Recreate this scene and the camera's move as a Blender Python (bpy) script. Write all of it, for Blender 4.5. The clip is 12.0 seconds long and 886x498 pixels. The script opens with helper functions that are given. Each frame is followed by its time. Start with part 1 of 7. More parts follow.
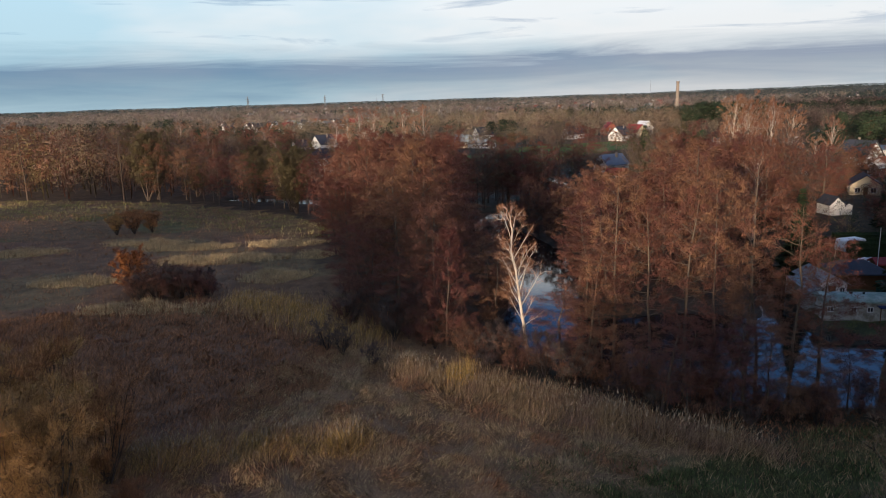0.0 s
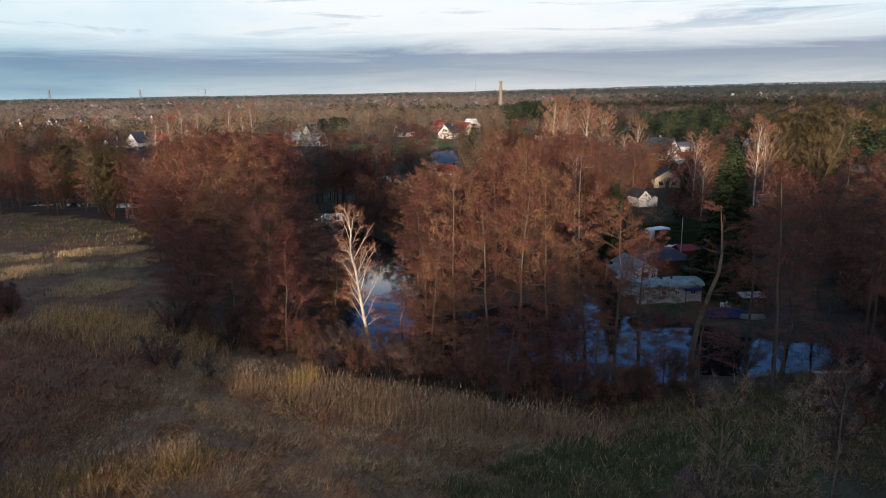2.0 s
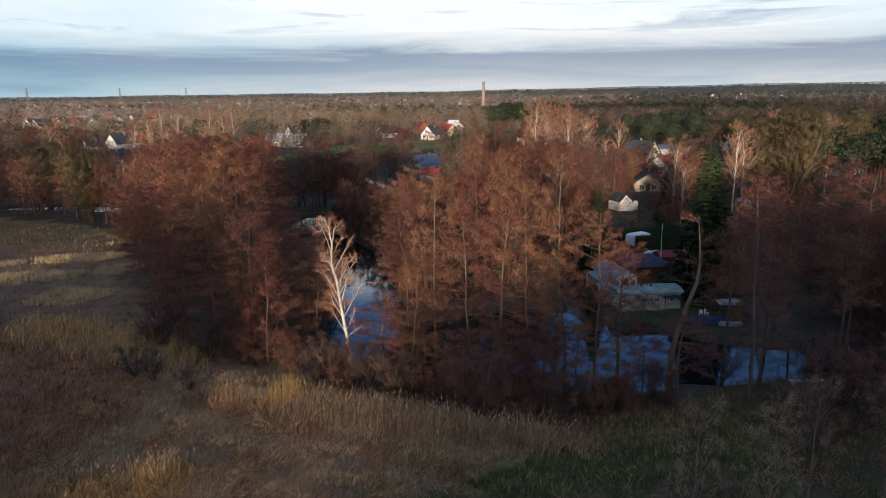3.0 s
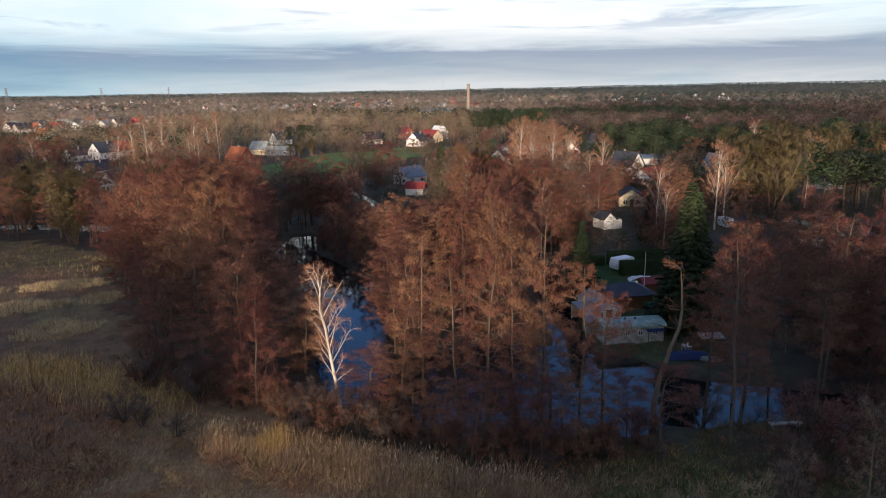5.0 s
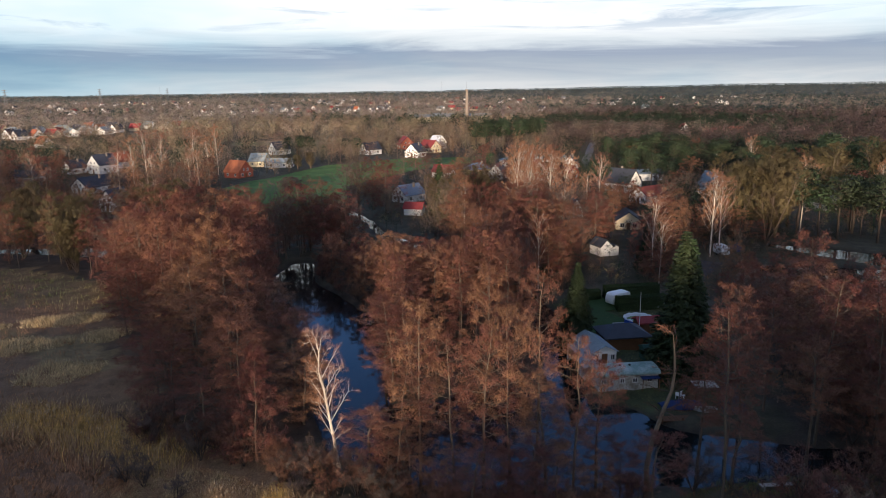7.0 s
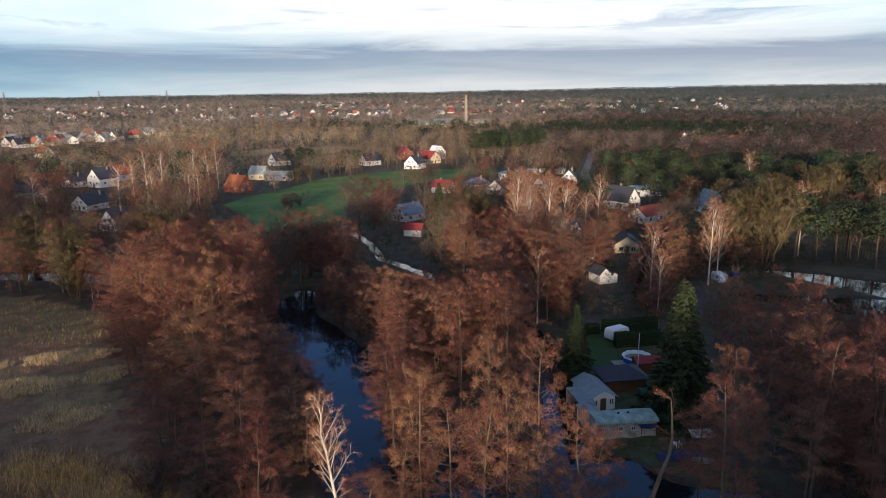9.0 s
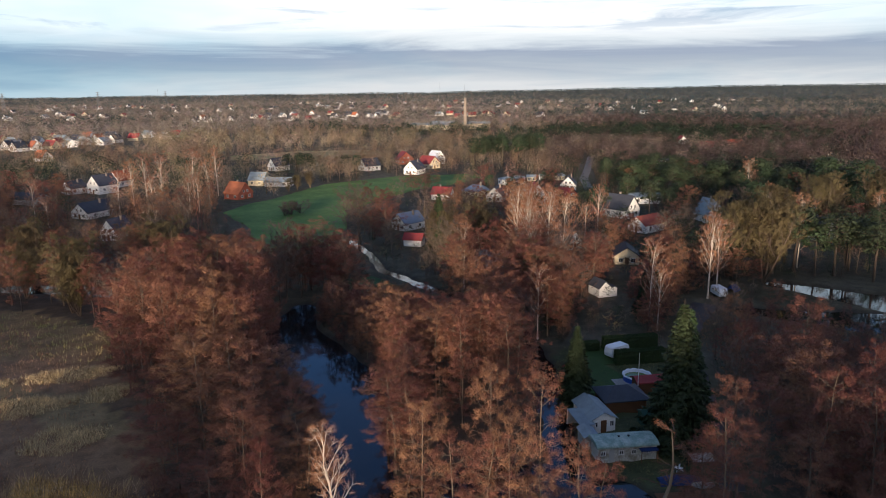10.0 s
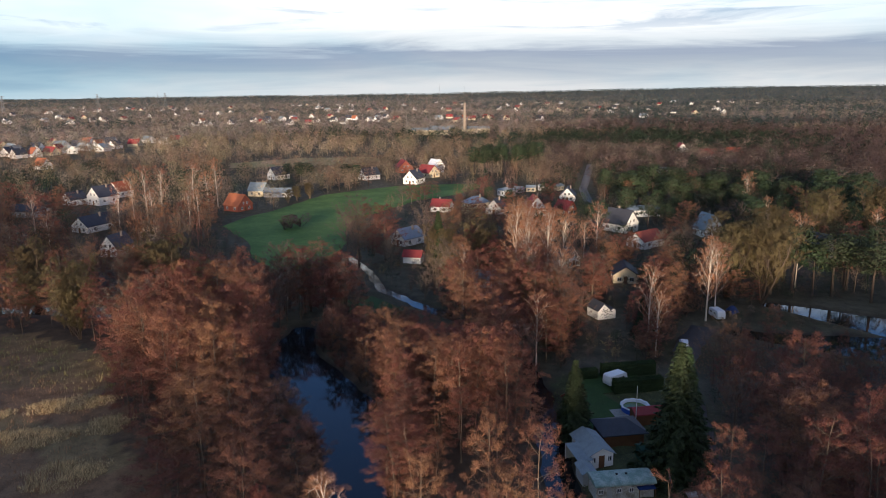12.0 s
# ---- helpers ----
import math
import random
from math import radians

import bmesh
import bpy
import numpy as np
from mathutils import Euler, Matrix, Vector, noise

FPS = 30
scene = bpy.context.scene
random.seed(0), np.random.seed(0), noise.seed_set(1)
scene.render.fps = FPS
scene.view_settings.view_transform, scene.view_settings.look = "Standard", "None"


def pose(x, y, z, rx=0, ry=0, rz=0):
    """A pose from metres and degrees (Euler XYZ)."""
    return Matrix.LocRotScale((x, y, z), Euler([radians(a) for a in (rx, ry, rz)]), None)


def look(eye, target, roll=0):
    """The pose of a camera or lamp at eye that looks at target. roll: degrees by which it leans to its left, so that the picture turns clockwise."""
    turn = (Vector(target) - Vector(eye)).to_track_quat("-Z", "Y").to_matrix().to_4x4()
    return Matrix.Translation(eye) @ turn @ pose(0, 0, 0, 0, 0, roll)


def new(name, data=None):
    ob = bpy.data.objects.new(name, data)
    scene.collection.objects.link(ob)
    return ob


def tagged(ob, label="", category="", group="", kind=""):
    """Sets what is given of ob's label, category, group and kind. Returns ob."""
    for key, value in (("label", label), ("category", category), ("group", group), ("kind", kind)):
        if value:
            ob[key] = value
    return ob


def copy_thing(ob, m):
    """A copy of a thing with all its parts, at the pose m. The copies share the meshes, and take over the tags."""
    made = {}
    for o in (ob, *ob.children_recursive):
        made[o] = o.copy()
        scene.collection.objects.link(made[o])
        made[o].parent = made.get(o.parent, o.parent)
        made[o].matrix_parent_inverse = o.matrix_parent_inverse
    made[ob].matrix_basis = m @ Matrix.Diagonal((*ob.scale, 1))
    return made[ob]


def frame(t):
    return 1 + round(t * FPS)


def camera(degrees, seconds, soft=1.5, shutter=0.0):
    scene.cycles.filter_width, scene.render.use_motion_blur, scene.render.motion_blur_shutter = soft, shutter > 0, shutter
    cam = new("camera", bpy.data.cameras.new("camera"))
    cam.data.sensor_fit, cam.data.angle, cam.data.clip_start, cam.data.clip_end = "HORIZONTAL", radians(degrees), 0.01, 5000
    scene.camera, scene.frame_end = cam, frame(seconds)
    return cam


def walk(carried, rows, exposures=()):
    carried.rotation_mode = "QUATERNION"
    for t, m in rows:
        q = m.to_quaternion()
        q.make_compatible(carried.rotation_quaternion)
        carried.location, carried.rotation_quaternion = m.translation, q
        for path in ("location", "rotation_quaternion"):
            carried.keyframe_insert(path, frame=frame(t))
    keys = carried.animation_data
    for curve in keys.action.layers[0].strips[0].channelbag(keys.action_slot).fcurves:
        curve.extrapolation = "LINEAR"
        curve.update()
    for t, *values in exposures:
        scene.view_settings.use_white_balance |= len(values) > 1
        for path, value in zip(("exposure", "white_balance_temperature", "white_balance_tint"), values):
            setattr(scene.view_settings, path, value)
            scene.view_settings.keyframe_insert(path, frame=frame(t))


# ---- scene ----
cam = camera(64.1, 12.0, soft=1.0)
PATH = [
    (0, (-0.326, 0.251, 27.636), (-0.331, 2.207, 27.218), -1.8),
    (0.5, (-0.604, 0.737, 27.564), (-0.345, 2.673, 27.134), -1.3),
    (1, (-0.759, 0.879, 27.476), (-0.378, 2.794, 27.042), -1.1),
    (1.5, (-0.7, 0.932, 27.419), (-0.279, 2.839, 26.985), -1.0),
    (2, (-0.642, 0.896, 27.899), (-0.189, 2.794, 27.462), -1.0),
    (2.5, (-0.466, 0.893, 28.393), (0.013, 2.785, 27.955), -0.9),
    (3, (-0.395, 0.924, 29.031), (0.104, 2.81, 28.592), -0.8),
    (5, (-0.433, 1.099, 34.094), (0.105, 2.973, 33.649), -0.8),
    (5.5, (-0.34, 1.1, 35.678), (0.199, 2.973, 35.233), -0.8),
    (6, (-0.226, 1.142, 37.448), (0.315, 3.015, 37.002), -0.8),
    (6.5, (-0.154, 1.249, 39.107), (0.387, 3.122, 38.661), -0.7),
    (7, (-0.114, 1.287, 40.817), (0.428, 3.16, 40.371), -0.7),
    (9, (-0.013, 1.864, 47.698), (0.531, 3.736, 47.252), -0.7),
    (9.5, (-0.172, 2.114, 49.49), (0.374, 3.986, 49.045), -0.7),
    (10, (-0.183, 2.314, 51.136), (0.364, 4.185, 50.689), -0.7),
    (10.5, (-0.072, 2.439, 52.639), (0.475, 4.31, 52.192), -0.7),
    (11, (-0.031, 2.557, 53.932), (0.516, 4.428, 53.486), -0.7),
    (11.5, (-0.017, 2.524, 55.693), (0.53, 4.395, 55.246), -0.7),
    (12, (0.153, 2.823, 56.602), (0.701, 4.694, 56.156), -0.7),
]
walk(cam, [(t, look(eye, target, roll)) for t, eye, target, roll in PATH], exposures=[(0, 0.8), (2.5, 0.95), (6, 1.05), (12, 1.1)])

# ---- world, sun ----
SUN_AZ, SUN_EL = 207.0, 6.6        # degrees clockwise from +y, degrees up
world = bpy.data.worlds.new("winter_sky")
scene.world = world
world.use_nodes = True


def node(nt, kind, **kw):
    n = nt.nodes.new(kind)
    for k, v in kw.items():
        if k == "operation":
            n.operation = v
        elif k == "blend":
            n.data_type, n.blend_type = "RGBA", v
        elif k == "ramp":
            while len(n.color_ramp.elements) < len(v):
                n.color_ramp.elements.new(0.5)
            for e, (p, c) in zip(n.color_ramp.elements, v):
                e.position, e.color = p, (*c, 1)
        else:
            n.inputs[k.replace("_", " ")].default_value = v
    return n


def link(nt, a, b):
    nt.links.new(a, b)


def build_sky():
    nt = world.node_tree
    nt.nodes.clear()
    sky = nt.nodes.new("ShaderNodeTexSky")
    sky.sky_type, sky.sun_disc = "NISHITA", False
    sky.sun_elevation, sky.sun_rotation = radians(SUN_EL), radians(SUN_AZ)
    sky.air_density, sky.dust_density, sky.ozone_density = 1.0, 0.4, 5.0
    co = nt.nodes.new("ShaderNodeTexCoord")
    sep = nt.nodes.new("ShaderNodeSeparateXYZ")
    link(nt, co.outputs["Generated"], sep.inputs[0])
    # streaky cloud noise, stretched along the horizon
    mp = node(nt, "ShaderNodeMapping")
    mp.inputs["Scale"].default_value = (3.0, 3.0, 42.0)
    link(nt, co.outputs["Generated"], mp.inputs[0])
    n1 = node(nt, "ShaderNodeTexNoise", Scale=1.0, Detail=7.0, Roughness=0.6, Distortion=0.5)
    link(nt, mp.outputs[0], n1.inputs["Vector"])
    mp2 = node(nt, "ShaderNodeMapping")
    mp2.inputs["Scale"].default_value = (2.2, 2.2, 9.0)
    link(nt, co.outputs["Generated"], mp2.inputs[0])
    n2 = node(nt, "ShaderNodeTexNoise", Scale=1.0, Detail=4.0, Roughness=0.55)
    link(nt, mp2.outputs[0], n2.inputs["Vector"])
    # height above the horizon, its edge ragged by the noise
    a = node(nt, "ShaderNodeMath", operation="SUBTRACT")
    a.inputs[1].default_value = 0.5
    link(nt, n1.outputs[0], a.inputs[0])
    b = node(nt, "ShaderNodeMath", operation="MULTIPLY")
    b.inputs[1].default_value = 0.055
    link(nt, a.outputs[0], b.inputs[0])
    h = node(nt, "ShaderNodeMath", operation="ADD")
    link(nt, sep.outputs[2], h.inputs[0])
    link(nt, b.outputs[0], h.inputs[1])
    sc = node(nt, "ShaderNodeMath", operation="MULTIPLY")
    sc.inputs[1].default_value = 4.0
    link(nt, h.outputs[0], sc.inputs[0])
    ramp = node(nt, "ShaderNodeValToRGB", ramp=[
        (0.00, (0.78, 0.80, 0.82)), (0.05, (0.62, 0.67, 0.72)), (0.12, (0.46, 0.53, 0.62)), (0.185, (0.39, 0.46, 0.58)),
        (0.235, (0.78, 0.85, 0.91)), (0.31, (1.08, 1.11, 1.13)), (0.55, (1.1, 1.17, 1.22)), (0.90, (1.6, 1.68, 1.76))])
    link(nt, sc.outputs[0], ramp.inputs[0])
    # grey streaks in the bright part
    st = node(nt, "ShaderNodeValToRGB", ramp=[(0.56, (1, 1, 1)), (0.66, (0.56, 0.63, 0.73))])
    link(nt, n1.outputs[0], st.inputs[0])
    gate = node(nt, "ShaderNodeMapRange")
    gate.inputs[1].default_value, gate.inputs[2].default_value = 0.055, 0.085
    link(nt, sep.outputs[2], gate.inputs[0])
    mul = node(nt, "ShaderNodeMix", blend="MULTIPLY")
    link(nt, gate.outputs[0], mul.inputs[0])
    link(nt, ramp.outputs[0], mul.inputs[6])
    link(nt, st.outputs[0], mul.inputs[7])
    # bluer gaps, wide ones, most of them towards the west
    gap = node(nt, "ShaderNodeValToRGB", ramp=[(0.30, (0.50, 0.78, 0.92)), (0.62, (1, 1, 1))])
    west = node(nt, "ShaderNodeMapRange")
    west.inputs[1].default_value, west.inputs[2].default_value = -0.45, 0.10
    west.inputs[3].default_value, west.inputs[4].default_value = -0.22, 0.12
    link(nt, sep.outputs[0], west.inputs[0])
    both = node(nt, "ShaderNodeMath", operation="ADD")
    link(nt, n2.outputs[0], both.inputs[0])
    link(nt, west.outputs[0], both.inputs[1])
    link(nt, both.outputs[0], gap.inputs[0])
    mul2 = node(nt, "ShaderNodeMix", blend="MULTIPLY")
    mul2.inputs[0].default_value = 0.8
    link(nt, mul.outputs[2], mul2.inputs[6])
    link(nt, gap.outputs[0], mul2.inputs[7])
    # towards the low sun the clouds glow warm
    face = node(nt, "ShaderNodeVectorMath", operation="DOT_PRODUCT")
    face.inputs[1].default_value = (math.sin(radians(SUN_AZ)), math.cos(radians(SUN_AZ)), 0.0)
    link(nt, co.outputs["Generated"], face.inputs[0])
    side = node(nt, "ShaderNodeMapRange")
    side.inputs[1].default_value, side.inputs[2].default_value = -0.1, 0.85
    link(nt, face.outputs["Value"], side.inputs[0])
    glow = node(nt, "ShaderNodeMix", blend="MIX")
    glow.inputs[6].default_value, glow.inputs[7].default_value = (1, 1, 1, 1), (1.1, 0.78, 0.5, 1)
    link(nt, side.outputs[0], glow.inputs[0])
    mul3 = node(nt, "ShaderNodeMix", blend="MULTIPLY")
    mul3.inputs[0].default_value = 1.0
    link(nt, mul2.outputs[2], mul3.inputs[6])
    link(nt, glow.outputs[2], mul3.inputs[7])
    clouds = node(nt, "ShaderNodeBackground", Strength=CLOUD)
    link(nt, mul3.outputs[2], clouds.inputs[0])
    clear = node(nt, "ShaderNodeBackground", Strength=SKY)
    tint = node(nt, "ShaderNodeMix", blend="MULTIPLY")
    tint.inputs[0].default_value, tint.inputs[7].default_value = 1.0, (0.94, 0.96, 1.12, 1)
    link(nt, sky.outputs[0], tint.inputs[6])
    link(nt, tint.outputs[2], clear.inputs[0])
    # the cloud sheet thins out high up
    cover = node(nt, "ShaderNodeMapRange")
    cover.inputs[1].default_value, cover.inputs[2].default_value = 0.258, 0.292
    cover.inputs[3].default_value, cover.inputs[4].default_value = 1.0, 0.05
    link(nt, sep.outputs[2], cover.inputs[0])
    more = node(nt, "ShaderNodeMath", operation="MULTIPLY")
    more.inputs[1].default_value = 0.3
    link(nt, side.outputs[0], more.inputs[0])
    full = node(nt, "ShaderNodeMath", operation="MAXIMUM")
    link(nt, cover.outputs[0], full.inputs[0])
    link(nt, more.outputs[0], full.inputs[1])
    mix = nt.nodes.new("ShaderNodeMixShader")
    link(nt, full.outputs[0], mix.inputs[0])
    link(nt, clear.outputs[0], mix.inputs[1])
    link(nt, clouds.outputs[0], mix.inputs[2])
    out = nt.nodes.new("ShaderNodeOutputWorld")
    link(nt, mix.outputs[0], out.inputs[0])


SKY, CLOUD = 0.105, 0.455
build_sky()
sun_to = Vector((math.sin(radians(SUN_AZ)) * math.cos(radians(SUN_EL)), math.cos(radians(SUN_AZ)) * math.cos(radians(SUN_EL)), math.sin(radians(SUN_EL))))
sun = new("sun", bpy.data.lights.new("sun", "SUN"))
sun.data.energy, sun.data.angle, sun.data.color = 3.1, radians(2.4), (1.0, 0.79, 0.60)
sun.matrix_world = look(sun_to * 300, (0, 0, 0))

# ---- materials ----


def material(name, base, rough=0.8, vary=0.25, hue=0.02, grain=(0.6, 6.0), bump=0.0, metal=0.0, object_vary=0.0, tint=None, attribute="", island=0.0, spec=0.3):
    """A mottled surface: two scales of noise over the base colour, at sizes in 1/metre; objects and pieces may differ a little."""
    m = bpy.data.materials.new(name)
    m.use_nodes = True
    nt = m.node_tree
    p = nt.nodes["Principled BSDF"]
    p.inputs["Roughness"].default_value, p.inputs["Metallic"].default_value = rough, metal
    p.inputs["Specular IOR Level"].default_value = spec
    geo = nt.nodes.new("ShaderNodeNewGeometry")
    n1 = node(nt, "ShaderNodeTexNoise", Scale=grain[0], Detail=4.0, Roughness=0.6)
    n2 = node(nt, "ShaderNodeTexNoise", Scale=grain[1], Detail=3.0, Roughness=0.7)
    for n in (n1, n2):
        link(nt, geo.outputs["Position"], n.inputs["Vector"])
    s = node(nt, "ShaderNodeMath", operation="ADD")
    link(nt, n1.outputs[0], s.inputs[0])
    link(nt, n2.outputs[0], s.inputs[1])
    val = node(nt, "ShaderNodeMapRange")
    val.inputs[1].default_value, val.inputs[2].default_value = 0.65, 1.35
    val.inputs[3].default_value, val.inputs[4].default_value = 1 - vary, 1 + vary
    link(nt, s.outputs[0], val.inputs[0])
    last = val.outputs[0]
    hs = node(nt, "ShaderNodeHueSaturation")
    if object_vary:
        info = nt.nodes.new("ShaderNodeObjectInfo")
        r = node(nt, "ShaderNodeMapRange")
        r.inputs[3].default_value, r.inputs[4].default_value = 1 - object_vary, 1 + object_vary
        link(nt, info.outputs["Random"], r.inputs[0])
        mm = node(nt, "ShaderNodeMath", operation="MULTIPLY")
        link(nt, last, mm.inputs[0])
        link(nt, r.outputs[0], mm.inputs[1])
        last = mm.outputs[0]
        r2 = node(nt, "ShaderNodeMapRange")
        r2.inputs[3].default_value, r2.inputs[4].default_value = 0.5 - hue, 0.5 + hue
        link(nt, info.outputs["Random"], r2.inputs[0])
        link(nt, r2.outputs[0], hs.inputs["Hue"])
    if island:
        r = node(nt, "ShaderNodeMapRange")
        r.inputs[3].default_value, r.inputs[4].default_value = 1 - island, 1 + island
        link(nt, geo.outputs["Random Per Island"], r.inputs[0])
        mm = node(nt, "ShaderNodeMath", operation="MULTIPLY")
        link(nt, last, mm.inputs[0])
        link(nt, r.outputs[0], mm.inputs[1])
        last = mm.outputs[0]
    link(nt, last, hs.inputs["Value"])
    if attribute:
        at = nt.nodes.new("ShaderNodeAttribute")
        at.attribute_name = attribute
        link(nt, at.outputs["Color"], hs.inputs["Color"])
    elif tint:
        mx = node(nt, "ShaderNodeMix", blend="MIX")
        mx.inputs[6].default_value, mx.inputs[7].default_value = (*base, 1), (*tint, 1)
        rr = node(nt, "ShaderNodeMapRange")
        rr.inputs[1].default_value, rr.inputs[2].default_value = 0.4, 0.62
        link(nt, n1.outputs[0], rr.inputs[0])
        link(nt, rr.outputs[0], mx.inputs[0])
        link(nt, mx.outputs[2], hs.inputs["Color"])
    else:
        hs.inputs["Color"].default_value = (*base, 1)
    link(nt, hs.outputs[0], p.inputs["Base Color"])
    if bump:
        bp = node(nt, "ShaderNodeBump", Strength=0.6, Distance=bump)
        link(nt, n2.outputs[0], bp.inputs["Height"])
        link(nt, bp.outputs[0], p.inputs["Normal"])
    return m


def water_material():
    m = bpy.data.materials.new("still_water")
    m.use_nodes = True
    nt = m.node_tree
    p = nt.nodes["Principled BSDF"]
    p.inputs["Base Color"].default_value = (0.012, 0.014, 0.014, 1)
    p.inputs["Roughness"].default_value, p.inputs["IOR"].default_value = 0.03, 1.33
    p.inputs["Specular IOR Level"].default_value = 0.6
    geo = nt.nodes.new("ShaderNodeNewGeometry")
    n = node(nt, "ShaderNodeTexNoise", Scale=1.3, Detail=3.0)
    link(nt, geo.outputs["Position"], n.inputs["Vector"])
    b = node(nt, "ShaderNodeBump", Strength=0.12, Distance=0.05)
    link(nt, n.outputs[0], b.inputs["Height"])
    link(nt, b.outputs[0], p.inputs["Normal"])
    return m


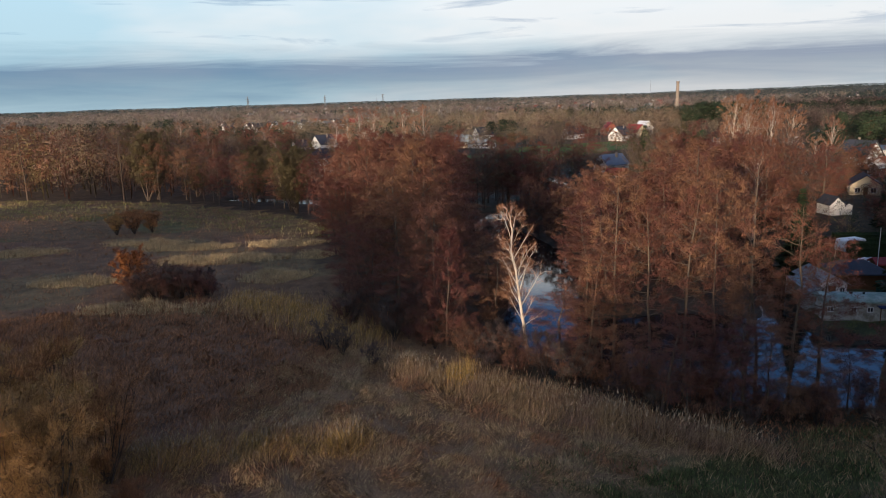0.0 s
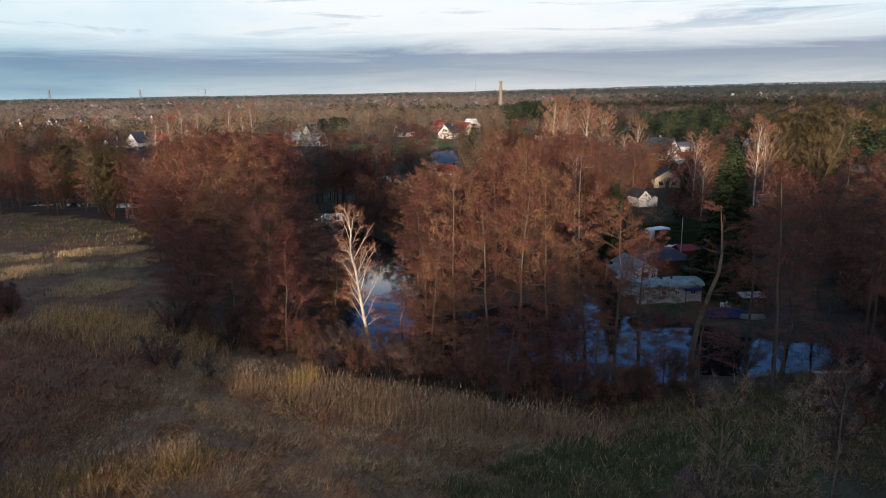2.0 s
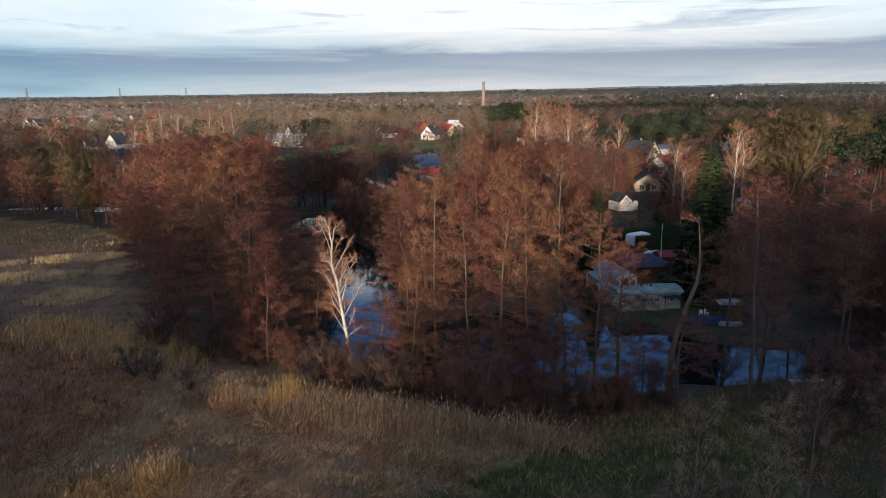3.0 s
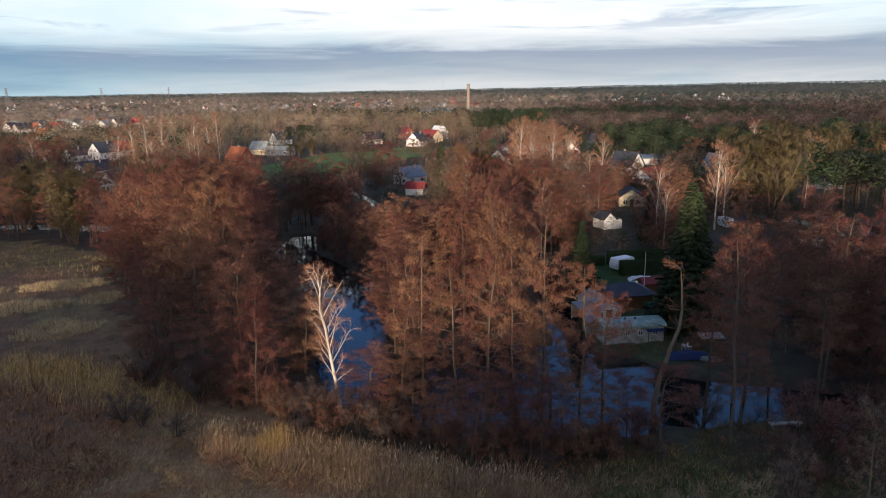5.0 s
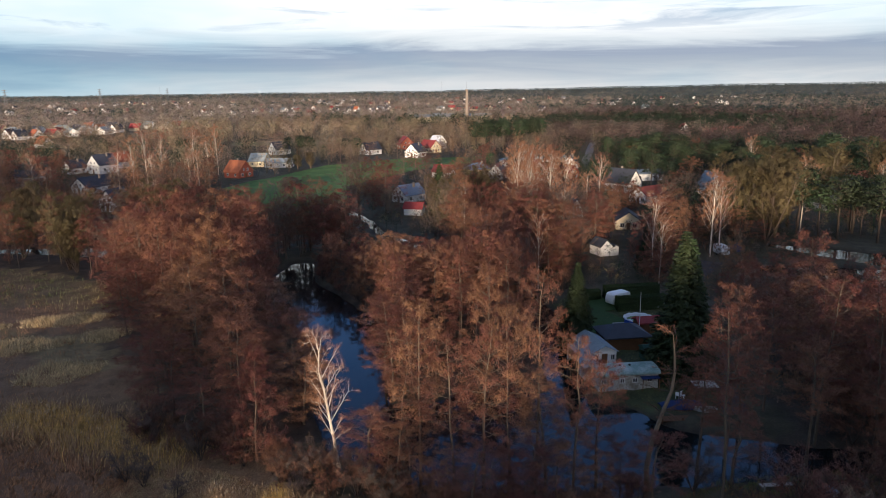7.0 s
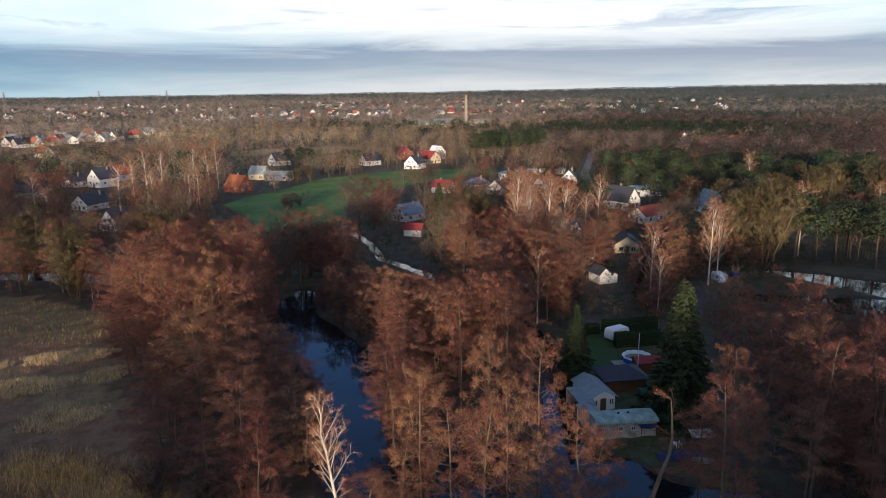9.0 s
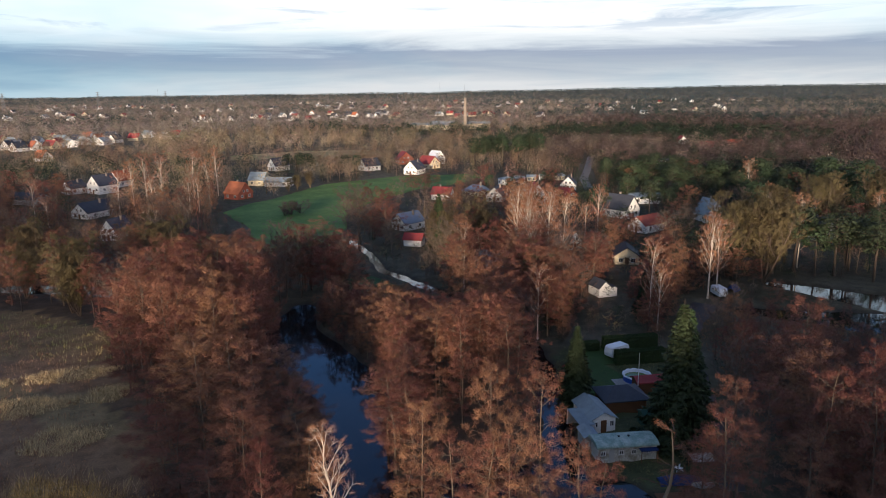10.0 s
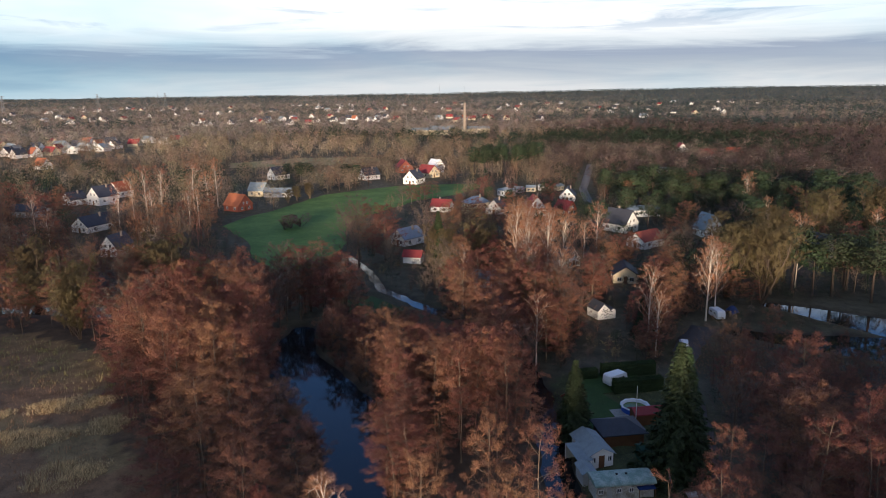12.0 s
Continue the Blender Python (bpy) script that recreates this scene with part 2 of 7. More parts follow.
M = {
    "ground": material("ground_cover", (0.2, 0.15, 0.1), 0.95, 0.6, grain=(0.3, 4.5), bump=0.12, attribute="cover"),
    "water": water_material(),
    "alder_twig": material("alder_twigs", (0.24, 0.10, 0.063), 0.8, 0.22, 0.018, (0.25, 1.5), object_vary=0.25, island=0.12),
    "olive_twig": material("willow_twigs", (0.15, 0.115, 0.055), 0.8, 0.2, 0.015, (0.25, 1.5), object_vary=0.2, island=0.18),
    "rod": material("willow_rods", (0.52, 0.27, 0.10), 0.8, 0.25, 0.015, (0.25, 1.5), object_vary=0.15, island=0.6),
    "grey_twig": material("bare_twigs", (0.185, 0.13, 0.098), 0.8, 0.2, 0.02, (0.25, 1.5), object_vary=0.25, island=0.18),
    "pale_twig": material("light_brown_twigs", (0.42, 0.27, 0.16), 0.8, 0.2, 0.01, (0.25, 1.5), object_vary=0.2, island=0.18),
    "birch_twig": material("birch_twigs", (0.42, 0.185, 0.105), 0.8, 0.2, 0.01, (0.25, 1.5), object_vary=0.15, island=0.3),
    "orange_leaf": material("withered_leaves", (0.42, 0.15, 0.05), 0.7, 0.25, 0.01, (0.5, 3), object_vary=0.1, island=0.35),
    "alder_bark": material("grey_brown_bark", (0.14, 0.105, 0.078), 0.9, 0.35, 0.01, (1.2, 9), 0.02, object_vary=0.15),
    "bark": material("dark_bark", (0.085, 0.064, 0.052), 0.9, 0.35, 0.01, (1.2, 9), 0.02, object_vary=0.15),
    "pale_bark": material("pale_grey_bark", (0.22, 0.17, 0.12), 0.9, 0.35, 0.01, (1.2, 9), 0.02),
    "birch_bark": material("birch_bark", (0.68, 0.57, 0.46), 0.7, 0.25, 0.01, (0.9, 7), 0.01, tint=(0.58, 0.50, 0.42)),
    "spruce": material("spruce_needles", (0.035, 0.055, 0.022), 0.7, 0.3, 0.02, (0.4, 2.5), object_vary=0.2, island=0.4),
    "pine": material("pine_needles", (0.032, 0.050, 0.023), 0.7, 0.3, 0.025, (0.4, 2.5), object_vary=0.3, island=0.4),
    "hedge": material("hedge_leaves", (0.035, 0.06, 0.018), 0.7, 0.3, 0.02, (0.6, 4), island=0.4),
    "reed": material("golden_reeds", (0.72, 0.46, 0.14), 0.8, 0.6, 0.0, (0.4, 1.6), island=0.7, tint=(0.50, 0.30, 0.10)),
    "dry_reed": material("dry_brown_reeds", (0.54, 0.35, 0.17), 0.85, 0.6, 0.0, (0.4, 1.6), island=0.6, tint=(0.30, 0.18, 0.11)),
    "mat": material("matted_grass", (0.58, 0.40, 0.20), 0.85, 0.7, 0.0, (0.4, 2.0), island=0.7, tint=(0.34, 0.19, 0.09)),
    "sedge": material("brown_sedge", (0.37, 0.185, 0.09), 0.85, 0.45, 0.0, (0.25, 1.6), island=0.5),
    "plume": material("reed_plumes", (0.50, 0.36, 0.21), 0.85, 0.3, 0.0, (0.5, 2), island=0.4),
    "brush_twig": material("brush_twigs", (0.25, 0.115, 0.072), 0.85, 0.25, 0.015, (0.25, 1.5), object_vary=0.25, island=0.35),
    "pale": material("pale_sedge", (0.60, 0.44, 0.23), 0.85, 0.25, 0.0, (0.2, 1.2), island=0.5),
    "green": material("green_grass", (0.12, 0.15, 0.045), 0.8, 0.5, 0.0, (0.25, 1.5), island=0.7, tint=(0.17, 0.14, 0.06)),
    "rush": material("yellow_green_rushes", (0.26, 0.25, 0.075), 0.8, 0.5, 0.0, (0.15, 1.5), island=0.5, tint=(0.34, 0.25, 0.11)),
    "litter": material("fallen_leaves", (0.32, 0.145, 0.07), 0.9, 0.35, 0.0, (0.3, 2), island=0.4),
    "far_tree": material("far_trees", (0.2, 0.15, 0.1), 0.9, 0.15, 0.0, (0.1, 0.5), island=0.12, attribute="tone"),
    "white_wall": material("white_render", (0.84, 0.82, 0.78), 0.85, 0.08, 0.0, (0.5, 5), 0.004, object_vary=0.06),
    "stained_wall": material("stained_white_panels", (0.62, 0.60, 0.54), 0.85, 0.4, 0.0, (0.9, 4), 0.01, tint=(0.26, 0.23, 0.18)),
    "pool_water": material("green_pool_water", (0.10, 0.14, 0.03), 0.1, 0.2, 0.0, (0.4, 3)),
    "green_boards": material("dark_green_boards", (0.03, 0.075, 0.05), 0.8, 0.25, 0.0, (0.8, 6), 0.01),
    "cream_wall": material("cream_render", (0.68, 0.58, 0.40), 0.85, 0.08, 0.0, (0.5, 5), 0.004),
    "grey_wall": material("grey_render", (0.45, 0.44, 0.42), 0.85, 0.12, 0.0, (0.5, 5), 0.004),
    "red_wall": material("red_boarding", (0.33, 0.10, 0.065), 0.8, 0.15, 0.0, (0.5, 5), 0.004),
    "wood_wall": material("brown_boarding", (0.16, 0.075, 0.035), 0.8, 0.25, 0.0, (0.8, 8), 0.01),
    "red_roof": material("red_tiles", (0.36, 0.11, 0.06), 0.75, 0.22, 0.01, (0.6, 5), 0.02, object_vary=0.15),
    "wine_roof": material("dark_red_tiles", (0.28, 0.05, 0.05), 0.75, 0.2, 0.01, (0.6, 5), 0.02),
    "dark_roof": material("dark_slate_tiles", (0.055, 0.058, 0.07), 0.6, 0.25, 0.01, (0.6, 5), 0.02, object_vary=0.2),
    "blue_roof": material("blue_grey_roofing", (0.21, 0.26, 0.33), 0.6, 0.2, 0.0, (0.6, 5), 0.01),
    "grey_roof": material("fibre_cement_roof", (0.27, 0.32, 0.34), 0.8, 0.25, 0.0, (0.7, 5), 0.01),
    "green_roof": material("mossy_green_roof", (0.25, 0.36, 0.31), 0.8, 0.3, 0.0, (0.7, 4), 0.01, tint=(0.36, 0.42, 0.38)),
    "glass": material("window_glass", (0.03, 0.035, 0.04), 0.08, 0.1, spec=0.6),
    "trim": material("white_trim", (0.75, 0.74, 0.71), 0.6, 0.06),
    "brick": material("chimney_brick", (0.27, 0.22, 0.18), 0.85, 0.2, 0.0, (0.3, 3), 0.02),
    "concrete": material("grey_concrete", (0.38, 0.36, 0.33), 0.9, 0.2, 0.0, (0.4, 4), 0.01),
    "road": material("pale_gravel_road", (0.22, 0.20, 0.18), 0.95, 0.2, 0.0, (0.3, 3), 0.02),
    "track": material("wet_earth_track", (0.07, 0.06, 0.055), 0.8, 0.3, 0.0, (0.3, 3), 0.03),
    "meadow": material("winter_meadow", (0.075, 0.155, 0.03), 0.9, 0.25, 0.0, (0.05, 0.5), 0.03, tint=(0.11, 0.19, 0.04)),
    "field": material("fallow_field", (0.30, 0.25, 0.14), 0.95, 0.2, 0.0, (0.03, 0.8), 0.03, tint=(0.16, 0.19, 0.08)),
    "lawn": material("garden_lawn", (0.045, 0.085, 0.022), 0.9, 0.25, 0.0, (0.3, 2.5), 0.03),
    "white_plastic": material("white_plastic", (0.78, 0.80, 0.82), 0.4, 0.06, 0.0, (0.8, 5)),
    "blue_plastic": material("blue_plastic", (0.03, 0.11, 0.5), 0.45, 0.15, 0.0, (0.8, 5)),
    "tarp": material("blue_tarpaulin", (0.015, 0.035, 0.12), 0.5, 0.2, 0.0, (0.9, 5), 0.05),
    "steel": material("galvanised_steel", (0.45, 0.46, 0.47), 0.45, 0.1, 0.0, (0.8, 5), metal=0.7),
    "dull_steel": material("weathered_steel", (0.17, 0.18, 0.19), 0.7, 0.15, 0.0, (0.8, 5)),
    "rubber": material("black_rubber", (0.02, 0.02, 0.02), 0.8, 0.1),
    "pale_wood": material("weathered_planks", (0.42, 0.38, 0.33), 0.85, 0.2, 0.0, (0.8, 7), 0.01),
    "pink_wall": material("pink_render", (0.62, 0.42, 0.45), 0.85, 0.08, 0.0, (0.5, 5)),
}

# ---- mesh helpers ----
rng = np.random.default_rng(7)


def mesh_of(name, verts, faces, mat, smooth=False):
    """A mesh from arrays; faces all of one size."""
    me = bpy.data.meshes.new(name)
    verts, faces = np.asarray(verts, np.float32).reshape(-1, 3), np.asarray(faces, np.int32)
    n, k = faces.shape
    me.vertices.add(len(verts))
    me.vertices.foreach_set("co", verts.ravel())
    me.loops.add(n * k)
    me.loops.foreach_set("vertex_index", faces.ravel())
    me.polygons.add(n)
    me.polygons.foreach_set("loop_start", np.arange(0, n * k, k, dtype=np.int32))
    me.polygons.foreach_set("loop_total", np.full(n, k, np.int32))
    if smooth:
        me.polygons.foreach_set("use_smooth", np.ones(n, bool))
    me.update(calc_edges=True)
    me.materials.append(M[mat])
    return me


def shard_mesh(name, tris, mat, out=None, soft=0.75):
    """A mesh of loose triangles (n, 3, 3); out: the way the foliage faces, to which the shading leans."""
    if out is None:
        return mesh_of(name, tris.reshape(-1, 3), np.arange(len(tris) * 3).reshape(-1, 3), mat)
    tris = np.array(tris, float)
    out = unit(np.broadcast_to(np.asarray(out, float), (len(tris), 3)))
    g = unit(np.cross(tris[:, 1] - tris[:, 0], tris[:, 2] - tris[:, 0]))
    back = (g * out).sum(-1) < 0
    tris[back] = tris[back][:, [1, 0, 2]]
    g[back] *= -1
    me = mesh_of(name, tris.reshape(-1, 3), np.arange(len(tris) * 3).reshape(-1, 3), mat, True)
    me.normals_split_custom_set_from_vertices(np.repeat(unit(g * (1 - soft) + out * soft), 3, 0).astype(np.float32))
    return me


def crown_out(tris, H):
    """Outward from the middle of a crown."""
    return (tris.mean(1) - np.array([0, 0, 0.55 * H])) * np.array([1, 1, 0.55])


def thing(name, label, category, x=0.0, y=0.0, z=0.0, rz=0.0, group="", kind=""):
    ob = new(name)
    ob.empty_display_size = 0.2
    ob.matrix_basis = pose(x, y, z, 0, 0, rz)
    return tagged(ob, label, category, group, kind)


def child(name, me, parent, label="", at=None):
    ob = new(name, me)
    ob.parent = parent
    if at is not None:
        ob.matrix_basis = at
    if label:
        ob["label"] = label
    return ob


def part(name, bm, mat, parent, label="", bevel=0.0):
    """Links a bmesh as one mesh under a thing or a part."""
    if bevel:
        bmesh.ops.bevel(bm, geom=bm.edges[:], offset=bevel, segments=1, affect="EDGES", profile=0.5)
    me = bpy.data.meshes.new(name)
    bm.to_mesh(me)
    bm.free()
    me.materials.append(M[mat])
    return child(name, me, parent, label)


def box(x0, x1, y0, y1, z0, z1, bm=None):
    bm = bm or bmesh.new()
    v = [bm.verts.new(p) for p in ((x0, y0, z0), (x1, y0, z0), (x1, y1, z0), (x0, y1, z0), (x0, y0, z1), (x1, y0, z1), (x1, y1, z1), (x0, y1, z1))]
    for f in ((3, 2, 1, 0), (4, 5, 6, 7), (0, 1, 5, 4), (1, 2, 6, 5), (2, 3, 7, 6), (3, 0, 4, 7)):
        bm.faces.new([v[i] for i in f])
    return bm


def prism(outline, y0, y1, bm=None):
    """An outline in x, z drawn out along y."""
    bm = bm or bmesh.new()
    a = [bm.verts.new((x, y0, z)) for x, z in outline]
    b = [bm.verts.new((x, y1, z)) for x, z in outline]
    bm.faces.new(a)
    bm.faces.new(b[::-1])
    for i in range(len(a)):
        j = (i + 1) % len(a)
        bm.faces.new((a[j], a[i], b[i], b[j]))
    return bm


def turned(rings, sides=16, bm=None, cx=0.0, cy=0.0):
    """A lathe: rings of (radius, z), capped."""
    bm = bm or bmesh.new()
    rows = [[bm.verts.new((cx + r * math.cos(2 * math.pi * i / sides), cy + r * math.sin(2 * math.pi * i / sides), z)) for i in range(sides)] for r, z in rings]
    for a, b in zip(rows, rows[1:]):
        for i in range(sides):
            j = (i + 1) % sides
            bm.faces.new((a[i], a[j], b[j], b[i]))
    bm.faces.new(rows[0][::-1])
    bm.faces.new(rows[-1])
    return bm


def unit(v):
    return v / np.maximum(np.linalg.norm(v, axis=-1, keepdims=True), 1e-9)


def tubes(paths, radii, sides):
    """Tapered tubes along paths (n, k, 3) with radii (n, k): vertices and quads."""
    paths, radii = np.asarray(paths, float), np.asarray(radii, float)
    n, k, _ = paths.shape
    along = unit(np.gradient(paths, axis=1))
    ref = np.where(np.abs(along[..., 2:]) > 0.9, np.array([1.0, 0, 0]), np.array([0, 0, 1.0]))
    s = unit(np.cross(along, ref))
    u = np.cross(along, s)
    ang = np.arange(sides) * 2 * np.pi / sides
    ring = paths[:, :, None] + radii[:, :, None, None] * (s[:, :, None] * np.cos(ang)[:, None] + u[:, :, None] * np.sin(ang)[:, None])
    idx = np.arange(n * k * sides).reshape(n, k, sides)
    nxt = np.roll(idx, -1, 2)
    quads = np.stack([idx[:, :-1], nxt[:, :-1], nxt[:, 1:], idx[:, 1:]], -1).reshape(-1, 4)
    return ring.reshape(-1, 3), quads


def shards(start, ahead, length, width, r):
    """One thin triangle from each start along ahead."""
    side = unit(np.cross(ahead, r.normal(size=ahead.shape)))
    w = side * np.reshape(width, (-1, 1)) / 2
    return np.stack([start - w, start + w, start + ahead * np.reshape(length, (-1, 1))], 1)


# ---- plan of the place ----


def near_line(x, y, line):
    """Distance beyond the edge of a band that follows a line of (x, y, width); negative inside."""
    x, y = np.asarray(x, float), np.asarray(y, float)
    best = np.full(x.shape, 1e9)
    for (ax, ay, aw), (bx, by, bw) in zip(line, line[1:]):
        t = np.clip(((x - ax) * (bx - ax) + (y - ay) * (by - ay)) / ((bx - ax) ** 2 + (by - ay) ** 2), 0, 1)
        best = np.minimum(best, np.hypot(x - ax - t * (bx - ax), y - ay - t * (by - ay)) - (aw + t * (bw - aw)) / 2)
    return best


def inside(x, y, poly):
    x, y = np.asarray(x, float), np.asarray(y, float)
    hit = np.zeros(x.shape, bool)
    for (ax, ay), (bx, by) in zip(poly, poly[1:] + poly[:1]):
        if ay != by:
            hit ^= ((ay > y) != (by > y)) & (x < (bx - ax) * (y - ay) / (by - ay) + ax)
    return hit


CHANNEL = [(13, 168, 5), (9, 152, 10), (11, 138, 13), (15, 124, 13), (17, 111, 12), (14, 98, 9), (12, 87, 9), (14, 80, 13), (20, 76.5, 19), (29, 74, 26), (37, 70, 22), (46, 64, 12), (55, 60.5, 7), (64, 57, 4), (80, 50, 3)]
STREAM = [(37, 72, 6), (43, 89, 4), (46.5, 99, 3.8), (52, 116, 3.6), (56, 136, 3.2), (53, 158, 2.4), (50, 167, 2.2), (44.5, 180, 2.4), (38.5, 197, 2.0), (39, 218, 1.8), (36, 240, 1.4)]
FLOOD = [(-62, 211, 5), (-42, 203, 8), (-24, 192, 5)]
RIVER = [(109, 135, 3), (117, 128, 7), (128, 119, 13), (142, 108, 20), (175, 85, 22)]
ARM = [(133, 149, 4), (139, 140, 8), (146, 126, 14), (156, 112, 18)]
WATERS = [CHANNEL, STREAM, FLOOD, RIVER, ARM]
ROAD = [(144, 262, 4.5), (150, 268, 4.5), (163, 305, 4.5), (186, 358, 4.5), (206, 392, 4.5), (250, 470, 4.5)]
TRACK = [(58, 70, 3), (66, 84, 3.2), (76, 102, 3.2), (84, 118, 4), (94, 130, 6), (106, 140, 6)]
MEADOW = [(-7, 312), (4, 332), (16, 345), (46, 388), (66, 398), (92, 408), (138, 402), (136, 385), (112, 362), (88, 350), (62, 322), (44, 300), (38, 262), (27, 229), (9, 226), (3, 250), (3, 276)]
GREEN = [(24, 188), (34, 190), (40, 176), (35, 164), (27, 168)]
FIELD = [(-4, 548), (60, 540), (116, 552), (112, 592), (50, 606), (-4, 584)]
LAWN = [(53, 99), (60, 99), (64, 107), (63.5, 113), (72, 113), (74, 119), (66, 122), (58, 116), (53, 107)]
GARDEN = [(44, 76), (62, 73), (68, 88), (80, 112), (78, 122), (60, 124), (50, 108), (46, 94)]
GRASS_RIGHT = [(9, 46), (14, 36), (30, 34), (40, 44), (38, 54), (30, 54), (22, 50)]
WOOD_LEFT = [(-27, 160), (-20, 121), (-10, 84), (-3, 79), (3, 73), (6, 82), (7, 92), (7, 104), (4, 118), (2, 138), (4, 158), (8, 172), (-8, 172)]
WOOD_MID = [(16, 160), (19, 134), (22, 112), (18, 96), (28, 84), (38, 82), (41, 92), (44, 104), (49, 120), (50, 132), (40, 138), (32, 146), (24, 158)]
WOOD_BELT = [(-190, 232), (-140, 224), (-105, 215), (-80, 206), (-42, 178), (-26, 163), (-8, 175), (6, 180), (2, 226), (-6, 262), (-30, 250), (-70, 268), (-120, 290), (-200, 300)]
WOOD_RIGHT = [(66, 62), (60, 44), (90, 30), (140, 40), (130, 92), (108, 112), (88, 108), (76, 84)]
MARSH = [(-200, 10), (-200, 232), (-140, 224), (-105, 215), (-80, 206), (-42, 178), (-26, 160), (-18, 121), (-9, 83), (-2, 77), (4, 70), (10, 62), (24, 50), (20, 30), (0, 12)]


def water_gap(x, y):
    return np.min([near_line(x, y, w) for w in WATERS], 0)


def smooth_noise(x, y, size, seed=0.0):
    """Soft noise in plan, about -1 to 1."""
    a, b = np.asarray(x, float) / size + seed * 7.3, np.asarray(y, float) / size - seed * 3.1
    return (np.sin(a * 1.7 + 1.3 * np.sin(b * 1.1)) + np.sin(b * 1.9 + 1.7 * np.sin(a * 0.9 + seed)) + np.sin((a + b) * 1.3 + seed * 2)) / 3


def axis_lines(lo, hi, step, end, grow=1.16):
    mid = list(np.arange(lo, hi + step / 2, step))
    out, s = [], step
    while mid[-1] < end:
        s *= grow
        mid.append(mid[-1] + s)
    s = step
    while mid[0] > -end:
        s *= grow
        mid.insert(0, mid[0] - s)
    return np.array(mid)


def hills(x, y):
    """Low wooded rises on the far right of the plain."""
    far = np.clip((np.hypot(x, y) - 2600) / 2000, 0, 1)
    turn = np.degrees(np.arctan2(x, y))
    return far * (7 + 22 * np.clip((turn - 14) / 26, 0, 1) + 1.5 * np.sin(turn * 0.7) + 0.7 * np.sin(turn * 1.9))


def ground_height(x, y):
    """The height of the open ground, tussocky in the marsh, without the river beds."""
    rough = np.clip((110 - np.hypot(np.asarray(x) + 5, np.asarray(y) - 40)) / 40, 0, 1)
    return 0.10 * smooth_noise(x, y, 6.0, 2) + 0.2 * rough * np.clip(smooth_noise(x, y, 1.1, 21), 0, 1) + (0.07 + 0.13 * rough) * smooth_noise(x, y, 1.5, 3) + 0.12 * rough * smooth_noise(x, y, 2.9, 15)


def build_ground():
    xs, ys = axis_lines(-90, 160, 1.25, 5200), axis_lines(26, 220, 1.25, 5200)
    gx, gy = np.meshgrid(xs, ys, indexing="ij")
    gap = water_gap(gx, gy) + 0.5 * smooth_noise(gx, gy, 2.6, 1)
    z = ground_height(gx, gy) + hills(gx, gy)
    bank = np.clip(gap / 1.6, -1, 1)
    z = np.where(gap < 1.6, np.where(bank > 0, z * bank - 0.55 * (1 - bank), -0.55 + 0.9 * bank), z)
    verts = np.stack([gx, gy, z], -1).reshape(-1, 3)
    i = np.arange(gx.size).reshape(gx.shape)
    quads = np.stack([i[:-1, :-1], i[1:, :-1], i[1:, 1:], i[:-1, 1:]], -1).reshape(-1, 4)
    me = mesh_of("ground", verts, quads, "ground", True)
    # land cover
    n = smooth_noise(gx, gy, 9, 4)[..., None]
    col = np.full((*gx.shape, 3), (0.085, 0.072, 0.042)) + n * 0.02
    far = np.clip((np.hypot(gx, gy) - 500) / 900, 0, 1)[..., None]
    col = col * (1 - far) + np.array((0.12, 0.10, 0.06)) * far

    ex, ey = gx + 3.2 * smooth_noise(gx, gy, 4.0, 11) + 1.6 * smooth_noise(gx, gy, 1.7, 12), gy + 3.2 * smooth_noise(gx, gy, 4.4, 13) + 1.6 * smooth_noise(gx, gy, 1.9, 14)

    def put(mask, c, k=0.8):
        m = mask[..., None] * k
        col[:] = col * (1 - m) + np.array(c) * m

    put(inside(ex, ey, MARSH), (0.27, 0.145, 0.08), 0.9)
    put(inside(ex, ey, MARSH) & (gy > 150) & (smooth_noise(gx, gy, 14, 5) > -0.35), (0.18, 0.17, 0.06))
    put(inside(ex, ey, MARSH) & (gy > 84) & (smooth_noise(gx, gy, 10, 25) > -0.5), (0.25, 0.145, 0.075), 0.8)
    put(inside(ex, ey, MARSH) & (gy < 80) & (gx > -14), (0.36, 0.215, 0.11))
    put(inside(ex, ey, MARSH) & (gy > 90) & (gy < 150) & (smooth_noise(gx, gy, 11, 8) > 0.2), (0.26, 0.20, 0.09), 0.6)
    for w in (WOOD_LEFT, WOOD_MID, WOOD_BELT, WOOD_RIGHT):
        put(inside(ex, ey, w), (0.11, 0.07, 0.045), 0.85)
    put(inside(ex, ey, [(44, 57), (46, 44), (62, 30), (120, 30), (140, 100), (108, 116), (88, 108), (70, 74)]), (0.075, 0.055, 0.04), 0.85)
    put(inside(ex, ey, GRASS_RIGHT), (0.085, 0.10, 0.035), 0.85)
    put(inside(ex, ey, GARDEN), (0.07, 0.085, 0.035), 0.7)
    put(gap < 1.2, (0.055, 0.042, 0.03), 0.9)
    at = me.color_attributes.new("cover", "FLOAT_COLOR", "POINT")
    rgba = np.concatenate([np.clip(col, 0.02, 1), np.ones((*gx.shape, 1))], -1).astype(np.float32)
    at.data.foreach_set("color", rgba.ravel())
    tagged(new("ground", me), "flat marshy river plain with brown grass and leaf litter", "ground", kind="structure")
    # the water lies in the ground's beds
    wx, wy = np.meshgrid(np.linspace(-90, 230, 9), np.linspace(30, 260, 9), indexing="ij")
    j = np.arange(81).reshape(9, 9)
    wq = np.stack([j[:-1, :-1], j[1:, :-1], j[1:, 1:], j[:-1, 1:]], -1).reshape(-1, 4)
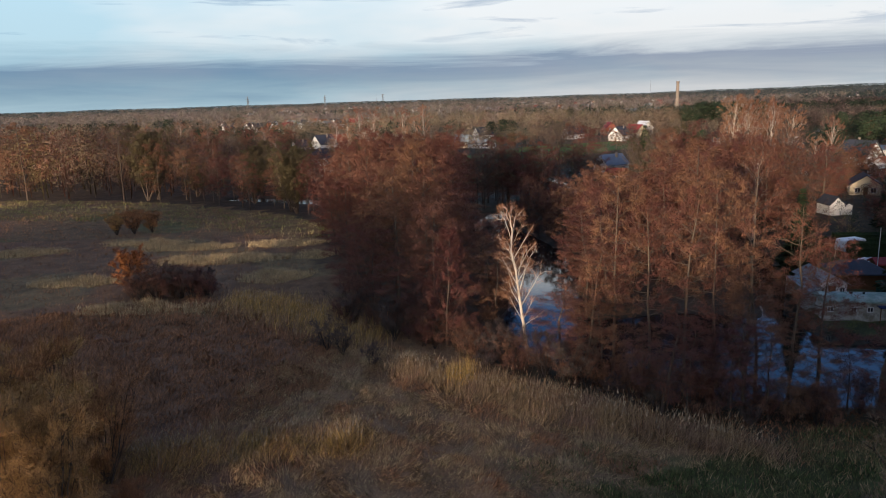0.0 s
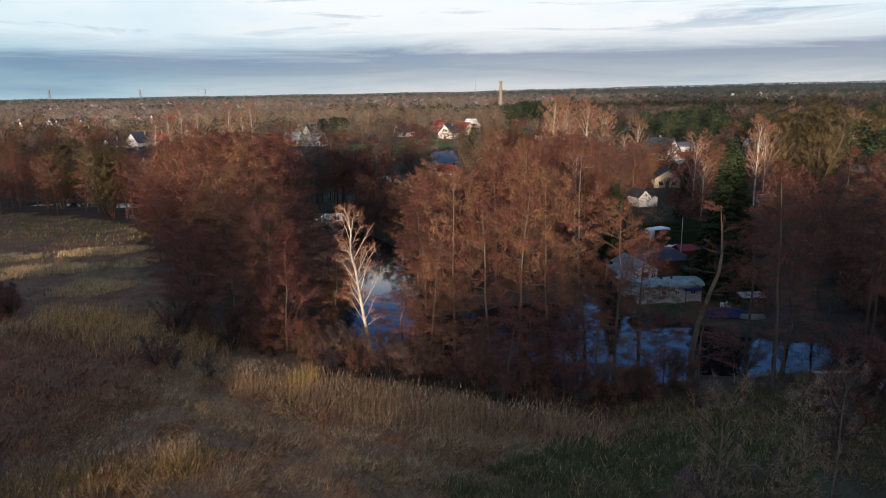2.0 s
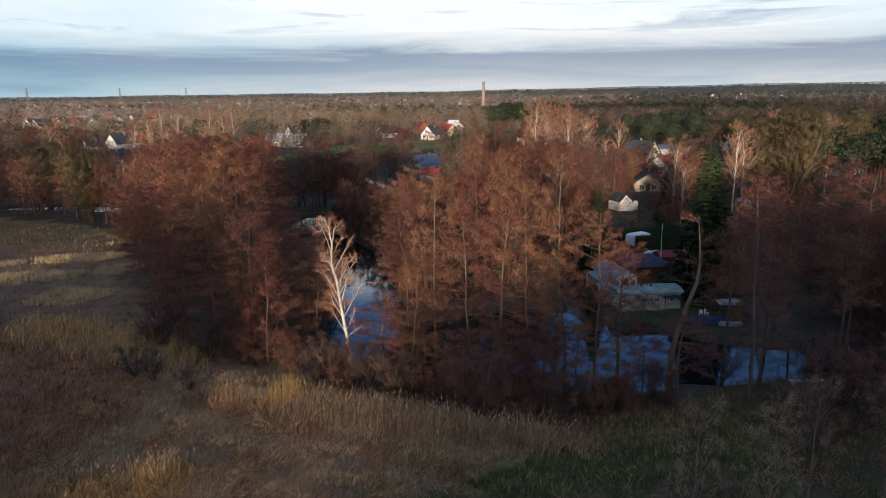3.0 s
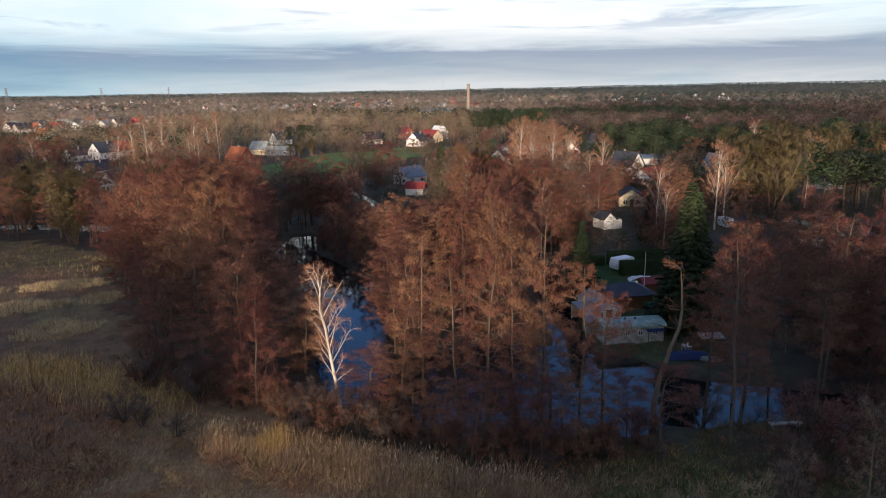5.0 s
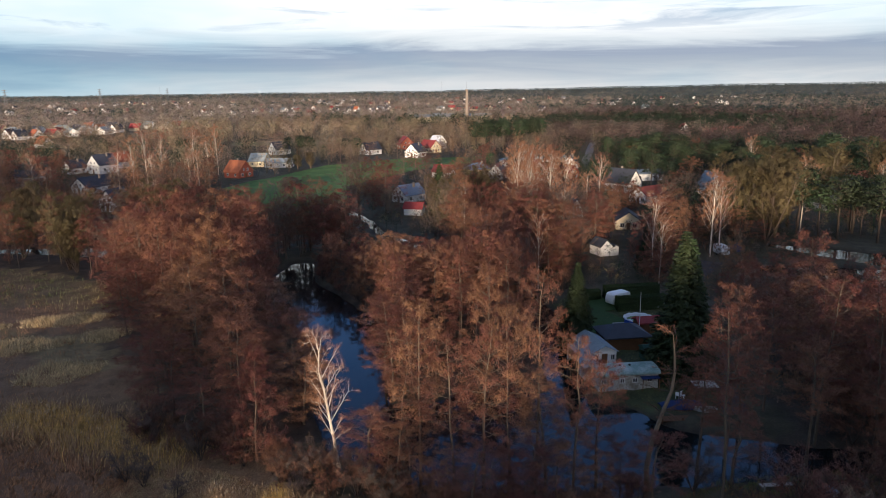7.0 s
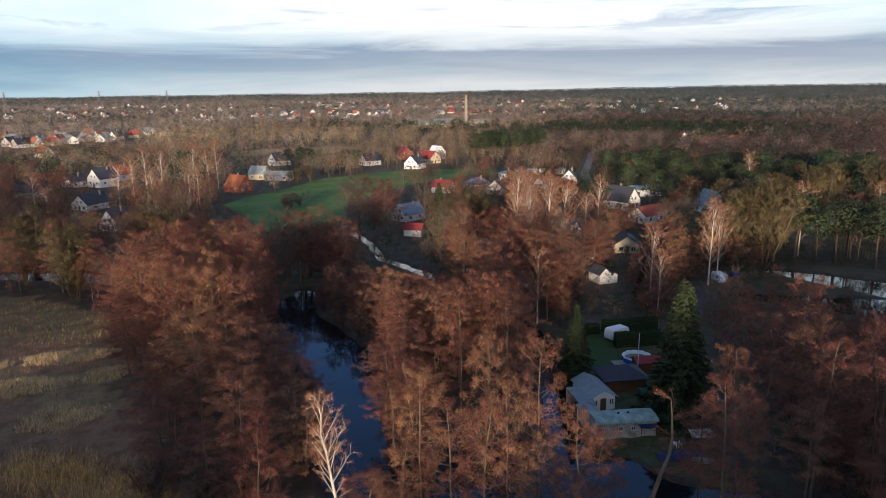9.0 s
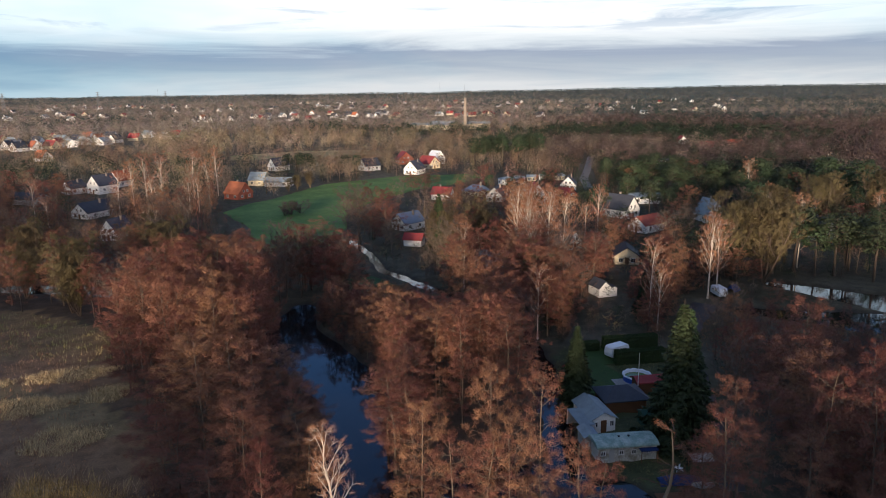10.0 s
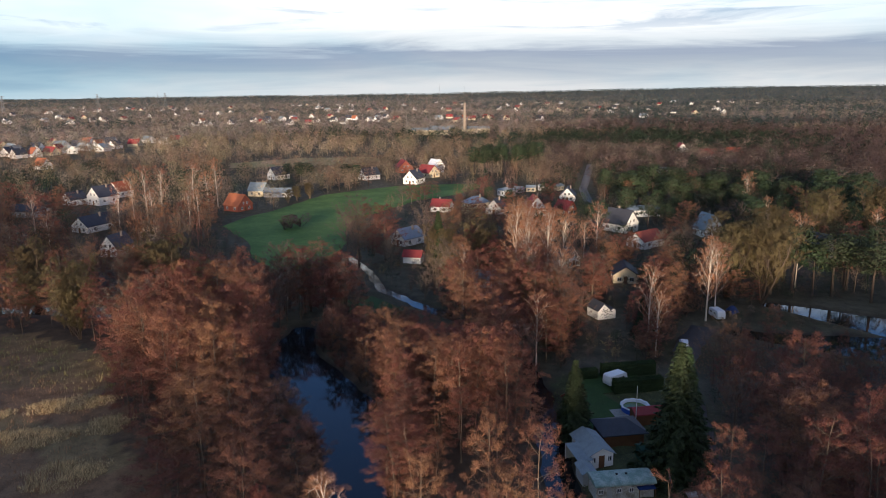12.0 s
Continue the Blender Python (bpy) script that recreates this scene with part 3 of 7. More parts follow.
    tagged(new("water", mesh_of("water", np.stack([wx, wy, np.full_like(wx, -0.42)], -1), wq, "water")), "dark still water of a slow wooded river reflecting the sky", "water", kind="structure")


def sheet(name, poly, mat, z, label, category, wobble=1.2, step=4.0):
    """A flat patch of ground cover with an uneven outline."""
    pts = []
    for (ax, ay), (bx, by) in zip(poly, poly[1:] + poly[:1]):
        k = max(1, int(math.hypot(bx - ax, by - ay) / step))
        for i in range(k):
            x, y = ax + (bx - ax) * i / k, ay + (by - ay) * i / k
            pts.append((x + wobble * noise.noise((x / 9, y / 9, 1)) + 0.5 * wobble * noise.noise((x / 3, y / 3, 5)), y + wobble * noise.noise((x / 9, y / 9, 3))))
    bm = bmesh.new()
    top = bm.faces.new([bm.verts.new((x, y, z)) for x, y in pts])
    top.normal_update()
    if top.normal.z < 0:
        top.normal_flip()
    low = bmesh.ops.extrude_face_region(bm, geom=[top])
    bmesh.ops.translate(bm, verts=[v for v in low["geom"] if isinstance(v, bmesh.types.BMVert)], vec=(0, 0, 0.02))
    bmesh.ops.recalc_face_normals(bm, faces=bm.faces)
    me = bpy.data.meshes.new(name)
    bm.to_mesh(me)
    bm.free()
    me.materials.append(M[mat])
    return tagged(new(name, me), label, category, kind="structure")


def ribbon(name, line, mat, z, label, category):
    """A road along a line of (x, y, width)."""
    p = np.array(line, float)
    d = np.r_[0, np.cumsum(np.hypot(*np.diff(p[:, :2], axis=0).T))]
    t = np.arange(0, d[-1], 3.0)
    q = np.stack([np.interp(t, d, p[:, k]) for k in range(3)], -1)
    a = unit(np.gradient(q[:, :2], axis=0))
    s = np.stack([-a[:, 1], a[:, 0]], -1) * (q[:, 2:] / 2 + 0.3 * np.sin(t[:, None] * 0.7))
    rows = [np.c_[q[:, :2] + s * k, np.full(len(q), h)] for k, h in ((1, z - 0.2), (0.97, z), (0, z + 0.06), (-0.97, z), (-1, z - 0.2))]
    verts, k = np.stack(rows, 1), 5
    i = np.arange(len(q) * k).reshape(len(q), k)
    quads = np.stack([i[:-1, :-1], i[:-1, 1:], i[1:, 1:], i[1:, :-1]], -1).reshape(-1, 4)
    return tagged(new(name, mesh_of(name, verts, quads[:, ::-1], mat)), label, category, kind="structure")


build_ground()
sheet("meadow", MEADOW, "meadow", 0.16, "bright green winter meadow between the woods and houses", "meadow")
sheet("meadow", GREEN, "lawn", 0.17, "small dark green grass clearing beside the stream", "meadow")
sheet("field", FIELD, "field", 0.16, "pale fallow field behind a row of houses", "field", 3)
sheet("lawn", LAWN, "lawn", 0.17, "green garden lawn beside the cabins", "lawn", 0.5)
ribbon("road", ROAD, "road", 0.2, "pale gravel lane running between the houses", "road")
ribbon("track", TRACK, "track", 0.17, "dark wet earth track under the trees", "track")

# ---- trees ----


def tree_parts(seed, H, base, spread, limbs, subs, twigs, up=35.0, shape="round", twig_len=0.8, twig_w=0.05, r0=0.2, lean=(0, 0), droop=0.0, sides=6, stems=1, rise=25.0, curl=0.25, fuzz=1.0, tuft=0.0):
    """Trunk, branches and twig shards of one bare tree, as (verts, quads), (verts, quads), (tris)."""
    r = np.random.default_rng(seed)
    tp, tr, lp, lr, sp, sr, starts, dirs, sizes, cores = [], [], [], [], [], [], [], [], [], []
    k = 9
    for s in range(stems):
        hs = H * (1 if s == 0 else r.uniform(0.75, 0.97))
        u = np.linspace(0, 1, k)
        out = (0, 0) if stems == 1 else (r.normal() * spread * 0.45, r.normal() * spread * 0.45)
        wob = np.cumsum(r.normal(0, H * 0.012, (k, 2)), 0) * u[:, None]
        path = np.c_[u[:, None] ** 0.8 * np.array(out) + (np.array(lean) * u[:, None]) + wob, u * hs]
        path[0, 2] = -0.3
        tp.append(path)
        tr.append((r0 if stems == 1 else r0 * 0.7) * (1 - u) ** 0.75 + 0.02 + r0 * 0.35 * np.exp(-u * 22))
        nl = max(4, limbs // stems)
        for i in range(nl):
            t = base + (0.98 - base) * ((i + r.uniform(0, 1)) / nl)
            f = (t - base) / (1 - base)
            if shape == "cone":
                reach = 1.0 - 0.93 * f
            elif shape == "egg":
                reach = (0.55 + 0.45 * min(1, f / 0.18)) * (1.0 - 0.74 * f ** 1.8)
            elif shape == "vase":
                reach = 0.45 + 0.55 * math.sin(math.pi * min(1, 0.25 + f * 0.75))
            else:
                reach = 0.30 + 0.85 * math.sin(math.pi * (0.18 + 0.76 * f)) ** 0.8 - 0.25 * f
            L = spread * reach * r.uniform(0.75, 1.2) / (1 if stems == 1 else 1.3)
            az = i * 2.4 + r.uniform(-0.5, 0.5)
            el = radians(up + rise * f + r.uniform(-12, 12))
            p0 = np.array([np.interp(t, u, path[:, c]) for c in range(3)])
            v = np.linspace(0, 1, 5)[:, None]
            flat = np.array([math.cos(az), math.sin(az), 0])
            lift = L * (math.tan(el) * v + (curl - droop) * v ** 2)
            lift = np.clip(lift, -2, L * 1.5)
            pts = p0 + flat * L * v + np.array([0, 0, 1]) * lift + r.normal(0, 0.04 * L, (5, 3)) * v
            lp.append(pts)
            lr.append((0.012 + r0 * 0.32 * (1 - t * 0.6)) * (1 - 0.85 * v[:, 0]) * (0.5 + 0.5 * L / spread))
            for j in range(subs):
                w = 0.22 + 0.78 * (j + r.uniform(0, 1)) / subs
                q0 = np.array([np.interp(w, v[:, 0], pts[:, c]) for c in range(3)])
                d0 = pts[-1] - pts[0]
                d = unit(d0 / np.linalg.norm(d0) + r.normal(0, 0.62, 3) + np.array([0, 0, 0.18 - droop]))
                B = (0.22 + 0.30 * (1 - w)) * L * r.uniform(0.7, 1.3) + 0.35
                end = q0 + d * B
                sp.append(np.stack([q0, end]))
                sr.append(np.array([1, 0.3]) * (0.008 + 0.008 * B))
                if tuft:
                    way = unit(r.normal(0, 1, (twigs, 3)))
                    core = q0 + (end - q0) * 0.75
                    starts.append(core + way * r.uniform(0.25, 1, (twigs, 1)) * np.array([1, 1, 0.55]) * tuft * (0.6 + 0.35 * B))
                    dirs.append(unit(way + 0.4 * d))
                    sizes.append(np.full(twigs, 0.65 + 0.35 * (L / spread)))
                    cores.append(np.repeat((core - np.array([0, 0, 0.15]))[None], twigs, 0))
                    continue
                g = r.uniform(0.05, 1, twigs)[:, None] ** 0.7
                starts.append(q0 + (end - q0) * g + r.normal(0, fuzz * (0.05 + 0.05 * B), (twigs, 3)))
                dirs.append(np.repeat(d[None], twigs, 0))
                sizes.append(np.full(twigs, 0.65 + 0.35 * (L / spread)))
                cores.append(np.repeat((0.35 * p0 + 0.65 * pts[-1] - np.array([0, 0, 0.15 * L]))[None], twigs, 0))
    tp, lp = np.array(tp), np.array(lp)
    st, dr, sz = np.concatenate(starts), np.concatenate(dirs), np.concatenate(sizes)
    ahead = unit(dr * 0.7 / max(1, fuzz) + r.normal(0, 0.6 * max(1, fuzz) ** 0.5, dr.shape) + np.array([0, 0, 0.15 - 1.2 * droop]))
    tri = shards(st, ahead, sz * twig_len * r.uniform(0.5, 1.3, len(st)), twig_w * r.uniform(0.6, 1.4, len(st)), r)
    out = 0.6 * unit(st - np.concatenate(cores)) + 0.5 * unit((st - np.array([0, 0, 0.55 * H])) * np.array([1, 1, 0.55])) + np.array([0, 0, 0.1])
    return tubes(tp, np.array(tr), sides), tubes(lp, np.array(lr), 3), tubes(np.array(sp), np.array(sr), 3), tri, out


def joined(*sets):
    """Several (verts, quads) as one."""
    at, vs, qs = 0, [], []
    for v, q in sets:
        vs.append(v)
        qs.append(q + at)
        at += len(v)
    return np.concatenate(vs), np.concatenate(qs)


def tree_proto(kind, label, twig_mat, bark_mat, seed, limb_mat=None, category="tree", split=False, soft=0.7, **kw):
    """Meshes of a tree: the trunk with its limbs, and the crown of twigs; split: each limb a mesh of its own."""
    trunk, limbs, subs, tri, out = tree_parts(seed, **kw)
    made = []
    if split:
        n, m = len(limbs[0]) // kw["limbs"], len(subs[0]) // kw["limbs"]
        made.append(("trunk", mesh_of("trunk", *trunk, bark_mat, True)))
        nq, mq = len(limbs[1]) // kw["limbs"], len(subs[1]) // kw["limbs"]
        for i in range(kw["limbs"]):
            v, q = joined((limbs[0][i * n:(i + 1) * n], limbs[1][:nq]), (subs[0][i * m:(i + 1) * m], subs[1][:mq]))
            made.append(("limb", mesh_of("limb", v, q, limb_mat or bark_mat, True)))
    elif limb_mat:
        made.append(("trunk", mesh_of("trunk", *trunk, bark_mat, True)))
        made.append(("limbwork", mesh_of("limbwork", *joined(limbs, subs), limb_mat, True)))
    else:
        made.append(("trunk", mesh_of("trunk", *joined(trunk, limbs, subs), bark_mat, True)))
    return {"kind": kind, "label": label, "category": category, "parts": made + [("crown", shard_mesh("crown", tri, twig_mat, out, soft))]}


def plant(proto, x, y, scale=1.0, turn=None, wide=1.0, group="", label=""):
    ob = thing(proto["kind"], label or proto["label"], proto["category"], x, y, 0.0, rng.uniform(0, 360) if turn is None else turn, group)
    ob.scale = (scale * wide, scale * wide, scale)
    for name, me in proto["parts"]:
        child(name, me, ob)
    return ob


def needle_tree(kind, label, seed, H, R, tiers, per, mat, droop=0.35, bare=0.05, shape=1.0):
    """A spruce or fir: tiers of drooping boughs with needle sprays."""
    r = np.random.default_rng(seed)
    u = np.linspace(0, 1, 8)
    path = np.c_[np.zeros((8, 2)), u * H - 0.3 * (u == 0)]
    tv, tq = tubes(path[None], (0.018 * H * (1 - u) + 0.02)[None], 7)
    P, D, Ls, W, bp = [], [], [], [], []
    for i in range(tiers):
        t = bare + (0.985 - bare) * (i + r.uniform(0, 0.6)) / tiers
        reach = R * (1 - t) ** shape * r.uniform(0.8, 1.15) + 0.25
        n = per if t < 0.8 else per - 2
        for b in range(n):
            az = b * 2 * math.pi / n + i * 1.1 + r.uniform(-0.3, 0.3)
            L = reach * r.uniform(0.75, 1.1)
            d = np.array([math.cos(az), math.sin(az), 0])
            v = np.linspace(0, 1, 5)[:, None]
            pts = np.array([0, 0, t * H]) + d * L * v + np.array([0, 0, 1]) * (-droop * L * v * (1.25 - 0.75 * v))
            bp.append(pts)
            m = int(14 + 13 * L)
            g = r.uniform(0.12, 1.0, m)
            q = np.stack([np.interp(g, v[:, 0], pts[:, c]) for c in range(3)], -1)
            side = np.array([-d[1], d[0], 0]) * r.choice([-1, 1], m)[:, None]
            P.append(q)
            D.append(unit(d * 0.6 + side * r.uniform(0.2, 1, (m, 1)) + np.array([0, 0, -0.35]) + r.normal(0, 0.22, (m, 3))))
            Ls.append((0.30 + 0.28 * L * (1.15 - g)) * r.uniform(0.7, 1.3, m))
            W.append(np.full(m, 0.20 + 0.035 * L))
    tri = shards(np.concatenate(P), np.concatenate(D), np.concatenate(Ls), np.concatenate(W), r)
    lv, lq = tubes(np.array(bp), np.repeat((np.array([1, .8, .6, .4, .2]) * 0.04)[None], len(bp), 0), 3)
    return {"kind": kind, "label": label, "category": "tree", "parts": [("trunk", mesh_of("trunk", *joined((tv, tq), (lv, lq)), "bark", True)), ("crown", shard_mesh("crown", tri, mat, tri.mean(1) * np.array([1, 1, 0]) + np.array([0, 0, 0.5]), 0.5))]}


def pine_proto(label, seed, H, R, clumps=26, per=60, base=0.5):
    """A pine: a bare trunk below, needle clumps on limbs above."""
    r = np.random.default_rng(seed)
    u = np.linspace(0, 1, 8)
    path = np.c_[np.cumsum(r.normal(0, 0.12, (8, 2)), 0) * u[:, None], u * H - 0.3 * (u == 0)]
    tv, tq = tubes(path[None], (0.016 * H * (1 - 0.8 * u) + 0.03)[None], 7)
    lp, T = [], []
    for i in range(clumps):
        t = base + (1 - base) * (i + 0.5) / clumps
        az, f = i * 2.4 + r.uniform(-0.4, 0.4), (t - base) / (1 - base)
        L = R * (0.35 + 0.75 * math.sin(math.pi * (0.2 + 0.75 * f))) * r.uniform(0.5, 1.05)
        p0 = np.array([np.interp(t, u, path[:, c]) for c in range(3)])
        p1 = p0 + np.array([math.cos(az) * L, math.sin(az) * L, L * 0.35])
        lp.append(np.linspace(p0, p1, 5))
        c = p1 + r.normal(0, 1, (per, 3)) * np.array([0.62, 0.62, 0.34]) * (0.55 + R * 0.18)
        T.append(shards(c, unit(r.normal(0, 1, (per, 3)) + np.array([0, 0, 0.5])), r.uniform(0.4, 0.9, per), r.uniform(0.2, 0.4, per), r))
    lv, lq = tubes(np.array(lp), np.repeat((np.array([1, .85, .7, .5, .3]) * 0.07)[None], len(lp), 0), 4)
    return {"kind": "pine_tree", "label": label, "category": "tree", "parts": [("trunk", mesh_of("trunk", *joined((tv, tq), (lv, lq)), "bark", True)), ("crown", shard_mesh("crown", np.concatenate(T), "pine", crown_out(np.concatenate(T), 1.4 * H), 0.5))]}


AL = "bare alder with reddish-brown twigs and a dark trunk"
alders = [tree_proto("alder_tree", AL, "alder_twig", "alder_bark", 11 + i, H=20, base=b, spread=s, soft=0.75, tuft=0.5, limbs=30, subs=7, twigs=46, up=4, rise=20, curl=0.15, r0=0.17, twig_len=0.36, twig_w=0.04) for i, (b, s) in enumerate([(0.3, 3.2), (0.4, 2.9), (0.26, 3.6), (0.36, 3.0), (0.42, 3.4)])]
full_alders = [tree_proto("alder_tree", AL, "alder_twig", "alder_bark", 21 + i, H=18, base=b, spread=s, soft=0.75, tuft=0.55, limbs=30, subs=7, twigs=56, up=12, rise=26, curl=0.0, r0=0.15, twig_len=0.36, twig_w=0.046) for i, (b, s) in enumerate([(0.18, 3.9), (0.24, 4.3), (0.2, 3.6), (0.28, 4.0)])]
alders_mid = [tree_proto("alder_tree", AL, "alder_twig", "alder_bark", 31 + i, H=18, base=b, spread=s, soft=0.75, tuft=0.66, limbs=28, subs=6, twigs=50, up=14, rise=26, curl=0.0, r0=0.14, twig_len=0.4, twig_w=0.06, sides=5) for i, (b, s) in enumerate([(0.2, 3.8), (0.26, 3.4), (0.16, 4.3), (0.22, 3.9)])]
greys = [tree_proto("bare_tree", "bare deciduous tree with grey-brown twigs", "grey_twig", "alder_bark", 51 + i, H=17, base=b, spread=s, limbs=28, subs=7, twigs=40, up=38, r0=0.2, twig_len=0.5, twig_w=0.034, sides=5, shape="vase") for i, (b, s) in enumerate([(0.2, 4.2), (0.26, 5.0), (0.15, 4.6)])]
birches = [tree_proto("birch_tree", "bare birch with white trunks and pinkish-brown twigs", "birch_twig", "birch_bark", 71 + i, H=19, base=b, spread=s, limbs=26, subs=6, twigs=52, up=56, rise=16, r0=0.17, twig_len=0.5, twig_w=0.03, sides=6, shape="vase") for i, (b, s) in enumerate([(0.25, 3.0), (0.3, 3.6)])]
willows = [tree_proto("willow_tree", "tall bare willow with olive-yellow upright twigs", "olive_twig", "alder_bark", 81 + i, H=20, base=0.14, spread=5.0, limbs=80, subs=8, twigs=46, up=50, r0=0.3, twig_len=0.8, twig_w=0.05, shape="vase", stems=5) for i in range(2)]
shrubs = [tree_proto("shrub", "bare brown many-stemmed shrub", "grey_twig", "bark", 91 + i, category="shrub", H=4, base=0.06, spread=1.8, limbs=24, subs=5, twigs=34, up=44, r0=0.05, twig_len=0.45, twig_w=0.022, shape="vase", stems=6, sides=4) for i in range(3)]
willow_shrubs = [tree_proto("willow_shrub", "bushy willow with fine orange-brown rods", "rod", "bark", 101 + i, category="shrub", H=10, base=0.05, spread=3.2, limbs=72, subs=8, twigs=44, up=60, r0=0.09, twig_len=0.9, twig_w=0.018, shape="vase", stems=9, sides=4) for i in range(2)]
cone_alder = tree_proto("alder_tree", "young cone-shaped alder with reddish-brown twigs", "alder_twig", "alder_bark", 121, H=13.6, base=0.05, spread=4.3, limbs=46, subs=9, twigs=52, up=6, r0=0.13, twig_len=0.5, twig_w=0.02, shape="cone")
lone_birch = tree_proto("birch_tree", "slender white-barked birch leaning at the river bank", "birch_twig", "birch_bark", 131, split=True, H=16.0, base=0.22, spread=2.7, soft=0.4, limbs=26, subs=7, twigs=30, up=50, rise=22, curl=0.1, r0=0.2, twig_len=0.5, twig_w=0.012, lean=(-2.4, -1.0), shape="egg", droop=0.1)
spruces = [needle_tree("spruce_tree", "tall dark green spruce with drooping boughs", 141 + i, 22, 4.5, 46, 12, "spruce") for i in range(2)]
pines = [pine_proto("green pine with a rounded crown and bare trunk", 151 + i, 16, 3.2) for i in range(3)]
oak_bush = tree_proto("oak_tree", "young tree still holding orange withered leaves", "orange_leaf", "bark", 161, H=6.4, base=0.1, spread=2.2, limbs=30, subs=8, twigs=40, up=35, r0=0.1, twig_len=0.26, twig_w=0.12, shape="round")
thin_birch = tree_proto("birch_tree", "thin young birch with a pale trunk and sparse light brown twigs", "pale_twig", "pale_bark", 171, limb_mat="bark", H=11, base=0.34, spread=1.5, limbs=26, subs=5, twigs=22, up=34, r0=0.06, twig_len=0.4, twig_w=0.016)
brush = [tree_proto("shrub", "dark bare brushwood at the foot of the alders", "brush_twig", "bark", 181 + i, category="shrub", H=4, base=0.05, spread=2.2, limbs=18, subs=4, twigs=30, up=36, r0=0.035, twig_len=0.5, twig_w=0.026, shape="vase", stems=6, sides=3) for i in range(3)]

# the trees at the water's edge
plant(lone_birch, 8.3, 72, 1.0, 0)
plant(cone_alder, -0.4, 76.3, 1.0, 40)
bank = "alders on the river bank"
for i, (x, y) in enumerate([(19.5, 93), (21.5, 97.5), (24, 103), (25, 109), (25.5, 115), (24.5, 121)]):
    plant(full_alders[i % 4], x, y, rng.uniform(11, 15) / 18, None, 1.15, bank)
for x, y, h, w, k in [(17.8, 88.0, 10, 1.0, 1), (20.8, 88.8, 12, 1.0, 2), (18.6, 91.5, 13, 1.0, 0), (18.4, 96, 12, 1.0, 4), (23.2, 67.0, 22.6, 0.95, 3), (16.0, 66.5, 20.5, 0.9, 0), (20.6, 59.4, 19.5, 0.85, 1), (22.8, 58.4, 20.8, 0.85, 4), (27.4, 62.6, 23.2, 0.85, 2), (28.8, 57.2, 18.0, 0.85, 3), (32.2, 58.8, 15.0, 0.8, 1), (13.2, 65.8, 13.5, 0.9, 2), (18.4, 62.4, 17.5, 0.85, 4), (27.0, 59.4, 14.0, 0.9, 0), (11.4, 69.6, 8.0, 1.1, 1), (18.2, 57.6, 9.0, 1.0, 2), (24.8, 56.4, 8.5, 1.0, 3)]:
    plant(alders[k], x, y, h / 20, None, w * 20 / h * 0.95, bank)
for i, (x, y, h) in enumerate([(12.6, 67.2, 7.5), (14.4, 64.4, 8), (17.2, 61, 7), (20.4, 57.8, 8), (23.6, 56.2, 7), (26.6, 55.8, 8.5), (30.4, 55.6, 7), (33.6, 56.4, 6.5)]):
    plant(full_alders[i % 4], x, y, h / 18, None, 1.35, bank, "low young alder with reddish-brown twigs at the water's edge")


def leaning_tree(x, y):
    """The crooked pale trunk that leans over the pond."""
    ob = thing("alder_tree", "crooked leaning tree with a pale bare trunk by the pond", "tree", x, y)
    p = np.array([(0, 0, -0.3), (-0.2, 0, 2), (0.3, 0, 5), (1.6, 0.3, 8), (2.6, 0.5, 10), (2.9, 0.6, 12), (2.8, 0.7, 14), (2.6, 0.8, 16)], float)
    v, q = tubes(p[None], np.array([[0.33, 0.28, 0.24, 0.20, 0.17, 0.13, 0.09, 0.03]]), 8)
    child("trunk", mesh_of("trunk", v, q, "pale_bark", True), ob)
    r = np.random.default_rng(5)
    lp, S, D = [], [], []
    for i in range(26):
        p0 = p[3 + i % 5] + r.normal(0, 0.1, 3)
        d = unit(np.array([math.cos(i * 2.4), math.sin(i * 2.4), r.uniform(0, 0.8)]))
        L = r.uniform(1.2, 3.4)
        lp.append(np.linspace(p0, p0 + d * L, 5) + r.normal(0, 0.12, (5, 3)) * np.linspace(0, 1, 5)[:, None])
        g = r.uniform(0.2, 1, (44, 1))
        S.append(p0 + d * L * g)
        D.append(unit(np.repeat(d[None], 44, 0) + r.normal(0, 0.7, (44, 3))))
    for path in lp:
        v, q = tubes(path[None], np.array([[0.07, 0.055, 0.04, 0.03, 0.012]]), 4)
        child("limb", mesh_of("limb", v, q, "bark"), ob)
    D = np.concatenate(D)
    child("crown", shard_mesh("crown", shards(np.concatenate(S), D, r.uniform(0.3, 0.8, len(D)), np.full(len(D), 0.018), r), "alder_twig"), ob)


leaning_tree(38.6, 59.4)
plant(alders[4], 43.6, 54, 1.0, None, 0.85, bank, "tall alder with yellowish-brown twigs by the pond")
for x, y, h, k in [(45.2, 60.2, 15, 1), (50.3, 62.2, 19.5, 3), (57.5, 58.0, 14, 4), (62.0, 61.5, 20, 0), (66.0, 57.0, 19, 2), (70.5, 63.0, 21, 1), (60.5, 50.0, 17, 3), (72, 55, 20, 4), (76, 66, 19, 0), (67, 48, 18, 2), (55.5, 66.5, 12, 1), (80, 58, 21, 3), (62, 70, 15, 4), (36, 54.5, 9, 1), (47, 57, 8, 3)]:
    plant(alders[k], x, y, h / 20, None, 20 / h * 0.9, "alders on the river bank")
for x, y, h in [(27.0, 31.4, 11.3), (20.3, 29.2, 13.0), (31.0, 32.9, 11.6), (40.5, 36.0, 12)]:
    plant(thin_birch, x, y, h / 11, None, 1.0, "young birches at the meadow edge")
